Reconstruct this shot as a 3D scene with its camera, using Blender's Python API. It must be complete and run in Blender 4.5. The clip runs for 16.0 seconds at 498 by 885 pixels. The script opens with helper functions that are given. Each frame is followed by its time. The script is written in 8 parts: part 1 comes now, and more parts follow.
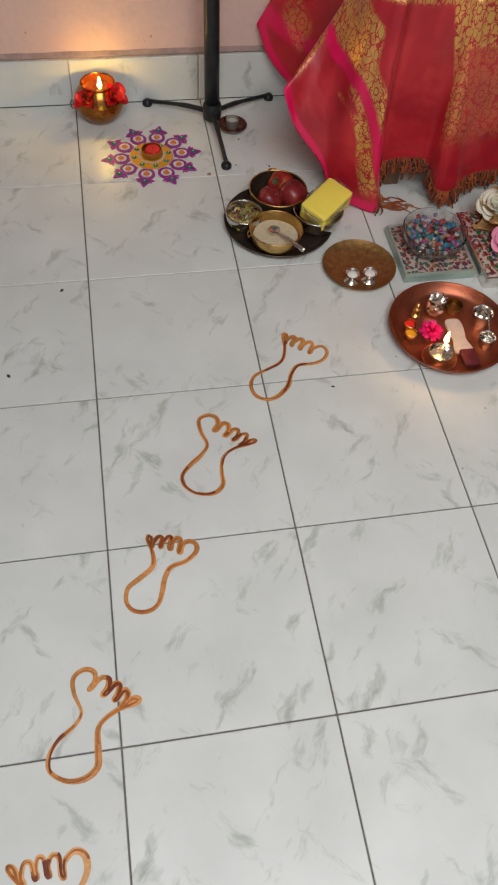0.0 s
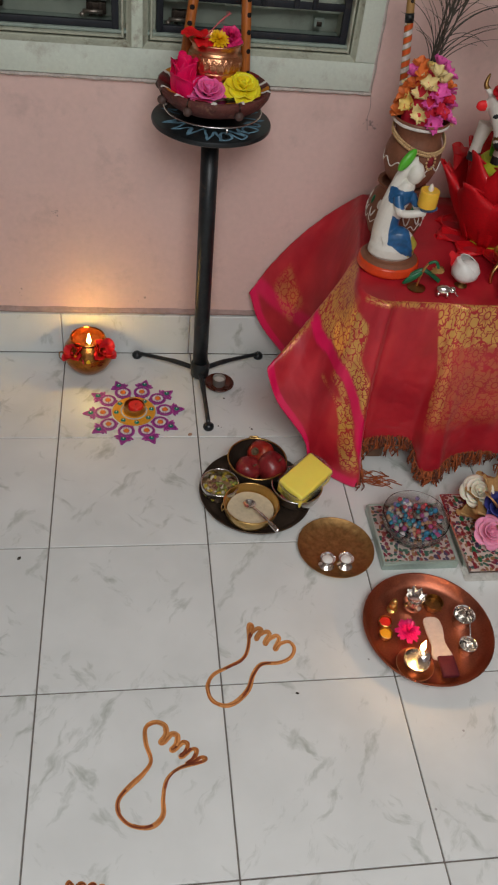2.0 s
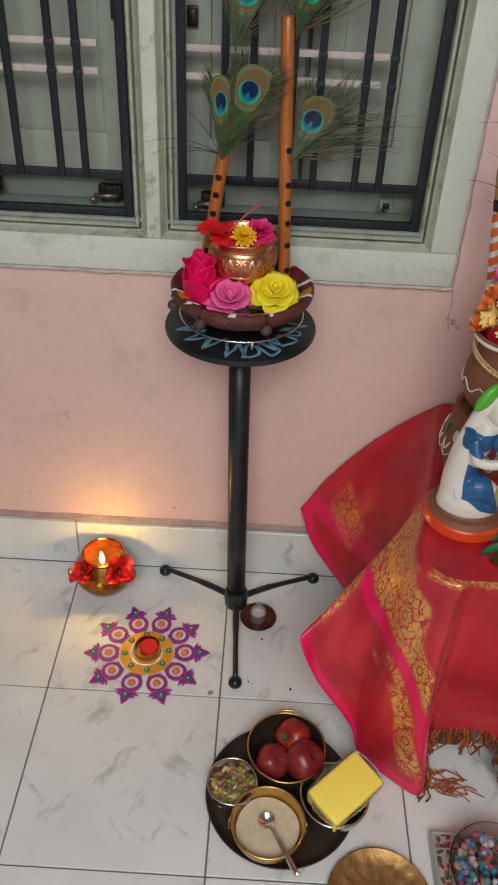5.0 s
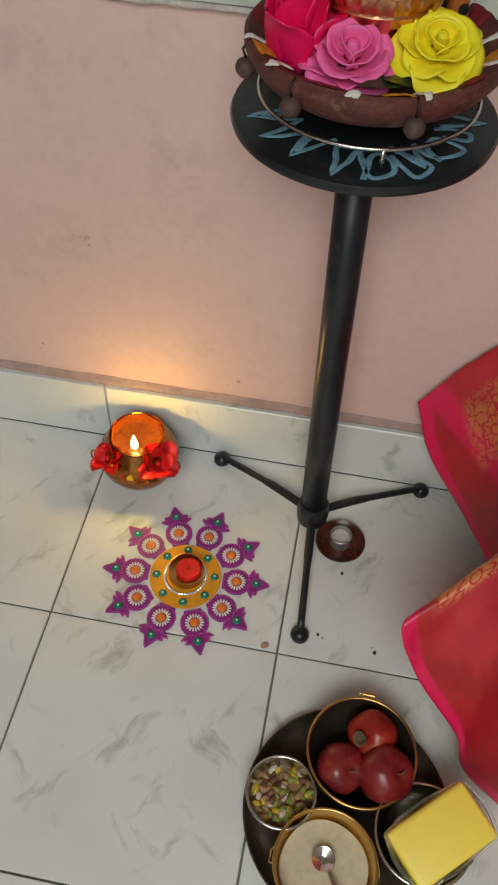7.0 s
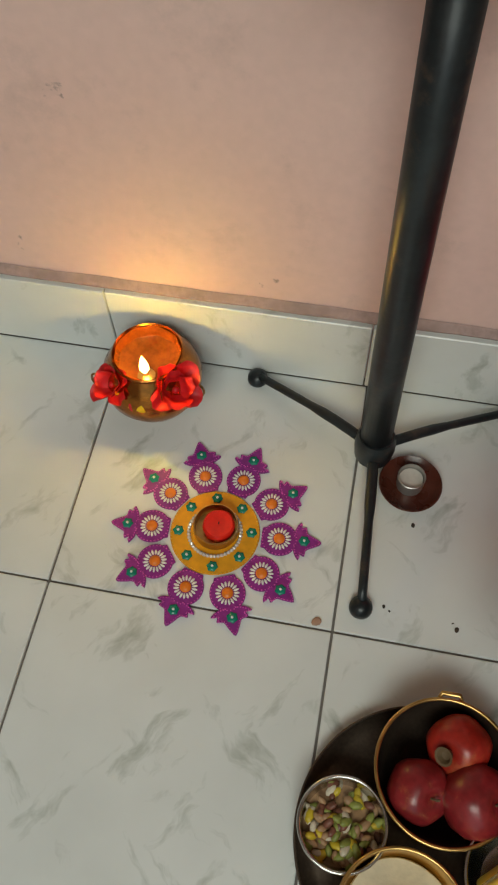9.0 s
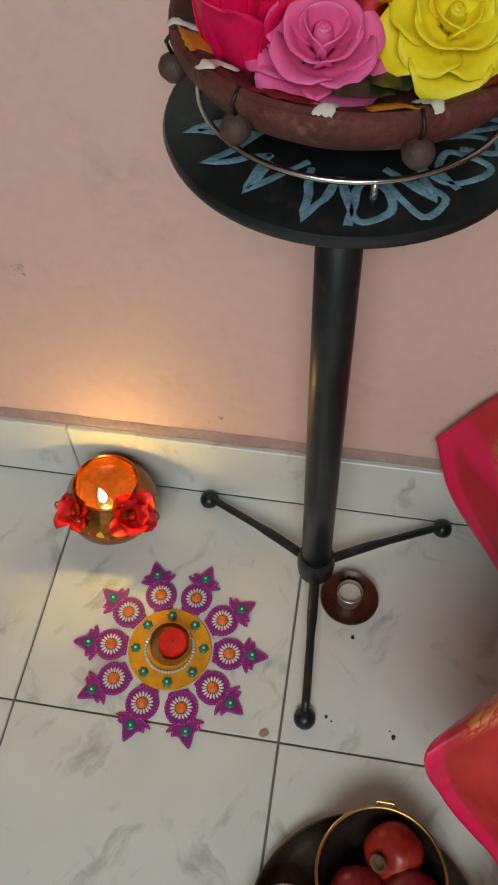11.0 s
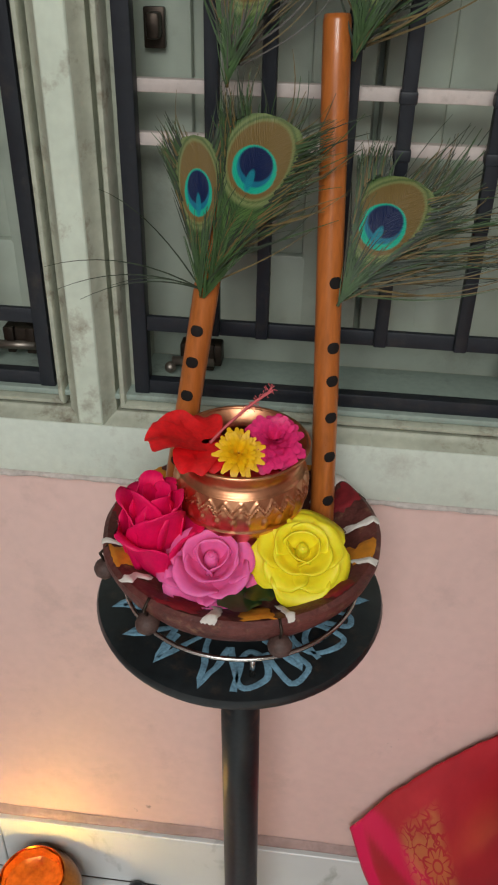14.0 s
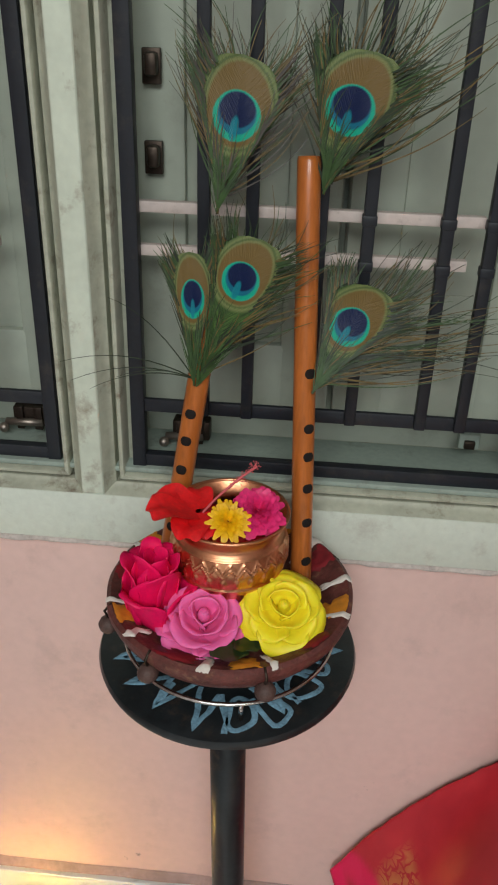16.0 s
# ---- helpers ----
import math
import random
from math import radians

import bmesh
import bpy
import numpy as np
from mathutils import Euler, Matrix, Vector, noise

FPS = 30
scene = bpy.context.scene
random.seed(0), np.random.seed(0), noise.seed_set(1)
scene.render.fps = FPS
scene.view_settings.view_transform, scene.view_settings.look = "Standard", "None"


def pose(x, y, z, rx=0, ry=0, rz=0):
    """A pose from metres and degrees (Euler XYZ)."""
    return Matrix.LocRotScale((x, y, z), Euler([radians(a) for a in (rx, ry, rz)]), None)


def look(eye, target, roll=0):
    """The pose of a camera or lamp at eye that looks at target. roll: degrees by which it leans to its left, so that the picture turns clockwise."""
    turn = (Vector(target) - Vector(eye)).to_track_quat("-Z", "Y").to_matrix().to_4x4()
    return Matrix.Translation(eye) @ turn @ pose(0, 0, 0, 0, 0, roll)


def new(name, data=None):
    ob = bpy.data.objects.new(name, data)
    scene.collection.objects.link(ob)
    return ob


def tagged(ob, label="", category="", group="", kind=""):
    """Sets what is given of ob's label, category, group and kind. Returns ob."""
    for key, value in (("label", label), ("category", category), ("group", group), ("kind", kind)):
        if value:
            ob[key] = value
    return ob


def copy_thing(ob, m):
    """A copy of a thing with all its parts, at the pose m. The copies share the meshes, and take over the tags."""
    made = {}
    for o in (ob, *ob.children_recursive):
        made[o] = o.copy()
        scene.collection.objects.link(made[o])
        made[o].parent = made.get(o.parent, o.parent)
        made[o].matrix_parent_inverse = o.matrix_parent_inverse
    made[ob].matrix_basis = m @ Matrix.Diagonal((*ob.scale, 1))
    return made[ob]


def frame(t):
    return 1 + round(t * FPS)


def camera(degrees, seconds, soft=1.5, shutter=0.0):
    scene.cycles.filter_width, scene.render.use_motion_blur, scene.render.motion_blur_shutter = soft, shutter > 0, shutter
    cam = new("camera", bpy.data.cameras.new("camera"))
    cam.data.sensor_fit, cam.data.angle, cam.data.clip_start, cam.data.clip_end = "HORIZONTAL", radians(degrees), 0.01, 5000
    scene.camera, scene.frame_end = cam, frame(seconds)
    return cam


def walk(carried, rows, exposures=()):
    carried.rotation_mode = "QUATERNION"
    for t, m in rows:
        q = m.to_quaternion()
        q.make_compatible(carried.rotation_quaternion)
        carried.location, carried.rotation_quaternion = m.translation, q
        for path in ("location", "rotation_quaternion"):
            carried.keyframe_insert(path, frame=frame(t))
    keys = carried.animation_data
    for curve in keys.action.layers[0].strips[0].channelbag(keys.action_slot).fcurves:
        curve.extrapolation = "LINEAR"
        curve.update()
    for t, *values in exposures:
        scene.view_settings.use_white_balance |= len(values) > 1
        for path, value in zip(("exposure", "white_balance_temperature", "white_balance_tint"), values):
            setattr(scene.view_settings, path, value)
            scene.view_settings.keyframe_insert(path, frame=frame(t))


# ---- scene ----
cam = camera(34.7, 16.0, soft=2.1, shutter=0.0)
PATH = [
    (0, (-0.235, -1.491, 1.126), (0.038, -0.378, -0.513), 5.4),
    (0.5, (-0.207, -1.474, 1.153), (0.029, -0.314, -0.459), 5.5),
    (1, (-0.195, -1.458, 1.168), (0.045, -0.232, -0.394), 5.4),
    (1.5, (-0.16, -1.365, 1.19), (0.136, -0.042, -0.281), 7.3),
    (2, (-0.148, -1.272, 1.205), (0.147, 0.154, -0.166), 7.7),
    (2.5, (-0.116, -1.227, 1.205), (0.179, 0.251, -0.109), 7.1),
    (3, (-0.048, -1.152, 1.218), (0.205, 0.362, -0.064), 5.7),
    (3.5, (0.003, -1.108, 1.227), (0.143, 0.448, -0.022), 3.8),
    (3.7, (0.035, -1.09, 1.235), (0.109, 0.479, -0.004), 3),
    (5.8, (0.045, -0.725, 1.147), (-0.061, 0.865, -0.062), 3.1),
    (6, (0.062, -0.719, 1.136), (-0.094, 0.858, -0.085), 3.1),
    (6.5, (0.061, -0.611, 1.057), (-0.158, 0.776, -0.366), 1.4),
    (7, (0.016, -0.422, 0.962), (-0.168, 0.803, -0.608), 2.4),
    (7.5, (0.0018, -0.3175, 0.8604), (-0.1717, 0.7305, -0.8344), 1.7),
    (8, (-0.0143, -0.2559, 0.8072), (-0.1752, 0.7596, -0.9181), 1.70),
    (8.2, (-0.0253, -0.2489, 0.7932), (-0.1992, 0.7336, -0.9491), 0.60),
    (10.3, (0.0048, -0.2206, 0.8377), (-0.2453, 0.728, -0.9127), -5.3),
    (10.5, (0.0068, -0.2196, 0.8547), (-0.2133, 0.789, -0.8657), -3.1),
    (11, (0.021, -0.221, 0.897), (-0.191, 0.892, -0.751), -2),
    (11.5, (0.026, -0.191, 0.939), (-0.172, 1.07, -0.6), -0.7),
    (12, (0.038, -0.175, 0.984), (-0.212, 1.334, -0.304), -0.7),
    (12.5, (0.042, -0.182, 0.993), (-0.205, 1.385, -0.225), -0.3),
    (13, (0.055, -0.193, 1), (-0.18, 1.405, -0.179), 0.1),
    (13.5, (0.058, -0.216, 1.032), (-0.149, 1.416, -0.106), 0.8),
    (14, (0.059, -0.25, 1.052), (-0.116, 1.424, -0.028), 1.3),
    (14.5, (0.057, -0.269, 1.07), (-0.09, 1.436, 0.035), 1.6),
    (15, (0.053, -0.283, 1.08), (-0.081, 1.438, 0.07), 1.7),
    (15.5, (0.053, -0.305, 1.095), (-0.066, 1.425, 0.099), 1.9),
    (16, (0.057, -0.313, 1.107), (-0.07, 1.434, 0.142), 1.9),
]
EXPO = [(0.0, -0.08, 6500, 11), (1.0, -0.10, 6500, 11), (2.0, -0.15, 6500, 12), (2.5, -0.18, 6500, 12), (3.0, -0.10, 6500, 13), (3.5, 0.04, 6500, 13), (6.0, 0.20, 6500, 10), (7.0, 0.08, 6550, 5),
        (8.0, 0.05, 6650, -1), (10.5, 0.05, 6650, -1), (11.0, 0.00, 6550, 5), (11.5, 0.02, 6500, 9), (12.5, 0.20, 6500, 10), (14.0, 0.34, 6500, 10), (16.0, 0.36, 6500, 10)]
walk(cam, [(t, look(eye, target, roll)) for t, eye, target, roll in PATH], EXPO)

# ---- light: daylight through the doorway behind the camera, oil flames, fairy lights ----
world = bpy.data.worlds.new("sky")
scene.world = world
world.use_nodes = True
_nt = world.node_tree
_sky = _nt.nodes.new("ShaderNodeTexSky")
_sky.sky_type, _sky.sun_disc = "NISHITA", False
_sky.sun_elevation, _sky.sun_rotation = radians(40), radians(200)
_nt.links.new(_sky.outputs[0], _nt.nodes["Background"].inputs[0])
_nt.nodes["Background"].inputs[1].default_value = 0.08


def lamp(name, kind, m, energy, color, size=0.1, size_y=None):
    d = bpy.data.lights.new(name, kind)
    d.energy, d.color = energy, color
    if kind == "AREA":
        d.size = size
        if size_y:
            d.shape, d.size_y = "RECTANGLE", size_y
    else:
        d.shadow_soft_size = size
    ob = new(name, d)
    ob.matrix_world = m
    return ob


lamp("doorway_daylight", "AREA", look((0.05, -2.00, 2.20), (0.05, -1.70, 0.0)), 46, (0.98, 1.0, 0.97), 1.4, 1.3)
lamp("lamp_flame_light", "POINT", pose(-0.238, 0.214, 0.112), 0.48, (1.0, 0.62, 0.12), 0.008)
lamp("plate_flame_light", "POINT", pose(0.35, -0.575, 0.075), 0.22, (1.0, 0.55, 0.2), 0.006)
lamp("fairy_violet_light", "POINT", pose(0.383, 0.288, 0.8965), 0.006, (0.75, 0.35, 1.0), 0.006)
lamp("fairy_green_light", "POINT", pose(0.468, 0.285, 0.996), 0.012, (0.2, 1.0, 0.6), 0.006)


# ---- materials ----
def mat(name, col, rough=0.5, metal=0.0, var=0.15, scale=25.0, fine=180.0, bump=0.12, dirt=None, dirt_amt=0.0,
        dirt_scale=8.0, coat=0.0, trans=0.0, ior=1.45, emit=None, emit_k=0.0, stretch=(1, 1, 1), sss=0.0, sheen=0.0, coords="Object", specks=0.0):
    m = bpy.data.materials.new(name)
    m.use_nodes = True
    n, l = m.node_tree.nodes, m.node_tree.links
    p = n["Principled BSDF"]
    tc = n.new("ShaderNodeTexCoord")
    info = n.new("ShaderNodeObjectInfo")
    mp = n.new("ShaderNodeMapping")
    mp.inputs["Scale"].default_value = stretch
    off = n.new("ShaderNodeVectorMath")
    off.operation = "SCALE"
    off.inputs[0].default_value = (7.3, 3.1, 5.7)
    l.new(info.outputs["Random"], off.inputs["Scale"])
    add = n.new("ShaderNodeVectorMath")
    l.new(tc.outputs[coords], mp.inputs["Vector"])
    l.new(mp.outputs[0], add.inputs[0])
    l.new(off.outputs[0], add.inputs[1])
    big = n.new("ShaderNodeTexNoise")
    big.inputs["Scale"].default_value, big.inputs["Detail"].default_value = scale, 4
    small = n.new("ShaderNodeTexNoise")
    small.inputs["Scale"].default_value, small.inputs["Detail"].default_value = fine, 3
    for t in (big, small):
        l.new(add.outputs[0], t.inputs["Vector"])
    mixn = n.new("ShaderNodeMath")
    mixn.operation = "MULTIPLY_ADD"
    mixn.inputs[1].default_value = 0.4
    l.new(small.outputs[0], mixn.inputs[0])
    sc = n.new("ShaderNodeMath")
    sc.operation = "MULTIPLY"
    sc.inputs[1].default_value = 0.6
    l.new(big.outputs[0], sc.inputs[0])
    l.new(sc.outputs[0], mixn.inputs[2])
    ramp = n.new("ShaderNodeValToRGB")
    e = ramp.color_ramp.elements
    e[0].position, e[1].position = 0.32, 0.68
    e[0].color = [max(0, c * (1 - var)) for c in col] + [1]
    e[1].color = [min(1, c * (1 + var * 0.7)) for c in col] + [1]
    l.new(mixn.outputs[0], ramp.inputs[0])
    out = ramp.outputs[0]
    if dirt:
        dn = n.new("ShaderNodeTexNoise")
        dn.inputs["Scale"].default_value, dn.inputs["Detail"].default_value, dn.inputs["Roughness"].default_value = dirt_scale, 8, 0.7
        l.new(add.outputs[0], dn.inputs["Vector"])
        dr = n.new("ShaderNodeMapRange")
        dr.inputs["From Min"].default_value, dr.inputs["From Max"].default_value = 0.55, 0.72
        dr.inputs["To Max"].default_value = dirt_amt
        l.new(dn.outputs[0], dr.inputs[0])
        mx = n.new("ShaderNodeMix")
        mx.data_type = "RGBA"
        l.new(dr.outputs[0], mx.inputs["Factor"])
        l.new(out, mx.inputs["A"])
        mx.inputs["B"].default_value = (*dirt, 1)
        out = mx.outputs["Result"]
    if specks:
        vo = n.new("ShaderNodeTexVoronoi")
        vo.inputs["Scale"].default_value = 11
        wn = n.new("ShaderNodeVectorMath")
        wn.operation = "MULTIPLY_ADD"
        wn.inputs[1].default_value = (0.05, 0.05, 0.05)
        l.new(small.outputs["Color"], wn.inputs[0])
        l.new(add.outputs[0], wn.inputs[2])
        l.new(wn.outputs[0], vo.inputs["Vector"])
        s1 = n.new("ShaderNodeMapRange")
        s1.inputs["From Min"].default_value, s1.inputs["From Max"].default_value = 0.10, 0.04
        s1.inputs["To Max"].default_value = specks
        l.new(vo.outputs["Distance"], s1.inputs[0])
        s2 = n.new("ShaderNodeSeparateColor")
        l.new(vo.outputs["Color"], s2.inputs[0])
        s3 = n.new("ShaderNodeMath")
        s3.operation = "GREATER_THAN"
        s3.inputs[1].default_value = 0.72
        l.new(s2.outputs[0], s3.inputs[0])
        s4 = n.new("ShaderNodeMath")
        s4.operation = "MULTIPLY"
        l.new(s1.outputs[0], s4.inputs[0])
        l.new(s3.outputs[0], s4.inputs[1])
        s5 = n.new("ShaderNodeMix")
        s5.data_type = "RGBA"
        l.new(s4.outputs[0], s5.inputs["Factor"])
        l.new(out, s5.inputs["A"])
        s5.inputs["B"].default_value = (0.20, 0.15, 0.14, 1)
        out = s5.outputs["Result"]
    l.new(out, p.inputs["Base Color"])
    rr = n.new("ShaderNodeMapRange")
    rr.inputs["To Min"].default_value, rr.inputs["To Max"].default_value = max(0.02, rough * 0.8), min(1, rough * 1.2)
    l.new(big.outputs[0], rr.inputs[0])
    l.new(rr.outputs[0], p.inputs["Roughness"])
    p.inputs["Metallic"].default_value = metal
    p.inputs["IOR"].default_value = ior
    p.inputs["Transmission Weight"].default_value = trans
    p.inputs["Coat Weight"].default_value = coat
    p.inputs["Subsurface Weight"].default_value = sss
    p.inputs["Subsurface Scale"].default_value = 0.004
    p.inputs["Sheen Weight"].default_value = sheen
    if emit:
        p.inputs["Emission Color"].default_value = (*emit, 1)
        p.inputs["Emission Strength"].default_value = emit_k
    if bump:
        b = n.new("ShaderNodeBump")
        b.inputs["Strength"].default_value, b.inputs["Distance"].default_value = bump, 0.002
        l.new(mixn.outputs[0], b.inputs["Height"])
        l.new(b.outputs[0], p.inputs["Normal"])
    return m


def marble_mat(name):
    """Glossy off-white tile with short slanting grey-green veins, differing from piece to piece."""
    m = bpy.data.materials.new(name)
    m.use_nodes = True
    n, l = m.node_tree.nodes, m.node_tree.links
    p = n["Principled BSDF"]
    tc, info = n.new("ShaderNodeTexCoord"), n.new("ShaderNodeObjectInfo")
    off = n.new("ShaderNodeVectorMath")
    off.operation = "SCALE"
    off.inputs[0].default_value = (23.0, 17.0, 9.0)
    l.new(info.outputs["Random"], off.inputs["Scale"])
    add = n.new("ShaderNodeVectorMath")
    l.new(tc.outputs["Object"], add.inputs[0])
    l.new(off.outputs[0], add.inputs[1])
    wob = n.new("ShaderNodeTexNoise")
    wob.inputs["Scale"].default_value, wob.inputs["Detail"].default_value = 22, 3
    l.new(add.outputs[0], wob.inputs["Vector"])
    wsc = n.new("ShaderNodeVectorMath")
    wsc.operation = "SCALE"
    wsc.inputs["Scale"].default_value = 0.035
    l.new(wob.outputs["Color"], wsc.inputs[0])
    add2 = n.new("ShaderNodeVectorMath")
    l.new(add.outputs[0], add2.inputs[0])
    l.new(wsc.outputs[0], add2.inputs[1])
    masks = []
    for angle, sx, sy, lo, hi in ((-34, 8, 25, 0.58, 0.76), (48, 8, 28, 0.61, 0.79)):
        mp = n.new("ShaderNodeMapping")
        mp.vector_type = "TEXTURE"
        mp.inputs["Rotation"].default_value = (0, 0, radians(angle))
        mp.inputs["Scale"].default_value = (1 / sy, 1 / sx, 0.1)
        l.new(add2.outputs[0], mp.inputs["Vector"])
        t = n.new("ShaderNodeTexNoise")
        t.inputs["Scale"].default_value, t.inputs["Detail"].default_value, t.inputs["Roughness"].default_value = 1.0, 5, 0.62
        l.new(mp.outputs[0], t.inputs["Vector"])
        r = n.new("ShaderNodeMapRange")
        r.inputs["From Min"].default_value, r.inputs["From Max"].default_value = lo, hi
        l.new(t.outputs[0], r.inputs[0])
        masks.append(r.outputs[0])
    mx = n.new("ShaderNodeMath")
    mx.operation = "MAXIMUM"
    l.new(masks[0], mx.inputs[0])
    l.new(masks[1], mx.inputs[1])
    cloud = n.new("ShaderNodeTexNoise")
    cloud.inputs["Scale"].default_value, cloud.inputs["Detail"].default_value = 9, 4
    l.new(add.outputs[0], cloud.inputs["Vector"])
    base = n.new("ShaderNodeValToRGB")
    base.color_ramp.elements[0].position, base.color_ramp.elements[1].position = 0.3, 0.7
    base.color_ramp.elements[0].color, base.color_ramp.elements[1].color = (0.63, 0.65, 0.635, 1), (0.71, 0.73, 0.715, 1)
    l.new(cloud.outputs[0], base.inputs[0])
    k = n.new("ShaderNodeMath")
    k.operation = "MULTIPLY"
    k.inputs[1].default_value = 0.78
    l.new(mx.outputs[0], k.inputs[0])
    vein = n.new("ShaderNodeMix")
    vein.data_type = "RGBA"
    vein.inputs["B"].default_value = (0.22, 0.255, 0.205, 1)
    l.new(k.outputs[0], vein.inputs["Factor"])
    l.new(base.outputs[0], vein.inputs["A"])
    # grime specks
    sp = n.new("ShaderNodeTexVoronoi")
    sp.inputs["Scale"].default_value = 14
    l.new(add.outputs[0], sp.inputs["Vector"])
    sr = n.new("ShaderNodeMapRange")
    sr.inputs["From Min"].default_value, sr.inputs["From Max"].default_value = 0.035, 0.02
    sr.inputs["To Max"].default_value = 0.6
    l.new(sp.outputs["Distance"], sr.inputs[0])
    mk = n.new("ShaderNodeMath")
    mk.operation = "MULTIPLY"
    sel = n.new("ShaderNodeMath")
    sel.operation = "GREATER_THAN"
    sel.inputs[1].default_value = 0.78
    sepc = n.new("ShaderNodeSeparateColor")
    l.new(sp.outputs["Color"], sepc.inputs[0])
    l.new(sepc.outputs[0], sel.inputs[0])
    l.new(sel.outputs[0], mk.inputs[0])
    l.new(sr.outputs[0], mk.inputs[1])
    spot = n.new("ShaderNodeMix")
    spot.data_type = "RGBA"
    spot.inputs["B"].default_value = (0.16, 0.14, 0.12, 1)
    l.new(mk.outputs[0], spot.inputs["Factor"])
    l.new(vein.outputs["Result"], spot.inputs["A"])
    l.new(spot.outputs["Result"], p.inputs["Base Color"])
    rr = n.new("ShaderNodeMapRange")
    rr.inputs["To Min"].default_value, rr.inputs["To Max"].default_value = 0.22, 0.42
    l.new(cloud.outputs[0], rr.inputs[0])
    l.new(rr.outputs[0], p.inputs["Roughness"])
    b = n.new("ShaderNodeBump")
    b.inputs["Strength"].default_value, b.inputs["Distance"].default_value = 0.06, 0.002
    l.new(cloud.outputs[0], b.inputs["Height"])
    l.new(b.outputs[0], p.inputs["Normal"])
    return m


M = {}
M["marble"] = marble_mat("marble_tile")
M["grout"] = mat("grout", (0.17, 0.15, 0.135), 0.9, var=0.3, scale=60, fine=400)
M["wall"] = mat("pink_paint", (0.725, 0.510, 0.462), 0.62, var=0.07, scale=3.5, fine=90, bump=0.3, dirt=(0.40, 0.29, 0.26), dirt_amt=0.4, dirt_scale=9, specks=0.8)
# unseen room walls: pink made dark so that less light bounces back
M["dimmed_wall"] = mat("bounce_dimmed_paint", (0.27, 0.20, 0.185), 0.7, var=0.05, scale=4)
M["lip"] = mat("stained_plaster_lip", (0.56, 0.50, 0.46), 0.85, var=0.3, scale=40, fine=250, bump=0.5, dirt=(0.16, 0.13, 0.11), dirt_amt=0.75, dirt_scale=28)
M["ledge"] = mat("stained_plaster", (0.40, 0.285, 0.26), 0.8, var=0.25, scale=30, fine=200, dirt=(0.22, 0.15, 0.13), dirt_amt=0.6, dirt_scale=25)
# ceiling greyed down for less bounced light
M["ceiling"] = mat("ceiling_dulled", (0.46, 0.45, 0.42), 0.8, var=0.04)
M["frame"] = mat("window_paint", (0.62, 0.69, 0.575), 0.42, var=0.12, scale=14, fine=120, dirt=(0.22, 0.165, 0.11), dirt_amt=0.85, dirt_scale=20)
M["mould"] = mat("grimy_moulding_paint", (0.43, 0.45, 0.355), 0.5, var=0.2, scale=30, fine=160, bump=0.25, dirt=(0.13, 0.095, 0.06), dirt_amt=0.95, dirt_scale=26)
M["sill"] = mat("sill_paint", (0.63, 0.69, 0.60), 0.5, var=0.10, scale=10, dirt=(0.30, 0.25, 0.21), dirt_amt=0.5, dirt_scale=18)
M["shutter"] = mat("shutter_paint", (0.36, 0.405, 0.335), 0.45, var=0.12, scale=6, fine=60, dirt=(0.14, 0.12, 0.09), dirt_amt=0.45, dirt_scale=9)
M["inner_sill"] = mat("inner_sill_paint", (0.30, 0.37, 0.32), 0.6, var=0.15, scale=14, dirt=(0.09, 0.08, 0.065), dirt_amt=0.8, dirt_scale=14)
M["iron"] = mat("grille_iron", (0.012, 0.015, 0.021), 0.5, var=0.3, scale=30, dirt=(0.10, 0.08, 0.06), dirt_amt=0.25, dirt_scale=40)
M["rail"] = mat("rail_paint", (0.60, 0.52, 0.48), 0.6, var=0.15, scale=20, dirt=(0.20, 0.15, 0.12), dirt_amt=0.6, dirt_scale=30)
M["latch"] = mat("rusty_brass", (0.06, 0.045, 0.035), 0.45, metal=0.8, var=0.4, scale=60)
M["bolt"] = mat("worn_steel", (0.30, 0.26, 0.22), 0.45, metal=0.9, var=0.2)
M["black"] = mat("black_enamel", (0.013, 0.017, 0.019), 0.36, var=0.5, scale=25, fine=150, bump=0.2, dirt=(0.13, 0.075, 0.045), dirt_amt=0.40, dirt_scale=34)
M["blue_chalk"] = mat("pale_blue_paint", (0.17, 0.33, 0.44), 0.75, var=0.6, scale=70, fine=500, bump=0.4)
M["terracotta_dark"] = mat("dark_terracotta", (0.125, 0.036, 0.030), 0.55, var=0.5, scale=45, fine=300, bump=0.9, dirt=(0.34, 0.20, 0.11), dirt_amt=0.6, dirt_scale=85)
M["bead_clay"] = mat("clay_bead", (0.085, 0.048, 0.040), 0.6, var=0.35, scale=120, fine=500, bump=0.5)
M["copper"] = mat("copper", (0.74, 0.34, 0.18), 0.33, metal=1.0, var=0.18, scale=40, fine=300, bump=0.1)
M["copper_plate"] = mat("copper_plate", (0.36, 0.115, 0.066), 0.40, metal=0.9, var=0.3, scale=25, fine=300, bump=0.1)
M["brass"] = mat("brass", (0.62, 0.40, 0.14), 0.3, metal=1.0, var=0.2, scale=40, fine=300)
M["brass_dark"] = mat("aged_brass", (0.30, 0.17, 0.06), 0.38, metal=1.0, var=0.35, scale=50, fine=300, bump=0.25)
M["lamp_brass"] = mat("glowing_brass", (0.40, 0.15, 0.032), 0.2, metal=1.0, var=0.3, scale=50, fine=200, bump=0.15)
M["gold_plate"] = mat("hammered_brass", (0.36, 0.205, 0.075), 0.46, metal=0.8, var=0.35, scale=70, fine=160, bump=0.7)
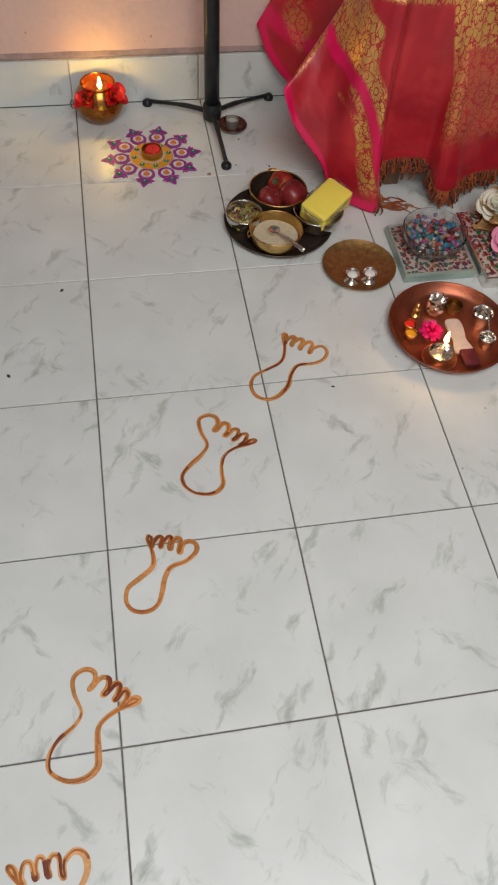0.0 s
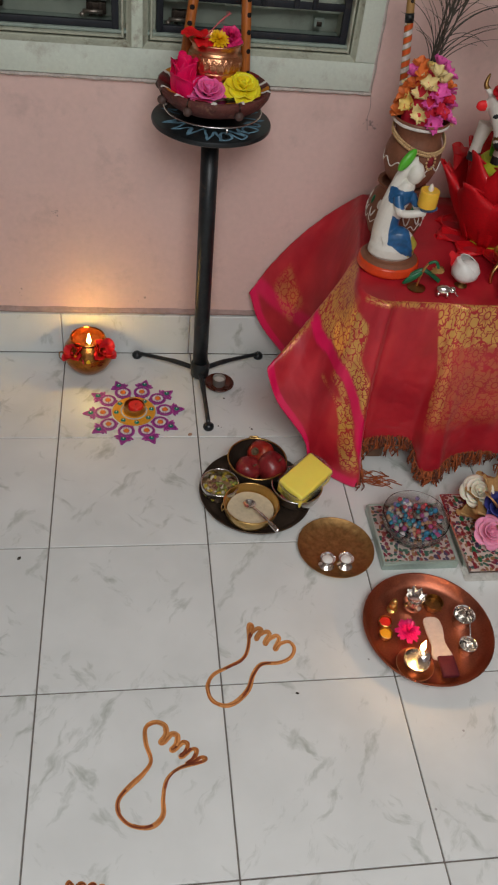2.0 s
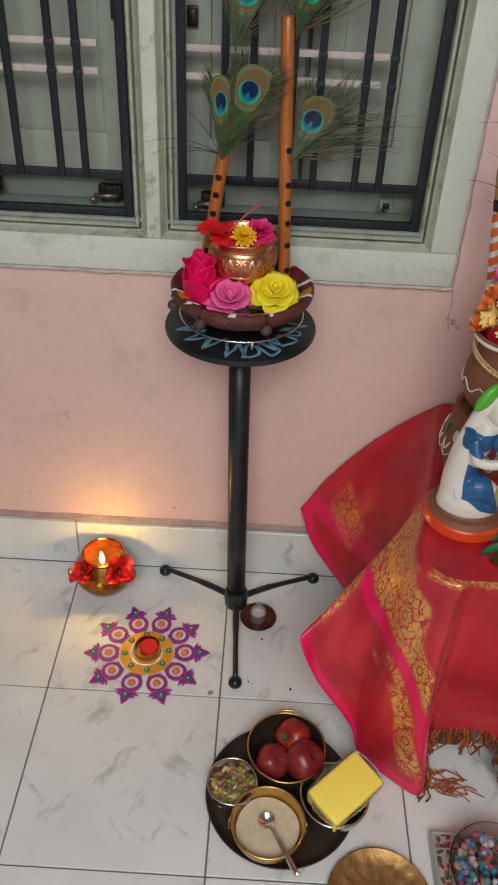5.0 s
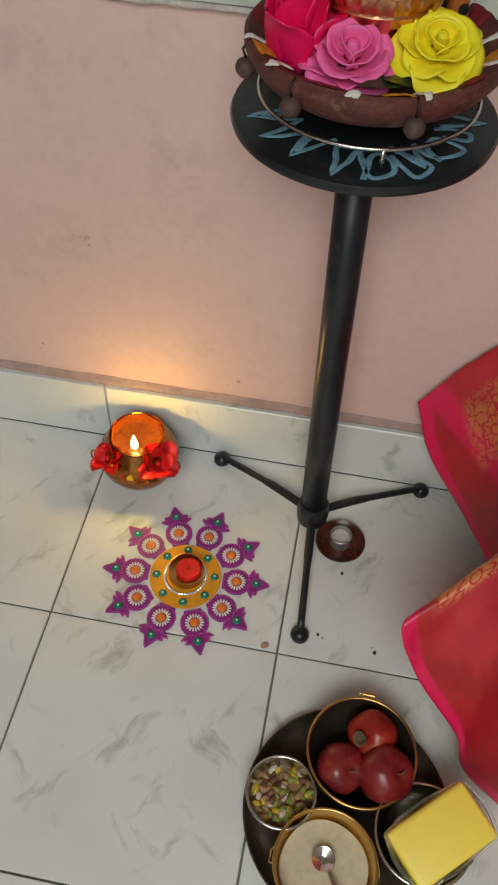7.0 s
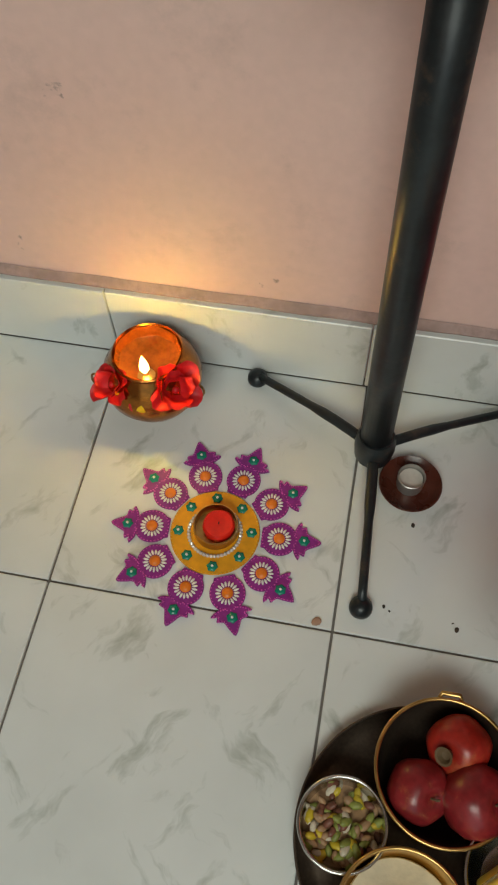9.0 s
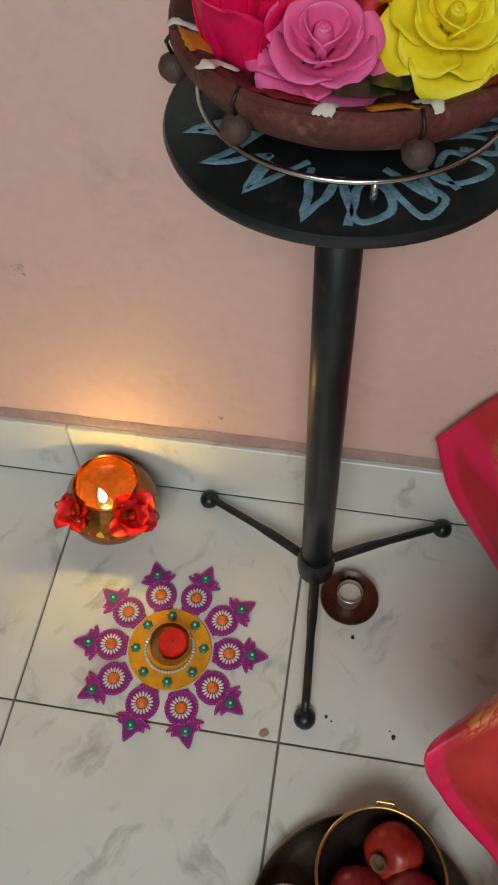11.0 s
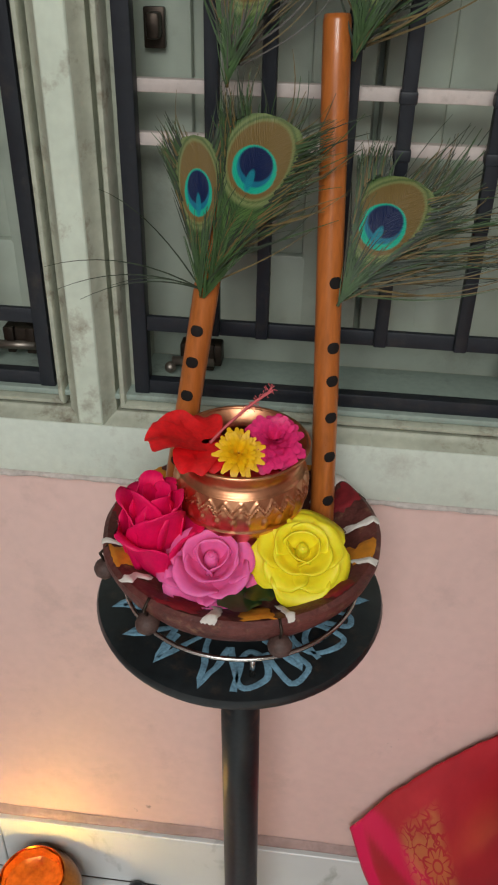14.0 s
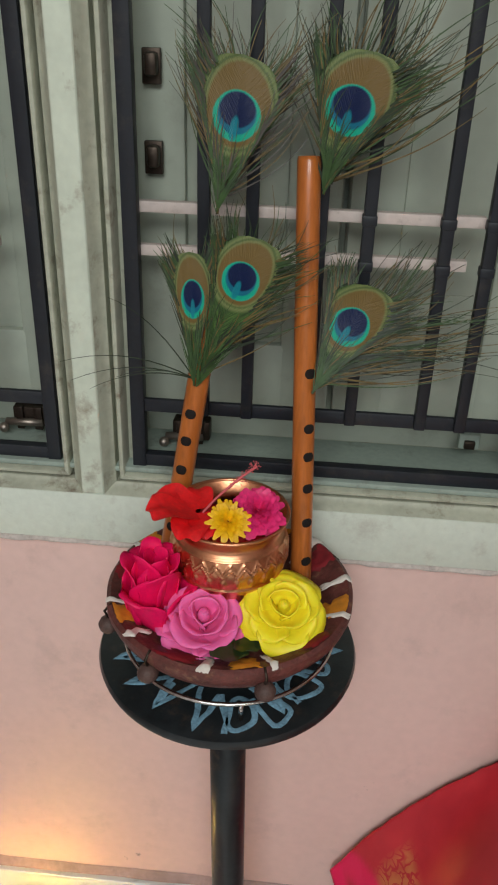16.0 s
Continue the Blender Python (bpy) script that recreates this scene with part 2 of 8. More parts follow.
M["tray"] = mat("dark_bronze_tray", (0.095, 0.068, 0.050), 0.40, metal=0.7, var=0.35, scale=20, fine=300)
M["steel"] = mat("steel", (0.62, 0.60, 0.57), 0.22, metal=1.0, var=0.1)
M["silver"] = mat("silver", (0.75, 0.72, 0.68), 0.2, metal=1.0, var=0.15, scale=80, bump=0.3)
M["glass"] = mat("clear_glass", (0.96, 0.97, 0.97), 0.12, trans=1.0, var=0.02, bump=0.0)
M["plastic_clear"] = mat("clear_plastic", (0.93, 0.94, 0.94), 0.12, trans=0.95, var=0.02, bump=0.05, ior=1.35)
M["bamboo"] = mat("varnished_bamboo", (0.46, 0.135, 0.026), 0.3, var=0.28, scale=18, fine=60, stretch=(8, 8, 0.5), bump=0.08, coat=0.3)
M["bamboo_pale"] = mat("pale_bamboo", (0.40, 0.22, 0.07), 0.4, var=0.25, scale=18, stretch=(8, 8, 0.5))
M["hole"] = mat("bored_hole", (0.008, 0.005, 0.004), 0.9, var=0.2)
M["magenta_rose"] = mat("magenta_foam", (0.88, 0.004, 0.115), 0.5, var=0.16, scale=30, fine=300, bump=0.1)
M["pink_rose"] = mat("pink_foam", (0.92, 0.16, 0.44), 0.5, var=0.12, scale=30, fine=300, bump=0.1, sss=0.15)
M["yellow_rose"] = mat("yellow_foam", (0.98, 0.80, 0.025), 0.5, var=0.10, scale=30, fine=300, bump=0.1, sss=0.15)
M["white_rose"] = mat("cream_foam", (0.80, 0.76, 0.62), 0.5, var=0.08, sss=0.1)
M["blue_rose"] = mat("blue_foam", (0.03, 0.04, 0.22), 0.5, var=0.2)
M["hibiscus"] = mat("hibiscus_petal", (0.80, 0.012, 0.016), 0.5, var=0.25, scale=60, fine=250, bump=0.35, sss=0.1)
M["marigold"] = mat("yellow_petal", (0.90, 0.52, 0.005), 0.5, var=0.15, scale=60)
M["chrys"] = mat("cerise_petal", (0.82, 0.03, 0.19), 0.5, var=0.25, scale=90, fine=300)
M["stamen"] = mat("stamen_pink", (0.62, 0.12, 0.13), 0.6)
M["leaf"] = mat("dark_leaf", (0.025, 0.05, 0.015), 0.4, var=0.3)
M["paint_white"] = mat("white_daub", (0.72, 0.68, 0.62), 0.8, var=0.15, scale=120, bump=0.6)
M["paint_orange"] = mat("orange_daub", (0.66, 0.25, 0.02), 0.7, var=0.2, scale=120, bump=0.5)
M["paint_red"] = mat("red_daub", (0.22, 0.012, 0.018), 0.65, var=0.4, scale=120, bump=0.4)
M["red_wax"] = mat("red_wax", (0.74, 0.022, 0.014), 0.35, var=0.2, sss=0.2)
M["grey_tin"] = mat("grey_tin", (0.42, 0.40, 0.37), 0.35, metal=0.7, var=0.2)
M["white_wax"] = mat("white_wax", (0.50, 0.47, 0.42), 0.5, var=0.15, dirt=(0.2, 0.17, 0.14), dirt_amt=0.5)
M["clay_brown"] = mat("glazed_brown_clay", (0.075, 0.018, 0.010), 0.28, var=0.3, scale=50)
M["purple"] = mat("purple_board", (0.25, 0.022, 0.22), 0.42, var=0.2, scale=90, bump=0.2)
M["pink_dot"] = mat("pink_glitter", (0.66, 0.10, 0.45), 0.35, var=0.3)
M["saffron"] = mat("saffron_board", (0.74, 0.32, 0.012), 0.42, var=0.15, scale=80)
M["gold_dot"] = mat("gold_glitter", (0.72, 0.42, 0.05), 0.35, var=0.2)
M["green_bead"] = mat("green_bead", (0.01, 0.20, 0.13), 0.25, var=0.2)
M["orange_bead"] = mat("orange_bead", (0.78, 0.20, 0.02), 0.3, var=0.2)
M["pearl"] = mat("pearl_petal", (0.76, 0.74, 0.70), 0.25, var=0.06)
M["gold_pearl"] = mat("gilded_bead", (0.66, 0.46, 0.24), 0.35, metal=0.5, var=0.25, scale=120)
M["crystal"] = mat("crystal", (0.85, 0.83, 0.8), 0.1, metal=0.5, var=0.1)
M["henna"] = mat("ochre_outline_paint", (0.62, 0.27, 0.085), 0.5, var=0.45, scale=26, fine=220, bump=0.2, dirt=(0.40, 0.11, 0.025), dirt_amt=0.8, dirt_scale=14)
M["apple"] = mat("red_apple", (0.22, 0.017, 0.020), 0.30, var=0.5, scale=30, fine=140, dirt=(0.42, 0.17, 0.05), dirt_amt=0.55, dirt_scale=40)
M["pomegranate"] = mat("pomegranate_skin", (0.36, 0.022, 0.014), 0.32, var=0.4, scale=30, dirt=(0.55, 0.22, 0.06), dirt_amt=0.5, dirt_scale=25)
M["stem"] = mat("fruit_stem", (0.12, 0.075, 0.035), 0.7)
M["cream"] = mat("thick_cream", (0.62, 0.53, 0.37), 0.4, var=0.15, scale=60, fine=160, bump=0.6)
M["butter"] = mat("butter_block", (0.90, 0.72, 0.11), 0.40, var=0.05, scale=12, fine=60, bump=0.03, sss=0.15)
M["nut_green"] = mat("pistachio", (0.22, 0.24, 0.05), 0.5, var=0.35)
M["nut_tan"] = mat("almond", (0.34, 0.20, 0.10), 0.5, var=0.35)
M["nut_red"] = mat("raisin", (0.16, 0.06, 0.035), 0.45, var=0.35)
M["nut_white"] = mat("cashew", (0.55, 0.48, 0.36), 0.5, var=0.15)
M["nut_yellow"] = mat("golden_raisin", (0.55, 0.40, 0.03), 0.4, var=0.2)
M["flame"] = mat("flame", (1, 0.6, 0.2), 0.5, bump=0, emit=(1.0, 0.56, 0.16), emit_k=26)
M["wick"] = mat("wick", (0.02, 0.015, 0.01), 0.9)
M["amber"] = mat("amber_glaze", (0.42, 0.12, 0.02), 0.25, metal=0.6, var=0.4, scale=60, fine=200, bump=0.4, dirt=(0.35, 0.02, 0.01), dirt_amt=0.7, dirt_scale=45)
M["red_petal"] = mat("red_petal", (0.58, 0.008, 0.014), 0.5, var=0.25, scale=60, sss=0.3)
M["clay_pot"] = mat("brown_clay", (0.22, 0.085, 0.045), 0.55, var=0.25, scale=30, fine=200, bump=0.25)
M["statue_white"] = mat("painted_plaster", (0.70, 0.67, 0.60), 0.4, var=0.08, scale=30)
M["statue_blue"] = mat("blue_glaze", (0.02, 0.10, 0.24), 0.3, var=0.3, scale=80)
M["statue_olive"] = mat("olive_glaze", (0.38, 0.32, 0.05), 0.35, var=0.25)
M["orange_paint"] = mat("orange_enamel", (0.72, 0.065, 0.015), 0.25, var=0.15)
M["lime"] = mat("green_plastic", (0.09, 0.42, 0.03), 0.35, var=0.15)
M["dark_green"] = mat("green_enamel", (0.01, 0.13, 0.05), 0.3, var=0.3)
M["led_yellow"] = mat("yellow_plastic_candle", (0.80, 0.48, 0.04), 0.4, var=0.08, sss=0.2)
M["led_tip"] = mat("led_tip", (0.8, 0.75, 0.65), 0.4, sss=0.2)
M["lotus_red"] = mat("red_lotus_plastic", (0.62, 0.006, 0.012), 0.5, var=0.25, scale=15, coat=0.2)
M["lotus_lime"] = mat("lime_cushion", (0.50, 0.55, 0.03), 0.6, var=0.15)
M["gold_leaf"] = mat("gold_leaf_petal", (0.56, 0.33, 0.13), 0.45, metal=0.2, var=0.3, scale=40, stretch=(1, 1, 1))
M["shell"] = mat("white_shell", (0.72, 0.70, 0.66), 0.35, var=0.1)
M["barb_dark"] = mat("dark_barbs", (0.052, 0.042, 0.030), 0.5, var=0.4)
M["violet_led"] = mat("violet_bulb", (0.9, 0.7, 1), 0.4, emit=(0.85, 0.55, 1.0), emit_k=6, bump=0)
M["green_led"] = mat("green_bulb", (0.5, 1, 0.8), 0.4, emit=(0.15, 1.0, 0.65), emit_k=8, bump=0)
M["wire"] = mat("pale_wire", (0.55, 0.5, 0.5), 0.5)
M["teal"] = mat("teal_fabric", (0.03, 0.30, 0.30), 0.7, var=0.2, scale=40, bump=0.3)
M["thread"] = mat("orange_thread", (0.36, 0.085, 0.022), 0.7, var=0.5, scale=80)
M["thread_dark"] = mat("brown_thread", (0.15, 0.038, 0.016), 0.7, var=0.5, scale=80)
M["wood_table"] = mat("brown_wood", (0.16, 0.08, 0.04), 0.5, var=0.3, stretch=(1, 8, 8))


# ---- building helpers ----
def finish(bm, smooth=True, angle=40):
    if smooth:
        for f in bm.faces:
            f.smooth = True
        for e in bm.edges:
            if len(e.link_faces) == 2 and e.calc_face_angle(0) > radians(angle):
                e.smooth = False
    return bm


def mesh_of(name, bm, material, smooth=True, angle=40):
    finish(bm, smooth, angle)
    me = bpy.data.meshes.new(name)
    bm.to_mesh(me)
    bm.free()
    for m in material if isinstance(material, (list, tuple)) else [material]:
        me.materials.append(m)
    return me


def part(name, bm, material, parent=None, label="", smooth=True, angle=40, m=None):
    ob = new(name, mesh_of(name, bm, material, smooth, angle))
    if parent is not None:
        ob.parent = parent
    if m is not None:
        ob.matrix_basis = m
    if label:
        tagged(ob, label)
    return ob


def thing(name, m, label, category, group="", kind=""):
    ob = new(name)
    ob.empty_display_size = 0.02
    ob.matrix_basis = m
    return tagged(ob, label, category, group, kind)


def add_box(bm, c, s, bevel=0.0, seg=2, m=None):
    r = bmesh.ops.create_cube(bm, size=1.0)
    vs = r["verts"]
    bmesh.ops.scale(bm, vec=s, verts=vs)
    if bevel:
        es = list({e for v in vs for e in v.link_edges})
        g = bmesh.ops.bevel(bm, geom=es, offset=bevel, segments=seg, affect="EDGES", profile=0.5)
        vs = list({v for f in g["faces"] for v in f.verts} | {v for v in vs if v.is_valid})
    bmesh.ops.translate(bm, vec=c, verts=vs)
    if m is not None:
        bmesh.ops.transform(bm, matrix=m, verts=vs)
    return bm


def box(c, s, bevel=0.0, seg=2, m=None):
    return add_box(bmesh.new(), c, s, bevel, seg, m)


def add_lathe(bm, prof, seg=40, m=None, wob=None):
    """prof: (radius, z) from the axis out and back. wob(a, r, z) gives a changed (r, z)."""
    rings = []
    for r, z in prof:
        if r < 1e-6:
            rings.append([bm.verts.new((0, 0, z))])
            continue
        ring = []
        for k in range(seg):
            a = 2 * math.pi * k / seg
            rr, zz = wob(a, r, z) if wob else (r, z)
            ring.append(bm.verts.new((rr * math.cos(a), rr * math.sin(a), zz)))
        rings.append(ring)
    made = [v for ring in rings for v in ring]
    for a, b in zip(rings, rings[1:]):
        for k in range(seg):
            j = (k + 1) % seg
            if len(a) == 1 and len(b) == 1:
                continue
            if len(a) == 1:
                bm.faces.new((a[0], b[k], b[j]))
            elif len(b) == 1:
                bm.faces.new((a[k], b[0], a[j]))
            else:
                bm.faces.new((a[k], b[k], b[j], a[j]))
    if m is not None:
        bmesh.ops.transform(bm, matrix=m, verts=made)
    return bm


def lathe(prof, seg=40, m=None, wob=None):
    bm = add_lathe(bmesh.new(), prof, seg, m, wob)
    bmesh.ops.recalc_face_normals(bm, faces=bm.faces)
    return bm


def add_tube(bm, pts, rad, seg=8, cap=True, flat=1.0):
    """A tube along pts; rad a number or one radius a point."""
    pts = [Vector(p) for p in pts]
    rads = [rad] * len(pts) if isinstance(rad, (int, float)) else list(rad)
    rings, n0 = [], None
    for i, p in enumerate(pts):
        d = (pts[min(i + 1, len(pts) - 1)] - pts[max(i - 1, 0)]).normalized()
        if n0 is None:
            n0 = d.orthogonal().normalized()
        n0 = (n0 - d * n0.dot(d))
        n0 = n0.normalized() if n0.length > 1e-6 else d.orthogonal().normalized()
        b = d.cross(n0)
        rings.append([bm.verts.new(p + rads[i] * (math.cos(2 * math.pi * k / seg) * n0 + flat * math.sin(2 * math.pi * k / seg) * b)) for k in range(seg)])
    for a, c in zip(rings, rings[1:]):
        for k in range(seg):
            j = (k + 1) % seg
            bm.faces.new((a[k], a[j], c[j], c[k]))
    if cap:
        bm.faces.new(rings[0][::-1])
        bm.faces.new(rings[-1])
    return bm


def tube(pts, rad, seg=8, cap=True, flat=1.0):
    return add_tube(bmesh.new(), pts, rad, seg, cap, flat)


def spline(pts, n=10, closed=False):
    """Catmull-Rom through pts, n steps between two."""
    P = [Vector(p) for p in pts]
    out, c = [], len(P)
    for i in range(c if closed else c - 1):
        if closed:
            a, b, d, e = P[(i - 1) % c], P[i], P[(i + 1) % c], P[(i + 2) % c]
        else:
            a, b, d, e = P[max(i - 1, 0)], P[i], P[i + 1], P[min(i + 2, c - 1)]
        for k in range(n):
            t = k / n
            out.append(0.5 * (2 * b + (d - a) * t + (2 * a - 5 * b + 4 * d - e) * t * t + (3 * b - a - 3 * d + e) * t ** 3))
    if not closed:
        out.append(P[-1])
    return out


def add_ball(bm, c, r, seg=12, rings=8, s=(1, 1, 1)):
    g = bmesh.ops.create_uvsphere(bm, u_segments=seg, v_segments=rings, radius=r)
    bmesh.ops.scale(bm, vec=s, verts=g["verts"])
    bmesh.ops.translate(bm, vec=c, verts=g["verts"])
    return bm


def ball(c, r, seg=12, rings=8, s=(1, 1, 1)):
    return add_ball(bmesh.new(), c, r, seg, rings, s)


def add_ribbon(bm, pts, width, z, thick=0.0006, closed=False):
    """A flat stroke of paint along pts in the plane, with a worn width."""
    P = [Vector((p[0], p[1], 0)) for p in pts]
    n = len(P)
    rows = []
    for i, p in enumerate(P):
        a, b = (P[(i - 1) % n], P[(i + 1) % n]) if closed else (P[max(i - 1, 0)], P[min(i + 1, n - 1)])
        d = (b - a).normalized()
        nrm = Vector((-d.y, d.x, 0))
        w = width * (0.5 + 0.16 * noise.noise(p * 60))
        c1, c2 = p + nrm * w, p - nrm * w
        rows.append([bm.verts.new((c1.x, c1.y, z)), bm.verts.new((p.x + nrm.x * w * 0.6, p.y + nrm.y * w * 0.6, z + thick)),
                     bm.verts.new((p.x - nrm.x * w * 0.6, p.y - nrm.y * w * 0.6, z + thick)), bm.verts.new((c2.x, c2.y, z))])
    for i in range(n if closed else n - 1):
        a, b = rows[i], rows[(i + 1) % n]
        for k in range(3):
            bm.faces.new((a[k], a[k + 1], b[k + 1], b[k]))
    return bm


def add_prism(bm, outline, z0, z1, m=None, inset=0.0):
    """A flat plate of the given outline."""
    lo = [bm.verts.new((x, y, z0)) for x, y in outline]
    hi = [bm.verts.new((x, y, z1)) for x, y in outline]
    bm.faces.new(hi)
    bm.faces.new(lo[::-1])
    n = len(outline)
    for k in range(n):
        j = (k + 1) % n
        bm.faces.new((lo[k], lo[j], hi[j], hi[k]))
    if m is not None:
        bmesh.ops.transform(bm, matrix=m, verts=lo + hi)
    return bm


def sheet(nu, nv, f, bm=None, uv=None):
    """A grid of f(u, v), u and v from 0 to 1."""
    bm = bm or bmesh.new()
    g = [[bm.verts.new(f(i / nu, j / nv)) for j in range(nv + 1)] for i in range(nu + 1)]
    layer = bm.loops.layers.uv.new("UVMap") if uv else None
    for i in range(nu):
        for j in range(nv):
            fc = bm.faces.new((g[i][j], g[i + 1][j], g[i + 1][j + 1], g[i][j + 1]))
            if uv:
                for lp, (a, b) in zip(fc.loops, ((i, j), (i + 1, j), (i + 1, j + 1), (i, j + 1))):
                    lp[layer].uv = uv(a / nu, b / nv)
    return bm


def aim(p, q, roll=0.0):
    """A pose at p whose z axis points to q."""
    d = (Vector(q) - Vector(p))
    return Matrix.Translation(p) @ d.to_track_quat("Z", "Y").to_matrix().to_4x4() @ pose(0, 0, 0, 0, 0, roll)


# ---- the room ----
WALL_Y = 0.310
X0, X1, Y0, H = -0.95, 1.5, -2.1, 2.6

floor = tagged(part("floor", box((0, -0.9, -0.053), (3.2, 2.7, 0.1)), M["grout"]), "white marble-look tiled floor with dark grout joints", "floor", kind="structure")


def wall_with_holes(name, axis, at, lo, hi, holes, thick, material, label):
    """A wall along one axis from lo to hi with rectangular holes (a0, a1, z0, z1); thick points outward."""
    bm = bmesh.new()
    cuts = sorted({lo, hi} | {h[0] for h in holes} | {h[1] for h in holes})
    for a, b in zip(cuts, cuts[1:]):
        zs = sorted({0.0, H} | {z for h in holes if h[0] <= a and h[1] >= b for z in h[2:]})
        for z0, z1 in zip(zs, zs[1:]):
            if any(h[0] <= a and h[1] >= b and h[2] <= z0 and h[3] >= z1 for h in holes):
                continue
            c, s = ((a + b) / 2, (z0 + z1) / 2), (b - a, z1 - z0)
            if axis == "x":
                add_box(bm, (c[0], at + thick / 2, c[1]), (s[0], abs(thick), s[1]))
            else:
                add_box(bm, (at + thick / 2, c[0], c[1]), (abs(thick), s[0], s[1]))
    bmesh.ops.remove_doubles(bm, verts=bm.verts, dist=1e-5)
    return tagged(part(name, bm, material, smooth=False), label, "wall", kind="structure")


WIN = (-0.84, 0.283, 0.703, 1.60)      # the window's hole in the north wall
wall_with_holes("wall_north", "x", WALL_Y, X0, X1, [WIN], 0.16, M["wall"], "pink painted plaster wall with small scuffs under the window")
wall_with_holes("wall_south", "x", Y0, X0, X1, [(-0.69, 0.79, 0.0, 2.30)], -0.15, M["dimmed_wall"], "unseen pink wall with an open doorway, darkened to cut bounced light")
# unseen west wall, set close in to keep bounced light off the left
wall_with_holes("wall_west", "y", X0, Y0 - 0.15, WALL_Y + 0.16, [], -0.15, M["dimmed_wall"], "unseen pink side wall, darkened to cut bounced light")
wall_with_holes("wall_east", "y", X1, Y0 - 0.15, WALL_Y + 0.16, [], 0.15, M["dimmed_wall"], "unseen pink side wall, darkened to cut bounced light")
tagged(part("ceiling", box((0, -0.9, H + 0.05), (3.3, 2.8, 0.1)), M["ceiling"]), "unseen ceiling, greyed down to cut bounced light", "ceiling", kind="structure")
tagged(part("ground", box((0, 0, -0.13), (400, 400, 0.04)), M["grout"]), "dark ground outside the room", "ground", kind="structure")

# crack down the plaster beside the window surround
bm = bmesh.new()
add_tube(bm, spline([(0.330, 0.3100, 0.642), (0.334, 0.3100, 0.615), (0.332, 0.3100, 0.595), (0.337, 0.3100, 0.570)], 6), 0.0007, 5)
tagged(part("trim", bm, M["ledge"]), "thin crack in the pink plaster", "crack", kind="structure")

# stained plaster ledge over the skirting
bm = bmesh.new()
sheet(150, 6, lambda u, v: (X0 + (X1 - X0) * u, WALL_Y - 0.0075 * math.sin(math.pi * min(1, v * 1.05)) - 0.0006 + 0.0012 * noise.noise((u * 90, v * 2, 0)),
                             0.109 + 0.016 * v + 0.0022 * noise.noise((u * 40, 3, v))), bm)
bmesh.ops.recalc_face_normals(bm, faces=bm.faces)
tagged(part("trim", bm, M["ledge"]), "rough stained plaster ledge above the marble skirting", "ledge", kind="structure")

# ---- window ----
window = thing("window_1", pose(0, 0, 0), "pale green painted wooden window with iron grille and closed shutters", "window", kind="structure")


XW0, XW1, ZW0, ZW1 = WIN
FACE = 0.2985                          # front of the painted woodwork
# moulding from the face's edge to the grille: (offset towards the opening, y)
MOULD = [(-0.002, FACE + 0.002), (0.0, FACE + 0.0012), (0.0016, FACE + 0.0030), (0.0040, FACE + 0.0080), (0.0082, FACE + 0.0105), (0.0092, FACE + 0.0115), (0.0096, FACE + 0.0250), (0.0128, FACE + 0.0250),
         (0.0130, FACE + 0.0096), (0.0142, FACE + 0.0080), (0.0172, FACE + 0.0080), (0.0182, FACE + 0.0096), (0.0187, FACE + 0.0280), (0.0236, FACE + 0.0285), (0.0240, 0.392), (-0.002, 0.392)]


def moulded_bar(p0, p1, inner, lift=0.0):
    """The moulding run between two points (x, z) of the opening's edge, its profile growing towards inner."""
    bm = bmesh.new()
    ends = []
    for px, pz, mitre in ((*p0, 1), (*p1, -1)):
        d = Vector((p1[0] - p0[0], 0, p1[1] - p0[1])).normalized() * mitre
        ends.append([bm.verts.new(Vector((px + inner[0] * o, y + lift, pz + inner[1] * o)) + d * max(0.0, o)) for o, y in MOULD])
    n = len(MOULD)
    for k in range(n):
        bm.faces.new((ends[0][k], ends[0][(k + 1) % n], ends[1][(k + 1) % n], ends[1][k]))
    bm.faces.new(ends[0])
    bm.faces.new(list(reversed(ends[1])))
    bmesh.ops.recalc_face_normals(bm, faces=bm.faces)
    return bm


# flat painted band round the opening, proud of the plaster
part("surround", box(((XW0 + 0.322) / 2 - 0.02, FACE + 0.0085, (0.650 + ZW0) / 2), (0.322 - XW0 + 0.04, 0.017, ZW0 - 0.650), 0.0015), M["sill"], window)
part("surround", box(((XW1 + 0.322) / 2, FACE + 0.0085, (ZW0 + ZW1) / 2 + 0.022), (0.322 - XW1, 0.017, ZW1 - ZW0 + 0.042), 0.0015), M["sill"], window)
# chipped plaster lip under the band
bm = bmesh.new()
sheet(160, 5, lambda u, v: (XW0 - 0.04 + (0.327 - XW0 + 0.04) * u, WALL_Y - (0.010 + 0.003 * noise.noise((u * 30, 0, 7))) * math.sin(math.pi * v) + 0.002 * noise.noise((u * 90, v * 2, 1)),
                             0.6385 + 0.0125 * v + 0.0035 * noise.noise((u * 60, 5, 0)) * (1 - v)), bm)
part("plaster_lip", bm, M["lip"], window)
bm = bmesh.new()
sheet(5, 90, lambda u, v: (0.3205 + 0.010 * u + 0.003 * noise.noise((v * 34, 2, 0)) * u, WALL_Y - 0.0085 * math.sin(math.pi * (0.25 + 0.75 * u)) + 0.001 * noise.noise((v * 60, u * 2, 1)), 0.645 + (ZW1 - 0.645) * v), bm)
part("plaster_lip", bm, M["lip"], window)
MX0, MX1 = -0.1415, -0.1205            # the mullion's front face
part("sill_moulding", moulded_bar((XW0, ZW0), (MX0, ZW0), (0, 1)), M["mould"], window)
part("sill_moulding", moulded_bar((MX1, ZW0), (XW1, ZW0), (0, 1)), M["mould"], window)
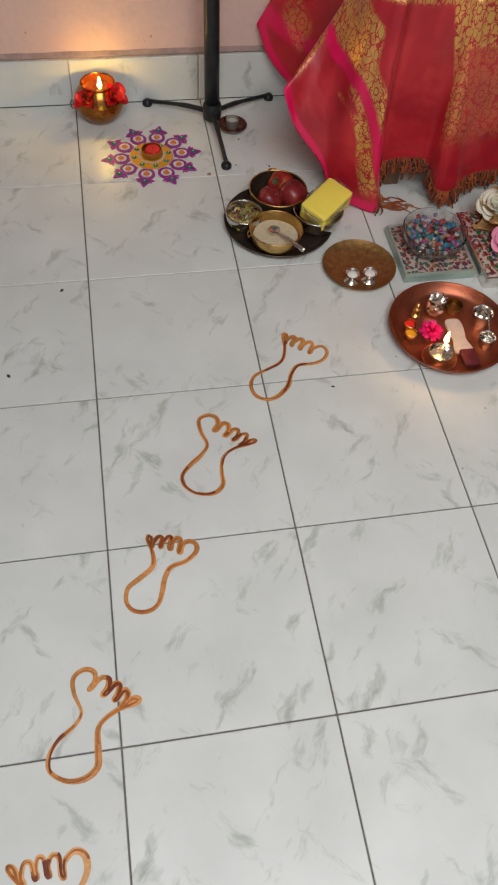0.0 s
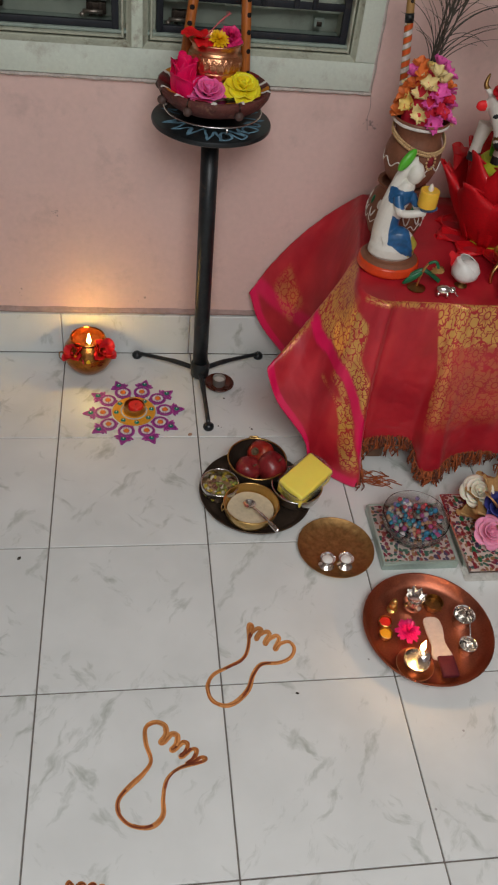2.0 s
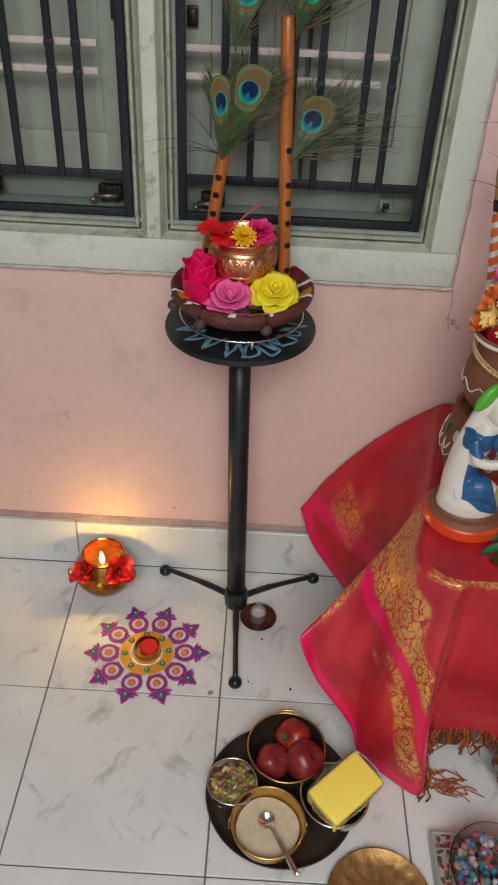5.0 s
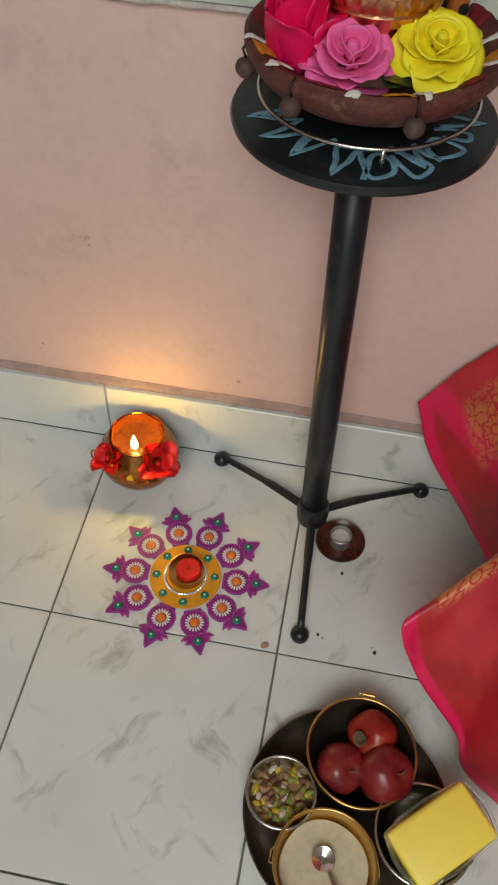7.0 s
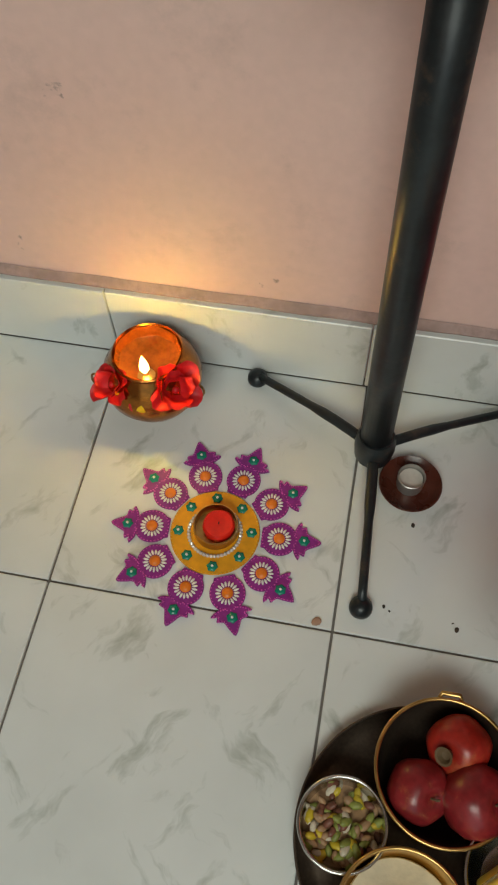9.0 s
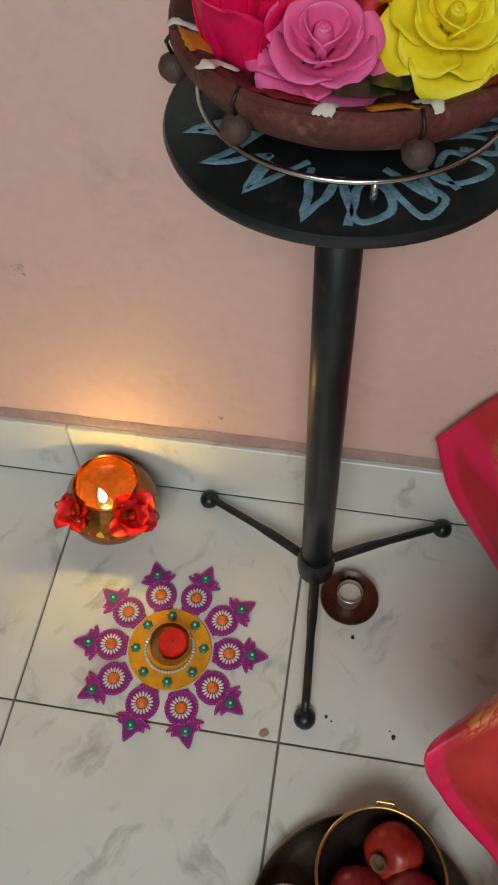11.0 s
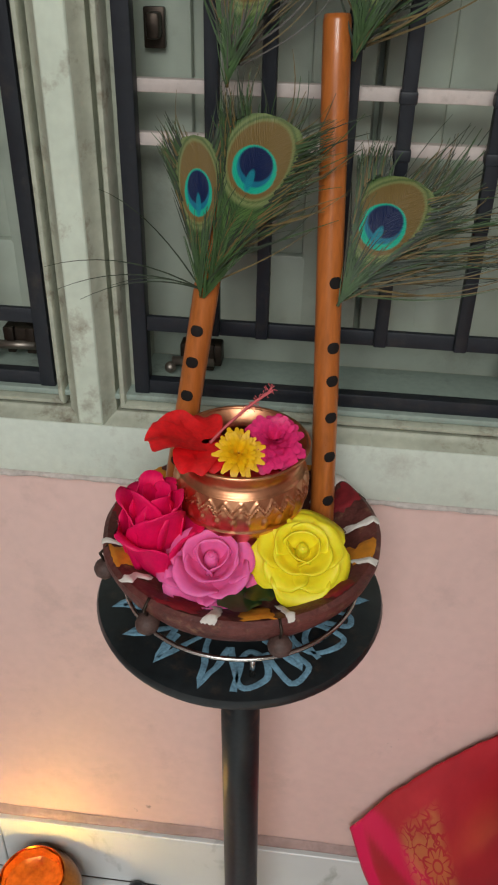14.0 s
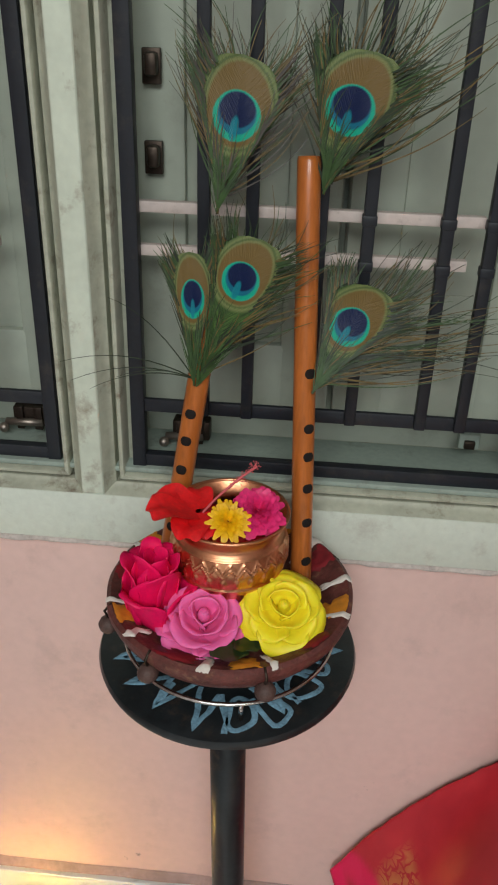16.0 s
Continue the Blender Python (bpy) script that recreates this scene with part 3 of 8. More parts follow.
part("jamb_moulding", moulded_bar((XW1, ZW0), (XW1, ZW1), (-1, 0), 0.0006), M["mould"], window)
part("head_moulding", moulded_bar((XW0, ZW1), (XW1, ZW1), (0, -1), 0.0012), M["mould"], window)
mul = part("mullion", box(((MX0 + MX1) / 2, (FACE + 0.390) / 2, (ZW0 + ZW1) / 2), (MX1 - MX0, 0.390 - FACE, ZW1 - ZW0 - 0.001), 0.0022, 3), M["frame"], window)
part("mullion_moulding", moulded_bar((MX1, ZW0), (MX1, ZW1), (1, 0), 0.0006), M["mould"], mul)
part("mullion_moulding", moulded_bar((MX0, ZW0), (MX0, ZW1), (-1, 0), 0.0006), M["mould"], mul)

# shutters behind the grille: stiles round sunk panels
for sx0, sx1 in ((-0.62, -0.385), (-0.385, -0.160), (-0.102, 0.082), (0.082, 0.262)):
    bm = bmesh.new()
    w = sx1 - sx0 - 0.004
    add_box(bm, ((sx0 + sx1) / 2, 0.385, 1.165), (w, 0.014, 0.80), 0.002)
    for xx, ww in ((sx0 + 0.026, 0.046), (sx1 - 0.026, 0.046)):
        add_box(bm, (xx, 0.376, 1.165), (ww, 0.012, 0.80), 0.003)
    for zz in (0.800, 1.52):
        add_box(bm, ((sx0 + sx1) / 2, 0.376, zz), (w, 0.0116, 0.066), 0.003)
    part("shutter", bm, M["shutter"], window)
part("shutter_back", box((-0.28, 0.405, 1.14), (1.25, 0.02, 1.0)), M["shutter"], window)
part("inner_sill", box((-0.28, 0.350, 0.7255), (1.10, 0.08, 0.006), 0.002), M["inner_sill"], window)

GY = 0.3160                            # the grille's plane
BARS_R = (-0.030, 0.008, 0.062, 0.099, 0.1595, 0.194)
BARS_L = (-0.229, -0.2645, -0.324, -0.359, -0.418, -0.453)
for xs, a, b in ((BARS_R, -0.0955, 0.2605), (BARS_L, -0.56, -0.1660)):
    gr = part("grille", box(((a + b) / 2, GY + 0.003, 0.7900), (b - a, 0.005, 0.0125), 0.001), M["iron"], window)
    for x in (a + 0.006, b - 0.004):
        part("grille_post", box((x, GY + 0.004, 1.16), (0.0125, 0.012, 0.87), 0.001), M["iron"], gr)
    part("bottom_bar", box(((a + b) / 2, GY + 0.004, 0.7345), (b - a - 0.02, 0.010, 0.012), 0.001), M["iron"], gr)
    for x in xs:
        part("grille_bar", box((x, GY, 1.170), (0.0098, 0.0095, 0.77), 0.0012), M["iron"], gr)
        if x in (0.099, 0.1595, 0.194, -0.2645, -0.229):
            for z in (0.963, 0.927):
                part("clamp", box((x, GY, z), (0.0116, 0.0113, 0.008), 0.001), M["iron"], gr)
for z, spans in ((0.9625, ((-0.0885, -0.036), (-0.0255, 0.190), (-0.50, -0.203))), (0.9275, ((-0.0885, -0.036), (-0.0255, 0.180), (-0.50, -0.203)))):
    for a, b in spans:
        part("rail", box(((a + b) / 2, 0.3290, z), (b - a, 0.008, 0.0090), 0.001), M["rail"], window)
for x, z in ((-0.048, 0.7415), (0.214, 0.748), (-0.205, 0.7455), (-0.39, 0.748)):
    if x == 0.214:                     # only the keeper plate is left of this one
        latch = part("latch", box((x + 0.002, 0.366, z + 0.003), (0.020, 0.010, 0.016), 0.002), M["inner_sill"], window, "stained keeper plate")
        part("latch_strap", box((x + 0.002, 0.360, z + 0.001), (0.010, 0.006, 0.008), 0.001), M["latch"], latch)
        continue
    latch = part("latch", box((x, 0.366, z + 0.003), (0.036, 0.016, 0.020), 0.002), M["latch"], window, "rusty brass tower bolt")
    part("latch_strap", box((x + 0.008, 0.357, z + 0.003), (0.008, 0.006, 0.024), 0.001), M["latch"], latch)
    part("latch_strap", box((x - 0.010, 0.357, z + 0.003), (0.007, 0.006, 0.024), 0.001), M["latch"], latch)
    part("bolt", tube([(x - 0.024, 0.355, z - 0.002), (x + 0.012, 0.355, z - 0.001)], 0.0040, 10), M["bolt"], latch)
    part("bolt_knob", ball((x - 0.025, 0.350, z - 0.006), 0.0050), M["bolt"], latch)
for x, z in ((-0.078, 1.032), (-0.181, 1.036)):
    for dz in (0.030, -0.038):
        bm = box((x, 0.364, z + dz), (0.015, 0.006, 0.026), 0.001)
        add_box(bm, (x + 0.001, 0.357, z + dz + 0.002), (0.010, 0.014, 0.017), 0.003)
        part("latch", bm, M["latch"], window, "dark iron shutter keeper")

# teal cloth that hangs at the window's far side
bm = sheet(14, 20, lambda u, v: (-0.378 - 0.10 * u + 0.055 * v * (1 - u) + 0.006 * math.sin(9 * v), 0.300 - 0.006 * math.sin(6 * u + 3 * v), 0.848 + 0.12 * u + 0.34 * v))
tc = tagged(part("hanging_cloth", bm, M["teal"]), "teal cloth hanging from the window grille", "cloth")
sol = tc.modifiers.new("thick", "SOLIDIFY")
sol.thickness = 0.0015


# ---- stand with the flower dish ----
def flute_holes(p, q, rad, fracs, side, parent, r=0.0046):
    p, q = Vector(p), Vector(q)
    d = (q - p).normalized()
    s = (Vector(side) - d * Vector(side).dot(d)).normalized()
    for f in fracs:
        c = p + (q - p) * f + s * (rad - 0.0004)
        part("hole", lathe([(0, 0.0007), (r * 0.8, 0.0007), (r, 0.0), (r, -0.0008)], 14), M["hole"], parent, m=aim(c, c + s))


TOPC = Vector((0.0060, 0.2148, 0.6116))
BASE = Vector((0.0165, 0.2050, 0.0))
stand = thing("plant_stand", pose(0, 0, 0), "black enamelled metal tripod stand with a round painted top", "stand")
part("pole", tube([BASE + (TOPC - BASE) * f for f in (0.035, 0.3, 0.6, 0.975)], 0.0172, 28), M["black"], stand)
hub = BASE + (TOPC - BASE) * 0.03
part("hub", lathe([(0, 0.004), (0.012, 0.004), (0.021, 0.012), (0.0225, 0.03), (0.0215, 0.044), (0.019, 0.05), (0, 0.05)], 28, pose(hub.x, hub.y, 0)), M["black"], stand)
for fx, fy in ((-0.130, 0.2855), (0.1675, 0.2870), (0.0248, 0.0285)):
    d = (Vector((fx, fy, 0)) - Vector((hub.x, hub.y, 0))).normalized()
    leg = part("leg", tube(spline([hub + Vector((0, 0, 0.006)) + d * 0.014, hub + d * 0.07 + Vector((0, 0, 0.006)), Vector((fx, fy, 0.0115)) - d * 0.004], 5), [0.0060] * 6 + [0.0048] * 5, 10), M["black"], stand)
    part("foot", lathe([(0, 0), (0.0105, 0), (0.0122, 0.003), (0.0115, 0.009), (0.006, 0.0145), (0, 0.0155)], 20, pose(fx, fy, 0)), M["black"], leg)
top = part("top", lathe([(0, -0.010), (0.030, -0.010), (0.100, -0.008), (0.1075, -0.004), (0.1085, 0.0), (0.107, 0.0035), (0.103, 0.0045), (0, 0.0045)], 72, Matrix.Translation(TOPC) @ Matrix.Scale(1.033, 4)), M["black"], stand)
bm = bmesh.new()
sk = random.Random(12)
for k in range(9):
    a0 = 2 * math.pi * k / 9 - 1.52 + sk.uniform(-0.09, 0.09)
    pol = lambda r, d: (r * math.cos(a0 + d), r * math.sin(a0 + d))
    g_ = sk.uniform(0.90, 1.02)
    strokes = [[pol(0.058, -0.34), pol(0.101, -0.17), pol(0.066, -0.01)], [pol(0.066, -0.01), pol(0.100, 0.16), pol(0.058, 0.33)], [pol(0.070, 0.13), pol(0.082, 0.16), pol(0.094, 0.17)]]
    if k in (0, 1, 4):
        strokes[1:] = [[pol(0.064, -0.02), pol(0.086, 0.02), pol(0.099, 0.14), pol(0.096, 0.28), pol(0.080, 0.34), pol(0.070, 0.22), pol(0.080, 0.08), pol(0.098, 0.02)],
                       [pol(0.074, 0.36), pol(0.099, 0.44), pol(0.094, 0.58), pol(0.076, 0.56), pol(0.066, 0.44)]]
    for stroke in strokes:
        if k > 1 and sk.random() < 0.25:
            continue
        stroke = [(x * g_ + sk.uniform(-0.003, 0.003), y * g_ + sk.uniform(-0.003, 0.003)) for x, y in stroke]
        ends = [Vector((*q, 0)) for q in stroke]
        pts = [ends[0].lerp(ends[1], j / 6) for j in range(6)] + [ends[1].lerp(ends[2], j / 6) for j in range(7)] if len(ends) == 3 else spline(ends, 5)
        add_ribbon(bm, [(p.x + 0.0022 * noise.noise(p * 55), p.y + 0.0022 * noise.noise(p * 55 + Vector((5, 5, 5)))) for p in pts], 0.0046, 0.0047 + 0.0002 * (k % 3), 0.0004)
part("painted_pattern", bm, M["blue_chalk"], top, "pale blue hand-painted petals", m=Matrix.Translation(TOPC) @ Matrix.Scale(1.033, 4))

DC = Vector((0.0070, 0.2132, TOPC.z + 0.0165))
ring = thing("wire_ring", pose(DC.x, DC.y, TOPC.z + 0.0046), "thin silver wire ring stand under the dish", "ring stand")
bm = bmesh.new()
add_tube(bm, [(0.0895 * math.cos(a), 0.0895 * math.sin(a), 0.0185) for a in [2 * math.pi * k / 64 for k in range(65)]], 0.0018, 8, False)
part("wire", bm, M["steel"], ring)
for a in (-1.36, 0.73, 2.83):
    part("wire_foot", tube([(0.0895 * math.cos(a), 0.0895 * math.sin(a), 0.0185), (0.0885 * math.cos(a), 0.0885 * math.sin(a), 0.0015)], [0.0016, 0.0022], 8), M["steel"], ring)

dish = thing("clay_dish", Matrix.Translation(DC), "dark terracotta dish with daubed rim and hanging clay beads", "dish")
dish.matrix_basis = dish.matrix_basis @ Matrix.Diagonal((1.029, 1.029, 1.0, 1.0))


def rough_rim(a, r, z):
    n = noise.noise((3 * math.cos(a), 3 * math.sin(a), z * 40))
    return r * (1 + 0.012 * n), z + 0.0015 * n


part("bowl", lathe([(0, 0.010), (0.056, 0.010), (0.076, 0.017), (0.0900, 0.0270), (0.0975, 0.0375), (0.1000, 0.0450), (0.0998, 0.0500), (0.0965, 0.0522), (0.0900, 0.0497),
                    (0.080, 0.042), (0.067, 0.036), (0.055, 0.033), (0, 0.033)], 90, None, rough_rim), M["terracotta_dark"], dish)


def daub(a, r0, r1, wa, material, name):
    def f(u, v):
        ang = a + (u - 0.5) * wa * (1 + 0.5 * noise.noise((v * 4, a * 3, 0)) + 0.5 * noise.noise((v * 13, a * 5, 3))) + 0.05 * noise.noise((v * 3, a * 7, 5))
        r = r0 + (r1 - r0) * (v + (0.07 * noise.noise((u * 7, a * 4, 8)) if v > 0.5 else 0.12 * noise.noise((u * 7, a * 4, 2))) * abs(v - 0.5) * 2)
        r = min(r, 0.1008)
        z = 0.0368 + (0.0535 - 0.0368) * max(0, (r - 0.067)) / 0.029 if r < 0.096 else 0.0535 - (r - 0.096) * 0.45
        e = min(u, 1 - u, v, 1 - v)
        return (r * math.cos(ang), r * math.sin(ang), z + 0.0014 * min(1, e * 5) + 0.0005 * noise.noise((u * 9, v * 9, a)))
    part(name, sheet(8, 10, f), material, dish)


for k in range(10):
    a = radians(-95 + 36 * k)
    daub(a + radians(7 * math.sin(k * 4.1)), 0.073 + 0.004 * math.sin(k * 2.9), 0.1006, 0.085 + 0.03 * math.sin(k * 5.3), M["paint_white"], "white_daub")
    daub(a + radians(18 + 5 * math.sin(k * 2.3)), 0.074 + 0.004 * math.sin(k * 1.7), 0.0965, 0.24 + 0.07 * math.sin(k * 3.1), M["paint_orange"] if k % 2 == 0 else M["paint_red"], "coloured_daub")
for deg in (-158, -121, -69, 30, 75, 113, 160):
    a = radians(deg)
    c, s = math.cos(a), math.sin(a)
    bd = part("bead", lathe([(0, -0.0115), (0.006, -0.010), (0.0108, -0.004), (0.0115, 0.001), (0.009, 0.007), (0.004, 0.0105), (0, 0.011)], 18, None,
                            lambda an, r, z: (r * (1 + 0.05 * noise.noise((an, z * 90, deg))), z)), M["bead_clay"], dish, "brown clay bead", m=pose(0.1000 * c, 0.1000 * s, 0.0315) @ Matrix.Scale(0.70, 4))
    part("hook", tube([(0.1000 * c, 0.1000 * s, 0.039), (0.1025 * c, 0.1025 * s, 0.046), (0.0965 * c, 0.0965 * s, 0.0525)], 0.0011, 6), M["latch"], dish)

# copper pot in the dish
POTC = Vector((0.0055, 0.2140, DC.z + 0.0332))
pot = thing("copper_pot", Matrix.Translation(POTC) @ Matrix.Scale(0.975, 4), "polished copper pot with a chased zigzag band, holding fresh flowers", "pot")


def chased(a, r, z):
    """Relief hammered round the belly: two zigzags, a row of leaves and two plain cords."""
    if r < 0.040 or not 0.040 < z < 0.082:
        return r, z
    saw = lambda n: abs((a * n / (2 * math.pi)) % 1.0 - 0.5) * 2
    d = 0.0
    for h in (0.0655, 0.0695):
        d = max(d, 1 - abs(z - h - 0.0050 * (saw(26) - 0.5) * 1.6) / 0.0013)
    leaf = (saw(26) ** 2 * 4 + ((z - 0.0555) / 0.0060) ** 2)
    d = max(d, min(1.0, (1 - leaf) * 1.5), 1 - abs(z - 0.0475) / 0.0012, 1 - abs(z - 0.0760) / 0.0010)
    return r + 0.0013 * max(0.0, d), z


POT_PROFILE = spline([(0.026, 0.002, 0), (0.031, 0.016, 0), (0.0385, 0.032, 0), (0.0455, 0.046, 0), (0.0488, 0.060, 0), (0.0484, 0.068, 0), (0.0455, 0.0765, 0), (0.0430, 0.0815, 0), (0.0438, 0.0865, 0), (0.0468, 0.0925, 0), (0.0480, 0.0938, 0)], 9)
POT_IN = spline([(0.0482, 0.0946, 0), (0.0470, 0.0950, 0), (0.0440, 0.0905, 0), (0.0412, 0.084, 0), (0.0415, 0.079, 0), (0.0455, 0.066, 0), (0.044, 0.050, 0), (0.024, 0.012, 0)], 4)
part("body", lathe([(0, 0.0), (0.024, 0.0)] + [(p.x, p.y) for p in POT_PROFILE] + [(p.x, p.y) for p in POT_IN] + [(0, 0.006)], 240, None, chased), M["copper"], pot)
part("rim", tube([(0.0478 * math.cos(a), 0.0478 * math.sin(a), 0.0944) for a in [2 * math.pi * k / 80 for k in range(81)]], 0.0016, 8, False), M["copper"], pot, "rolled copper rim")


# ---- flowers ----
def petal_bm(w, h, cup, curl, nu=8, nv=8, frill=0.0, tip=0.35):
    """A petal that rises along z from the origin, cupped towards -y, its lip curled back."""
    def f(u, v):
        x = (u - 0.5) * 2
        wid = w * 0.5 * (0.35 + 0.65 * math.sin(math.pi * min(1, 0.12 + 0.62 * v)) ** 0.8) * (1 - tip * max(0, v - 0.75) / 0.25 * abs(x) ** 2)
        fr = frill * math.sin(11 * u) * v * v
        z = h * v * (1 - 0.10 * x * x * v)
        y = -cup * w * (1 - x * x) * math.sin(math.pi * v * 0.75) * -1 + cup * w * 0.2 - curl * h * max(0, v - 0.62) ** 2 * 6 * -1 + fr
        return (wid * x, y, z)
    bm = sheet(nu, nv, f)
    return bm


def rose(m, size, material, label, seed=0, layers=((3, 0.12, 6, 0.66), (4, 0.28, 18, 0.80), (5, 0.48, 34, 0.92), (5, 0.68, 50, 1.0)), group="", name="foam_rose", tip=0.12):
    rnd = random.Random(seed)
    ob = thing(name, m, label, "flower", group)
    core = bmesh.new()
    prev = None
    for k in range(57):                     # the tightly rolled heart
        t = k / 56
        a, r = 2 * math.pi * 2.7 * t + seed, size * (0.006 + 0.135 * t)
        ring_ = [core.verts.new((rr * math.cos(a), rr * math.sin(a), zz * size)) for rr, zz in ((r * 0.85, 0.10), (r * 1.12, 0.34), (r * 0.92, 0.60 - 0.08 * t))]
        if prev:
            for q in range(2):
                core.faces.new((prev[q], ring_[q], ring_[q + 1], prev[q + 1]))
        prev = ring_
    add_lathe(core, [(0, 0.06 * size), (0.12 * size, 0.10 * size), (0.13 * size, 0.40 * size), (0.10 * size, 0.53 * size), (0, 0.565 * size)], 16)
    part("flower_core", core, material, ob)
    for li, (n, r, lean, hh) in enumerate(layers):
        h, w = size * hh * 0.66, size * (0.54 + 0.95 * r)
        for k in range(n):
            a = 360 * (k + 0.5 * (li % 2)) / n + rnd.uniform(-9, 9)
            me = petal_bm(w * rnd.uniform(0.93, 1.08), h * rnd.uniform(0.94, 1.05), 0.20, 0.16 + 0.12 * li, frill=0.012 * size * rnd.uniform(-1, 1), tip=tip)
            p = part("petal", me, material, ob)
            p.matrix_basis = pose(0, 0, (0.20 - 0.045 * li) * size, 0, 0, a) @ pose(0, 0.30 * r * size, 0, -lean + rnd.uniform(-5, 5), rnd.uniform(-5, 5), 0)
            s = p.modifiers.new("thick", "SOLIDIFY")
            s.thickness = 0.0009
    return ob


def petal_flower(m, n_rings, r, material, label, name, seed=0, serr=False):
    """A many-petalled flower of narrow petals in rings."""
    rnd = random.Random(seed)
    ob = thing(name, m, label, "flower")
    me = mesh_of("petal", petal_bm((0.48 if n_rings > 4 else 0.34) * r, r, 0.10, 0.15, 5, 5, tip=0.45), material)
    for j in range(n_rings):
        n = 9 + 4 * j
        for k in range(n):
            p = new("petal", me)
            p.parent = ob
            lean = 12 + 74 * (j + 0.5) / n_rings + rnd.uniform(-8, 8)
            s = 0.55 + 0.45 * (j + 1) / n_rings
            p.matrix_basis = pose(0, 0, 0.10 * r * (n_rings - j), 0, 0, 360 * (k + 0.5 * (j % 2)) / n + rnd.uniform(-8, 8)) @ pose(0, 0.06 * r, 0, -lean, 0, rnd.uniform(-20, 20)) @ Matrix.Scale(s * rnd.uniform(0.9, 1.1), 4)
    return ob


ROSEZ = DC.z + 0.040
rose(pose(-0.0540, 0.1760, ROSEZ - 0.006, -2, 5, -30) @ Matrix.Diagonal((0.56, 0.56, 1.0, 1)), 0.084, M["magenta_rose"], "magenta foam rose standing upright among the others on the clay dish", 3, ((3, 0.10, 0, 1.02), (3, 0.20, 1, 1.12), (3, 0.32, 5, 1.12), (3, 0.46, 13, 1.0)), group="roses on the dish", tip=0.45)
rose(pose(-0.0085, 0.1660, ROSEZ + 0.008, 22, 0, 4), 0.0385, M["pink_rose"], "pink foam rose on the front of the clay dish", 5, ((3, 0.10, 6, 0.72), (4, 0.24, 20, 0.82), (5, 0.44, 36, 0.92), (6, 0.62, 54, 0.98)), group="roses on the dish")
rose(pose(0.0520, 0.1740, ROSEZ + 0.020, 30, 0, 10), 0.0360, M["yellow_rose"], "yellow foam rose with broad petals on the clay dish", 8, ((3, 0.10, 8, 0.66), (4, 0.26, 30, 0.76), (5, 0.46, 50, 0.92), (5, 0.62, 64, 1.06)), group="roses on the dish")
for x, y, rz, k in ((0.010, 0.162, 10, 1.0), (0.033, 0.166, -20, 0.8), (-0.033, 0.174, 50, 0.7)):
    lf = petal_bm(0.030 * k, 0.045 * k, 0.08, 0.1, tip=0.9)
    tagged(part("rose_leaf", lf, M["leaf"], m=pose(x, y, DC.z + 0.046, 84, 0, rz)), "dark green foam leaf under the roses", "leaf")

# hibiscus, marigold and chrysanthemum in the pot's mouth
MOUTH = POTC + Vector((0, 0, 0.0885))
hib = thing("hibiscus", Matrix.Translation(MOUTH + Vector((-0.023, -0.012, 0.006))) @ Matrix.Scale(0.86, 4), "red hibiscus flower with a long stamen in the copper pot", "flower")
for a, lean, w, h in ((118, 62, 0.040, 0.044), (76, 66, 0.040, 0.042), (170, 80, 0.036, 0.036), (205, 88, 0.032, 0.030), (20, 70, 0.034, 0.032)):
    p = part("petal", petal_bm(w, h, 0.12, 0.25, 12, 10, frill=0.0022, tip=0.1), M["hibiscus"], hib, m=pose(0, 0, 0.004, 0, 0, a - 90 + 90) @ pose(0, 0.003, 0, -lean, 0, 0))
st = part("stamen", tube(spline([(0.004, -0.006, 0.006), (0.016, -0.002, 0.020), (0.034, 0.006, 0.036), (0.050, 0.014, 0.046)], 6), [0.0012] * 19, 7), M["stamen"], hib)
bm = bmesh.new()
rnd = random.Random(4)
for k in range(46):
    t = 0.55 + 0.45 * rnd.random()
    c = Vector((0.004 + 0.046 * t, -0.006 + 0.020 * t, 0.006 + 0.042 * t))
    d = Vector((rnd.uniform(-1, 1), rnd.uniform(-1, 1), rnd.uniform(-0.6, 1))).normalized()
    add_tube(bm, [c, c + d * 0.0045], 0.00022, 4)
    add_ball(bm, c + d * 0.0047, 0.0006, 5, 4)
part("anthers", bm, M["stamen"], st)
petal_flower(Matrix.Translation(MOUTH + Vector((0.001, -0.027, 0.010))) @ pose(0, 0, 0, 40, 8, 0), 4, 0.0165, M["marigold"], "small yellow daisy-like flower in the copper pot", "yellow_daisy", 2)
petal_flower(Matrix.Translation(MOUTH + Vector((0.0225, -0.010, 0.008))) @ pose(0, 0, 0, 30, 6, 0), 5, 0.0205, M["chrys"], "cerise chrysanthemum in the copper pot", "chrysanthemum", 6)
bm = sheet(16, 16, lambda u, v: ((u - 0.5) * 0.062, (v - 0.5) * 0.062, 0.003 * noise.noise((u * 6, v * 6, 2))))
bmesh.ops.delete(bm, geom=[v for v in bm.verts if v.co.x ** 2 + v.co.y ** 2 > 0.034 ** 2], context="VERTS")
tagged(part("loose_petals", bm, M["red_petal"], m=Matrix.Translation(MOUTH + Vector((0, 0.004, -0.012)))), "loose red petals filling the copper pot", "petals")


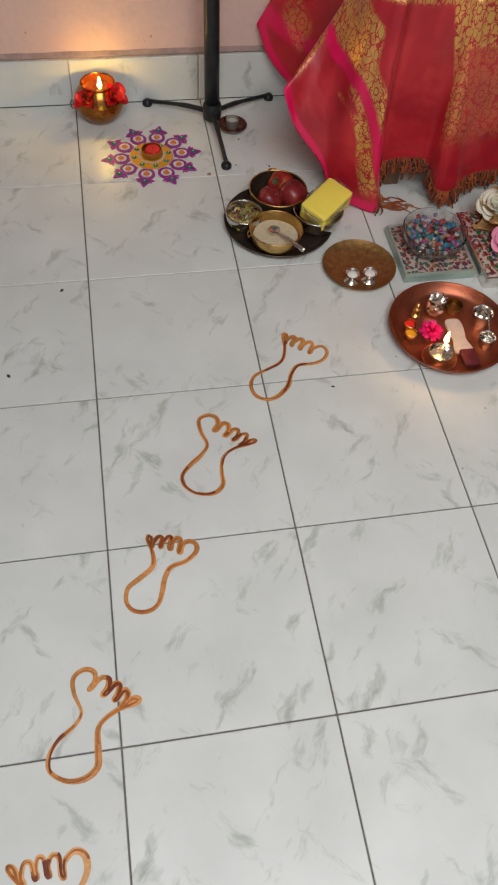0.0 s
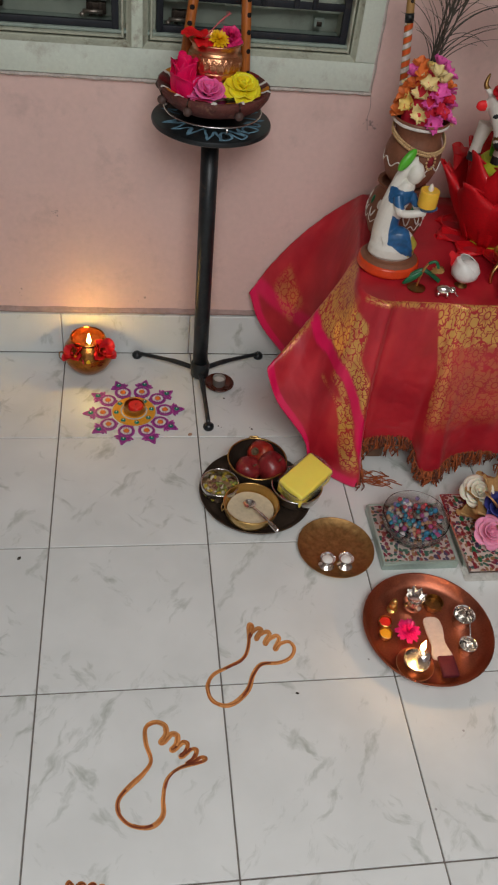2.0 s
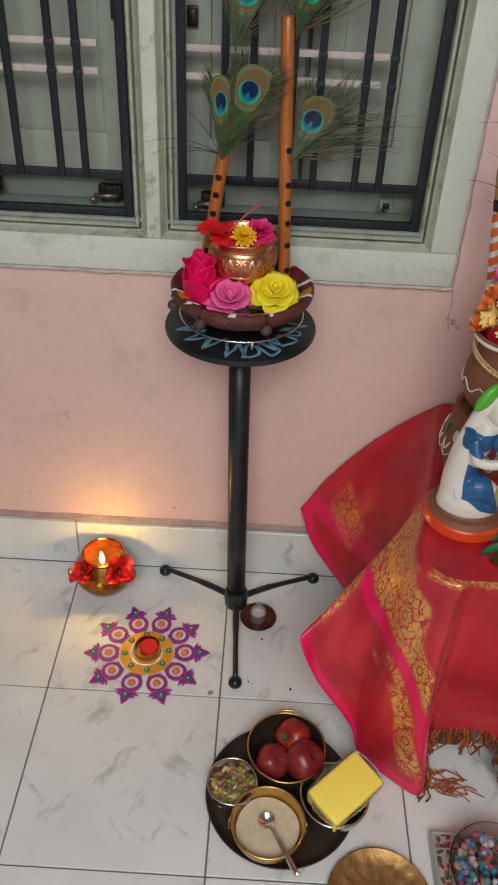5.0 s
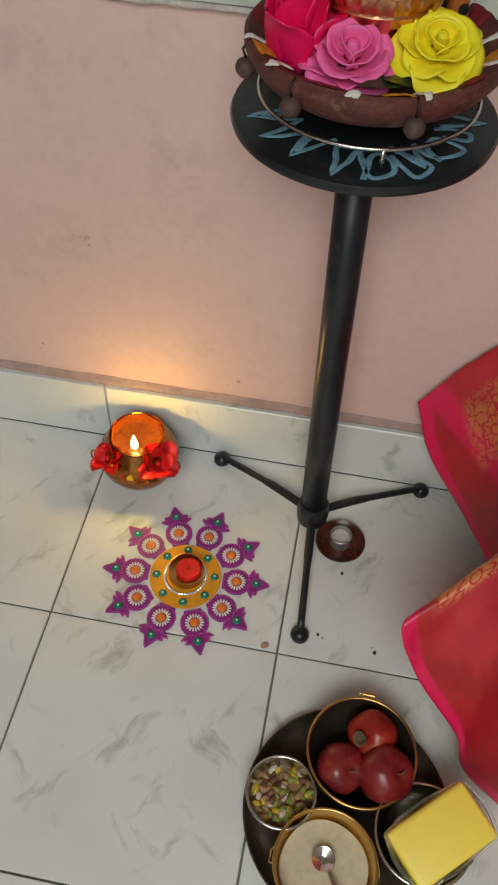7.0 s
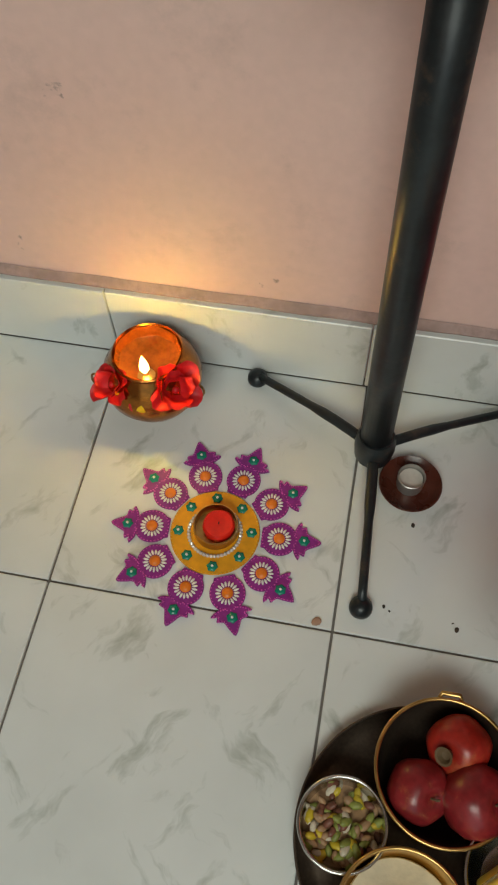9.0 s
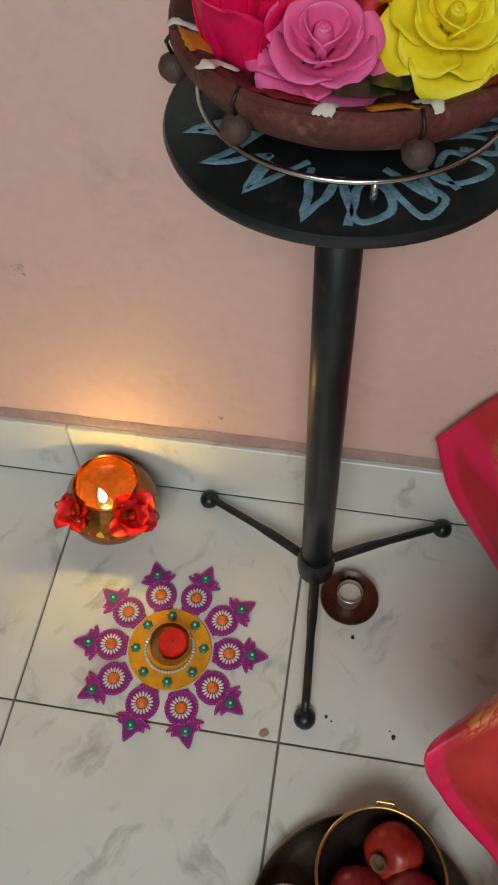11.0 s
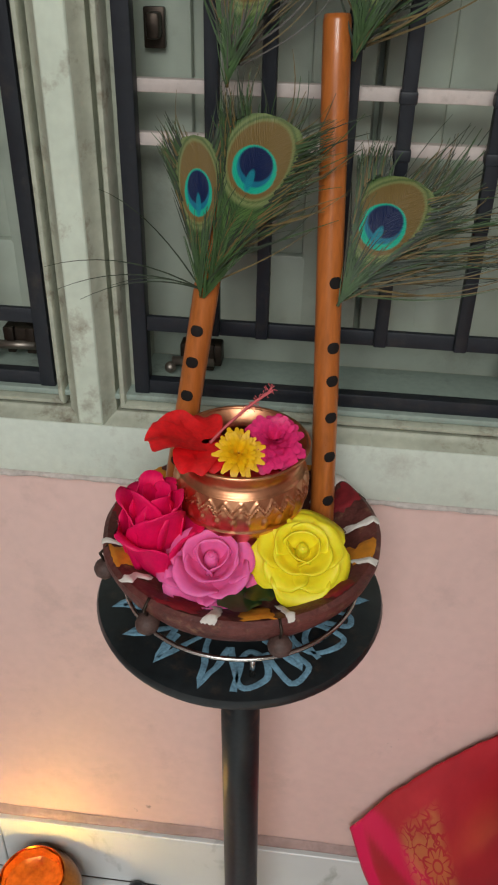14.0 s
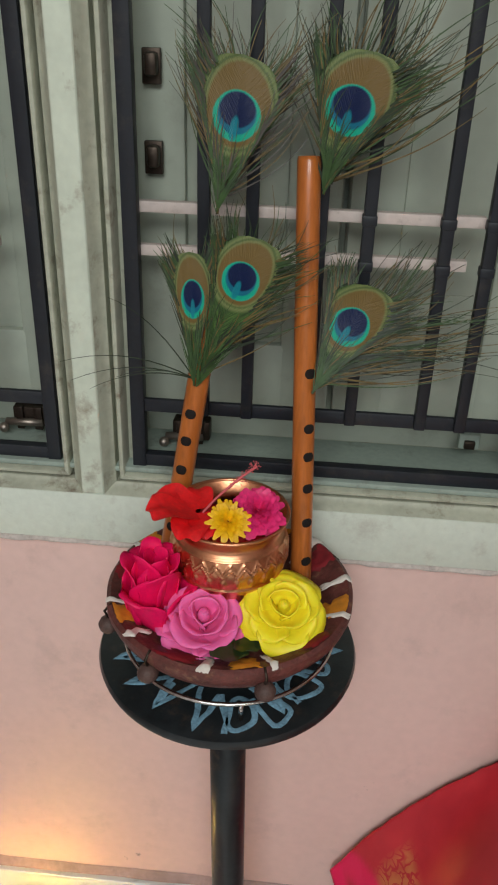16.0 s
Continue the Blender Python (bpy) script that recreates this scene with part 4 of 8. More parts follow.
# ---- flutes and peacock feathers ----
def flute(p, q, rad, label, hole_fracs, side, cap=True):
    ob = thing("bamboo_flute", pose(0, 0, 0), label, "flute", "flutes behind the copper pot")
    P, Q = Vector(p), Vector(q)
    fr = [0, 0.02, 0.3, 0.31, 0.32, 0.6, 0.9, 0.99, 1.0]
    part("body", tube([P + (Q - P) * f for f in fr], [rad * k for k in (0.95, 1, 1, 1.03, 1, 1, 1, 0.99, 0.9)], 24), M["bamboo"], ob)
    flute_holes(P, Q, rad, hole_fracs, side, ob)
    return ob


FLB, FLT = Vector((-0.0525, 0.2400, 0.664)), Vector((-0.0125, 0.2900, 0.950))
FRB, FRT = Vector((0.0660, 0.2360, 0.664)), Vector((0.0497, 0.3000, 1.0105))
flute(FLB, FLT, 0.0090, "varnished brown bamboo flute leaning on the window grille", [(z - 0.664) / 0.286 for z in (0.713, 0.7645, 0.7895, 0.8125)], (-0.15, -1, 0.1))
flute(FRB, FRT, 0.0090, "taller varnished bamboo flute leaning on the window grille", [(z - 0.664) / 0.3465 for z in (0.692, 0.727, 0.757, 0.784, 0.8075, 0.852)], (0.62, -1, 0.1))


def eye_mat():
    """Peacock eye, UV in units of the turquoise ring: night blue heart, turquoise ring, bronze oval, pale halo, green vane streaked along the barbs."""
    m = bpy.data.materials.new("peacock_eye")
    m.use_nodes = True
    n, l = m.node_tree.nodes, m.node_tree.links
    p = n["Principled BSDF"]
    uv = n.new("ShaderNodeUVMap")
    uv.uv_map = "UVMap"
    sep = n.new("ShaderNodeSeparateXYZ")
    l.new(uv.outputs[0], sep.inputs[0])

    def mth(op, x, y=None, z=None):
        k = n.new("ShaderNodeMath")
        k.operation = op
        for slot, value in enumerate((x, y, z)):
            if value is None:
                continue
            if isinstance(value, (int, float)):
                k.inputs[slot].default_value = value
            else:
                l.new(value, k.inputs[slot])
        return k.outputs[0]

    # barbs leave the shaft upwards at a slant: this coordinate stays the same along a barb
    along = mth("SUBTRACT", sep.outputs[1], mth("MULTIPLY", mth("ABSOLUTE", sep.outputs[0]), 1.35))
    cmb = n.new("ShaderNodeCombineXYZ")
    l.new(mth("MULTIPLY", along, 9.0), cmb.inputs[0])
    l.new(mth("MULTIPLY", sep.outputs[0], 0.9), cmb.inputs[1])
    st = n.new("ShaderNodeTexNoise")
    st.inputs["Scale"].default_value, st.inputs["Detail"].default_value = 1.6, 3
    l.new(cmb.outputs[0], st.inputs["Vector"])

    def ell(cx, cy, rx, ry, soft=0.10):
        a = n.new("ShaderNodeVectorMath")
        a.operation = "SUBTRACT"
        a.inputs[1].default_value = (cx, cy, 0)
        l.new(uv.outputs[0], a.inputs[0])
        b = n.new("ShaderNodeVectorMath")
        b.operation = "MULTIPLY"
        b.inputs[1].default_value = (1 / rx, 1 / ry, 0)
        l.new(a.outputs[0], b.inputs[0])
        c = n.new("ShaderNodeVectorMath")
        c.operation = "LENGTH"
        l.new(b.outputs[0], c.inputs[0])
        d = mth("MULTIPLY_ADD", st.outputs[0], 0.10, c.outputs["Value"])
        e = n.new("ShaderNodeMapRange")
        e.inputs["From Min"].default_value, e.inputs["From Max"].default_value = 1.05 + soft, 1.05
        l.new(d, e.inputs[0])
        return e.outputs[0]

    base = n.new("ShaderNodeValToRGB")
    base.color_ramp.elements[0].color, base.color_ramp.elements[1].color = (0.014, 0.038, 0.013, 1), (0.080, 0.155, 0.038, 1)
    base.color_ramp.elements[0].position, base.color_ramp.elements[1].position = 0.36, 0.66
    l.new(st.outputs[0], base.inputs[0])
    col = base.outputs[0]
    for c, k, shape in (((0.22, 0.26, 0.10), 0.65, (0, 0.46, 1.62, 1.98, 0.10)), ((0.060, 0.10, 0.030), 0.8, (0, 0.46, 1.50, 1.84, 0.05)), ((0.24, 0.24, 0.09), 0.6, (0, 0.44, 1.42, 1.74, 0.05)), ((0.155, 0.098, 0.028), 0.95, (0, 0.42, 1.32, 1.62, 0.06)),
                        ((0.004, 0.36, 0.235), 1.0, (0, 0, 1.0, 0.98, 0.07)), ((0.004, 0.135, 0.22), 1.0, (0, 0.10, 0.80, 0.80, 0.10)), ((0.002, 0.010, 0.055), 1.0, (0, 0.24, 0.74, 0.66, 0.12)), ((0.004, 0.20, 0.26), 0.9, (0, -0.50, 0.16, 0.42, 0.35))):
        f = mth("MULTIPLY", ell(*shape), k)
        mx = n.new("ShaderNodeMix")
        mx.data_type = "RGBA"
        l.new(f, mx.inputs["Factor"])
        l.new(col, mx.inputs["A"])
        mx.inputs["B"].default_value = (*c, 1)
        col = mx.outputs["Result"]
    l.new(col, p.inputs["Base Color"])
    p.inputs["Roughness"].default_value = 0.40
    p.inputs["Specular IOR Level"].default_value = 0.25
    b = n.new("ShaderNodeBump")
    b.inputs["Strength"].default_value, b.inputs["Distance"].default_value = 0.6, 0.001
    l.new(st.outputs[0], b.inputs["Height"])
    l.new(b.outputs[0], p.inputs["Normal"])
    return m


M["eye"] = eye_mat()
M["barb_deep"] = mat("dark_green_barbs", (0.020, 0.034, 0.014), 0.55, var=0.6, scale=60)
M["barb_green"] = mat("green_barbs", (0.036, 0.082, 0.020), 0.55, var=0.5, scale=60)
M["barb_gold"] = mat("golden_barbs", (0.14, 0.095, 0.024), 0.55, var=0.5, scale=60)


def strand(bm, pts, w, face):
    """A hair-thin flat barb."""
    prev = None
    n = len(pts)
    for i, p in enumerate(pts):
        d = (pts[min(i + 1, n - 1)] - pts[max(i - 1, 0)]).normalized()
        s = d.cross(face).normalized() * w * (1 - 0.75 * i / (n - 1))
        a, b = bm.verts.new(p + s), bm.verts.new(p - s)
        if prev:
            bm.faces.new((prev[0], prev[1], b, a))
        prev = (a, b)


def feather(base, eye, ring, narrow, lean, seed, label, fans=(), wisps=(), length=1.0, body=M["barb_deep"]):
    """A feather from its quill to its eye; ring is the turquoise ring's radius, narrow squeezes a feather that is turned aside,
    lean tips its fan of barbs sideways, fans are (degrees, degrees, count, reach) of long loose barbs."""
    rnd = random.Random(seed)
    B, E = Vector(base), Vector(eye)
    up = (E - B).normalized()
    side = up.cross(Vector((0.0, 0.86, -0.5))).normalized()
    face = side.cross(up).normalized()
    if face.y > 0:
        face = -face
    if side.x < 0:
        side = -side
    ob = thing("peacock_feather", pose(0, 0, 0), label, "feather", "peacock feathers in the flutes")
    L = (E - B).length
    low, high = -L / ring, 2.35
    part("shaft", tube(spline([B, B + (E - B) * 0.5, E], 5), [0.0012, 0.0011, 0.001, 0.001, 0.001, 0.0009, 0.0008, 0.0007, 0.0006, 0.0005, 0.0003], 6), M["barb_gold"], ob)

    def half(y):
        if y > 0.75:
            return 1.80 * math.sqrt(max(0.0, 1 - ((y - 0.75) / (high - 0.75)) ** 2))
        return 1.80 * max(0.0, (y - low) / (0.75 - low)) ** 1.15

    def flat(u, v):
        y = low * 0.97 + (high - low * 0.97) * v
        x = (u - 0.5) * 2
        rag = 1 + (0.10 * noise.noise((y * 5, seed, x)) + 0.07 * noise.noise((y * 15, seed, 4 + x))) * abs(x) ** 3
        return x * half(y) * rag, y + abs(x) * half(y) * 0.05

    def f(u, v):
        x, y = flat(u, v)
        return E + side * (x * ring * narrow + lean * ring * max(0.0, y) ** 2 * 0.008) + up * y * ring + face * (0.0020 - 0.0011 * x * x * narrow - 0.0005 * max(0.0, y) ** 2 + 0.0006 * math.sin(3 * x + y))

    part("eye", sheet(26, 48, f, uv=flat), M["eye"], ob, "iridescent blue and bronze eye")
    # barbs along the vane's rim, most of them pointing up and out past the edge
    for m_, count, w0 in ((body, 260, 0.00050), (M["barb_green"], 260, 0.00052), (M["barb_gold"], 130, 0.00044)):
        bm = bmesh.new()
        for k in range(count):
            sg = 1 if rnd.random() < 0.5 else -1
            y0 = low * 0.92 + (1.9 - low * 0.92) * rnd.random() ** 0.85
            t = (y0 - low) / (high - low)
            edge_ = rnd.random() < 0.5
            x0 = sg * half(y0) * (rnd.uniform(0.86, 1.0) if edge_ else rnd.uniform(0.45, 0.98)) * (0.35 if y0 < low * 0.55 else 1.0)
            ang = (10 + 26 * t + 12 * rnd.random()) * (0.45 + 0.75 * abs(x0) / 2.0) * sg + lean
            ln = ring * length * rnd.uniform(0.8, 2.3) * (1.35 - 0.45 * t)
            d0 = Matrix.Rotation(radians(-ang if side.cross(up).dot(face) > 0 else ang), 3, face) @ up
            s0 = E + side * x0 * ring * narrow + up * y0 * ring + face * (rnd.uniform(-0.0010, 0.0035) if edge_ or y0 < low * 0.45 else rnd.uniform(-0.0060, -0.0020))
            hook = side * sg * rnd.uniform(-0.5, 0.22)
            tw = rnd.uniform(-0.14, 0.02)
            strand(bm, [s0 + (d0 - side * d0.dot(side) * (1 - narrow)) * ln * q + hook * ln * q * q * 0.5 * narrow + face * ln * q * q * tw - Vector((0, 0, 0.05 * ln * q * q)) for q in [j / 6 for j in range(7)]], w0 * rnd.uniform(0.6, 1.4), face)
        tagged(part("vane", bm, m_, ob), kind="stuff")
    # crossing loose barbs over the lower vane
    bm = bmesh.new()
    for k in range(26):
        sg = 1 if k % 2 else -1
        s0 = B + up * (L * rnd.uniform(0.0, 0.30)) + face * rnd.uniform(0.001, 0.005)
        d0 = (up + side * sg * rnd.uniform(0.22, 0.55) * narrow).normalized()
        ln = L * rnd.uniform(0.30, 0.58)
        hook = side * sg * rnd.uniform(-0.15, 0.45) * narrow
        strand(bm, [s0 + d0 * ln * w - hook * ln * w * w * 0.5 + face * ln * 0.05 * math.sin(math.pi * w) for w in [j / 9 for j in range(10)]], rnd.uniform(0.0004, 0.0008), face)
    tagged(part("stray_barb", bm, M["barb_green"], ob), kind="stuff")
    # long loose barbs: angles clockwise from straight up as the room sees them
    for lo_, hi_, count, reach in fans:
        for m_, part_of in ((M["barb_gold"], 0.5), (body, 0.6), (M["barb_green"], 0.4)):
            bm = bmesh.new()
            for k in range(max(1, int(count * part_of))):
                a = radians(rnd.uniform(lo_, hi_))
                d0 = Vector((math.sin(a), 0.10, math.cos(a)))
                d0 = (d0 - face * (d0.dot(face) + 0.06)).normalized()
                s0 = B.lerp(E, rnd.uniform(0.10, 0.95)) + side * rnd.uniform(-0.3, 0.3) * ring + face * rnd.uniform(-0.008, -0.003)
                ln = reach * rnd.uniform(0.55, 1.05)
                bow = rnd.uniform(-0.10, 0.16)
                strand(bm, [s0 + d0 * ln * q + Vector((d0.z, 0, -d0.x)) * ln * bow * math.sin(math.pi * q * 0.9) - Vector((0, 0, 0.10 * ln * q * q)) - face * ln * 0.04 * math.sin(2 * q + k) ** 2 for q in [j / 10 for j in range(11)]], rnd.uniform(0.00045, 0.0009), face)
            tagged(part("stray_barb", bm, m_, ob), kind="stuff")
    if wisps:
        bm = bmesh.new()
        for dx, dz, ln in wisps:
            d0 = Vector((dx, -0.25, dz)).normalized()
            pts = [B + up * 0.006 + d0 * ln * q + Vector((0, -0.006 * q, 0.35 * ln * (q - q * q) - 0.08 * ln * q * q)) for q in [j / 9 for j in range(10)]]
            strand(bm, pts, 0.0006, Vector((0, -1, 0.2)))
        tagged(part("loose_wisp", bm, body, ob), kind="stuff")
    return ob


SL = FLB + (FLT - FLB) * 0.610 + Vector((-0.002, -0.010, 0.0))
SR = FRB + (FRT - FRB) * 0.505 + Vector((0.006, -0.010, 0.0))
feather(SL, (-0.0318, 0.268, 0.9080), 0.0150, 0.58, -4, 11, "peacock feather turned aside in the shorter flute", ((-22, 24, 22, 0.075),),
        ((-1, 0.30, 0.105), (-1, 0.14, 0.095), (-1, 0.05, 0.080), (-1, 1.3, 0.10), (-1, 0.2, 0.06), (1, 0.9, 0.09)))
feather(SL + Vector((0.003, 0.002, 0)), (0.0050, 0.2620, 0.9260), 0.0148, 0.95, 8, 12, "peacock feather with a blue eye in the shorter flute", ((10, 62, 60, 0.095), (-20, 12, 22, 0.085)))
feather(SR, (0.0895, 0.2820, 0.8875), 0.0156, 0.95, 10, 13, "peacock feather with a bronze and blue eye in the taller flute", ((22, 52, 56, 0.125), (58, 84, 46, 0.150), (-14, 8, 12, 0.090)))
feather(FLT + Vector((-0.003, -0.010, 0.020)), (-0.0030, 0.2880, 1.0370), 0.0168, 1.0, -5, 14, "peacock feather with a turquoise-ringed eye above the shorter flute", ((-34, 2, 46, 0.110), (8, 50, 46, 0.110)), body=M["barb_dark"])
feather(FRT + Vector((0.012, -0.012, -0.024)), (0.0760, 0.2860, 1.0440), 0.0168, 1.0, 8, 15, "peacock feather with a turquoise-ringed eye at the taller flute's end", ((16, 56, 70, 0.130), (-30, 4, 20, 0.100)))


# ---- low table under the draped silk cloth ----
TZ = 0.434
table = thing("low_table", pose(0, 0, 0), "low brown wooden table hidden under a silk cloth", "table")
part("tabletop", box((0.665, 0.095, TZ - 0.016), (0.60, 0.36, 0.022), 0.004), M["wood_table"], table)
for lx, ly in ((0.385, -0.05), (0.93, -0.05), (0.385, 0.25), (0.93, 0.25)):
    part("leg", box((lx, ly, (TZ - 0.027) / 2), (0.035, 0.035, TZ - 0.027), 0.004), M["wood_table"], table)


def silk_mat():
    """Red silk with woven gold flowers and magenta borders; UV is metres along the edge and fraction from table edge to hem."""
    m = bpy.data.materials.new("brocade_silk")
    m.use_nodes = True
    n, l = m.node_tree.nodes, m.node_tree.links
    p = n["Principled BSDF"]
    uv = n.new("ShaderNodeUVMap")
    uv.uv_map = "UVMap"
    mask = n.new("ShaderNodeUVMap")
    mask.uv_map = "bands"
    sep = n.new("ShaderNodeSeparateXYZ")
    l.new(mask.outputs[0], sep.inputs[0])
    gold_w, mag_w = sep.outputs[0], sep.outputs[1]
    def mth(op, x, y=None, z=None):
        k = n.new("ShaderNodeMath")
        k.operation = op
        for slot, value in enumerate((x, y, z)):
            if value is None:
                continue
            if isinstance(value, (int, float)):
                k.inputs[slot].default_value = value
            else:
                l.new(value, k.inputs[slot])
        return k.outputs[0]

    def ramp_(value, lo, hi):
        k = n.new("ShaderNodeMapRange")
        k.inputs["From Min"].default_value, k.inputs["From Max"].default_value = lo, hi
        l.new(value, k.inputs[0])
        return k.outputs[0]

    # floral motif: eight-petalled blossoms in rows, curling leaves between them
    warp = n.new("ShaderNodeTexNoise")
    warp.inputs["Scale"].default_value, warp.inputs["Detail"].default_value = 48, 2
    l.new(uv.outputs[0], warp.inputs["Vector"])
    wv = n.new("ShaderNodeVectorMath")
    wv.operation = "MULTIPLY_ADD"
    wv.inputs[1].default_value = (0.040, 0.040, 0.0)
    l.new(warp.outputs["Color"], wv.inputs[0])
    l.new(uv.outputs[0], wv.inputs[2])
    su = n.new("ShaderNodeSeparateXYZ")
    l.new(uv.outputs[0], su.inputs[0])
    fu = mth("SUBTRACT", mth("FRACT", mth("DIVIDE", su.outputs[0], 0.066)), 0.5)
    fv = mth("SUBTRACT", mth("FRACT", mth("DIVIDE", su.outputs[1], 0.072)), 0.5)
    rad = mth("SQRT", mth("ADD", mth("MULTIPLY", fu, fu), mth("MULTIPLY", fv, fv)))
    ang = mth("ARCTAN2", fv, fu)
    lobe = mth("MULTIPLY_ADD", mth("ABSOLUTE", mth("COSINE", mth("MULTIPLY", ang, 4.0))), 0.09, 0.21)
    gap = mth("SUBTRACT", lobe, rad)
    flower = mth("MULTIPLY", ramp_(gap, 0.0, 0.02), ramp_(mth("ABSOLUTE", mth("SUBTRACT", rad, 0.10)), 0.012, 0.026))
    veil = mth("MAXIMUM", ramp_(mth("ABSOLUTE", mth("SINE", mth("MULTIPLY", ang, 4.0))), 0.12, 0.30), ramp_(rad, 0.14, 0.11))
    flower = mth("MULTIPLY", flower, veil)
    vo = n.new("ShaderNodeTexVoronoi")
    vo.voronoi_dimensions, vo.feature = "2D", "DISTANCE_TO_EDGE"
    vo.inputs["Scale"].default_value = 62
    l.new(wv.outputs[0], vo.inputs["Vector"])
    vf = n.new("ShaderNodeTexVoronoi")
    vf.voronoi_dimensions = "2D"
    vf.inputs["Scale"].default_value = 62
    l.new(wv.outputs[0], vf.inputs["Vector"])
    leaves = mth("MULTIPLY", mth("MULTIPLY", ramp_(vo.outputs["Distance"], 0.04, 0.10), ramp_(vf.outputs["Distance"], 0.80, 0.60)), ramp_(gap, -0.03, -0.055))
    mo = mth("MAXIMUM", flower, leaves)
    wear = n.new("ShaderNodeTexNoise")
    wear.inputs["Scale"].default_value, wear.inputs["Detail"].default_value = 30, 3
    l.new(uv.outputs[0], wear.inputs["Vector"])
    gold = mth("MULTIPLY", mth("MULTIPLY", mo, gold_w), ramp_(wear.outputs[0], 0.15, 0.45)).node
    # fine weave
    weave = n.new("ShaderNodeTexWave")
    weave.inputs["Scale"].default_value = 500
    l.new(uv.outputs[0], weave.inputs["Vector"])
    tone = n.new("ShaderNodeTexNoise")
    tone.inputs["Scale"].default_value, tone.inputs["Detail"].default_value = 12, 4
    l.new(uv.outputs[0], tone.inputs["Vector"])
    red = n.new("ShaderNodeValToRGB")
    red.color_ramp.elements[0].color, red.color_ramp.elements[1].color = (0.36, 0.007, 0.018, 1), (0.52, 0.020, 0.032, 1)
    red.color_ramp.elements[0].position, red.color_ramp.elements[1].position = 0.35, 0.65
    l.new(tone.outputs[0], red.inputs[0])
    m1 = n.new("ShaderNodeMix")
    m1.data_type = "RGBA"
    l.new(mag_w, m1.inputs["Factor"])
    l.new(red.outputs[0], m1.inputs["A"])
    m1.inputs["B"].default_value = (0.70, 0.003, 0.085, 1)
    m2 = n.new("ShaderNodeMix")
    m2.data_type = "RGBA"
    l.new(gold.outputs[0], m2.inputs["Factor"])
    l.new(m1.outputs["Result"], m2.inputs["A"])
    m2.inputs["B"].default_value = (0.72, 0.40, 0.11, 1)
    l.new(m2.outputs["Result"], p.inputs["Base Color"])
    met = n.new("ShaderNodeMath")
    met.operation = "MULTIPLY"
    met.inputs[1].default_value = 0.6
    l.new(gold.outputs[0], met.inputs[0])
    l.new(met.outputs[0], p.inputs["Metallic"])
    p.inputs["Roughness"].default_value = 0.37
    p.inputs["Sheen Weight"].default_value = 0.2
    p.inputs["Sheen Roughness"].default_value = 0.35
    p.inputs["Sheen Tint"].default_value = (1.0, 0.35, 0.3, 1)
    bp = n.new("ShaderNodeBump")
    bp.inputs["Strength"].default_value, bp.inputs["Distance"].default_value = 0.25, 0.001
    l.new(gold.outputs[0], bp.inputs["Height"])
    l.new(bp.outputs[0], p.inputs["Normal"])
    return m


M["silk"] = silk_mat()

# columns round the table: edge of the top, middle of the fall, hem
COLS = [
    ((0.358, 0.301, TZ), (0.226, 0.300, 0.327), (0.129, 0.297, 0.182)),
    ((0.346, 0.264, TZ), (0.239, 0.261, 0.270), (0.160, 0.267, 0.113)),
    ((0.334, 0.209, TZ), (0.262, 0.189, 0.230), (0.224, 0.214, 0.053)),
    ((0.318, 0.149, TZ), (0.276, 0.119, 0.225), (0.264, 0.129, 0.045)),
    ((0.306, 0.094, TZ), (0.259, 0.069, 0.270), (0.227, 0.069, 0.095)),
    ((0.294, 0.037, TZ), (0.206, 0.009, 0.313), (0.126, -0.041, 0.231)),
    ((0.284, -0.010, TZ), (0.206, -0.031, 0.270), (0.148, -0.063, 0.160)),
    ((0.274, -0.047, TZ), (0.232, -0.063, 0.240), (0.210, -0.091, 0.080)),
    ((0.274, -0.078, TZ), (0.248, -0.103, 0.220), (0.234, -0.101, 0.009)),
    ((0.291, -0.099, TZ), (0.272, -0.117, 0.215), (0.270, -0.129, 0.006)),
    ((0.311, -0.107, TZ), (0.306, -0.141, 0.215), (0.326, -0.159, 0.006)),
    ((0.331, -0.109, TZ), (0.326, -0.100, 0.220), (0.334, -0.096, 0.050)),
    ((0.356, -0.110, TZ), (0.344, -0.100, 0.225), (0.347, -0.096, 0.082)),
    ((0.391, -0.111, TZ), (0.388, -0.100, 0.225), (0.392, -0.096, 0.088)),
    ((0.426, -0.112, TZ), (0.428, -0.112, 0.225), (0.440, -0.104, 0.082)),
    ((0.451, -0.113, TZ), (0.450, -0.139, 0.225), (0.456, -0.153, 0.043)),
    ((0.468, -0.114, TZ), (0.478, -0.137, 0.225), (0.494, -0.151, 0.041)),
    ((0.496, -0.115, TZ), (0.504, -0.127, 0.225), (0.518, -0.129, 0.047)),
    ((0.536, -0.116, TZ), (0.544, -0.119, 0.225), (0.558, -0.113, 0.053)),
    ((0.606, -0.117, TZ), (0.610, -0.115, 0.225), (0.617, -0.109, 0.053)),
    ((0.686, -0.118, TZ), (0.688, -0.119, 0.225), (0.692, -0.117, 0.050)),
    ((0.766, -0.118, TZ), (0.766, -0.117, 0.225), (0.766, -0.105, 0.050)),
    ((0.866, -0.118, TZ), (0.866, -0.115, 0.225), (0.868, -0.111, 0.050)),
    ((0.981, -0.118, TZ), (0.989, -0.117, 0.225), (0.997, -0.113, 0.050)),
]
NS = 12
edge = spline([c[0] for c in COLS], NS)
mids = spline([c[1] for c in COLS], NS)
hems = spline([c[2] for c in COLS], NS)
NC = len(edge)
arc = [0.0]
for i in range(1, NC):
    arc.append(arc[-1] + ((mids[i] - mids[i - 1]).length + (hems[i] - hems[i - 1]).length) / 2)


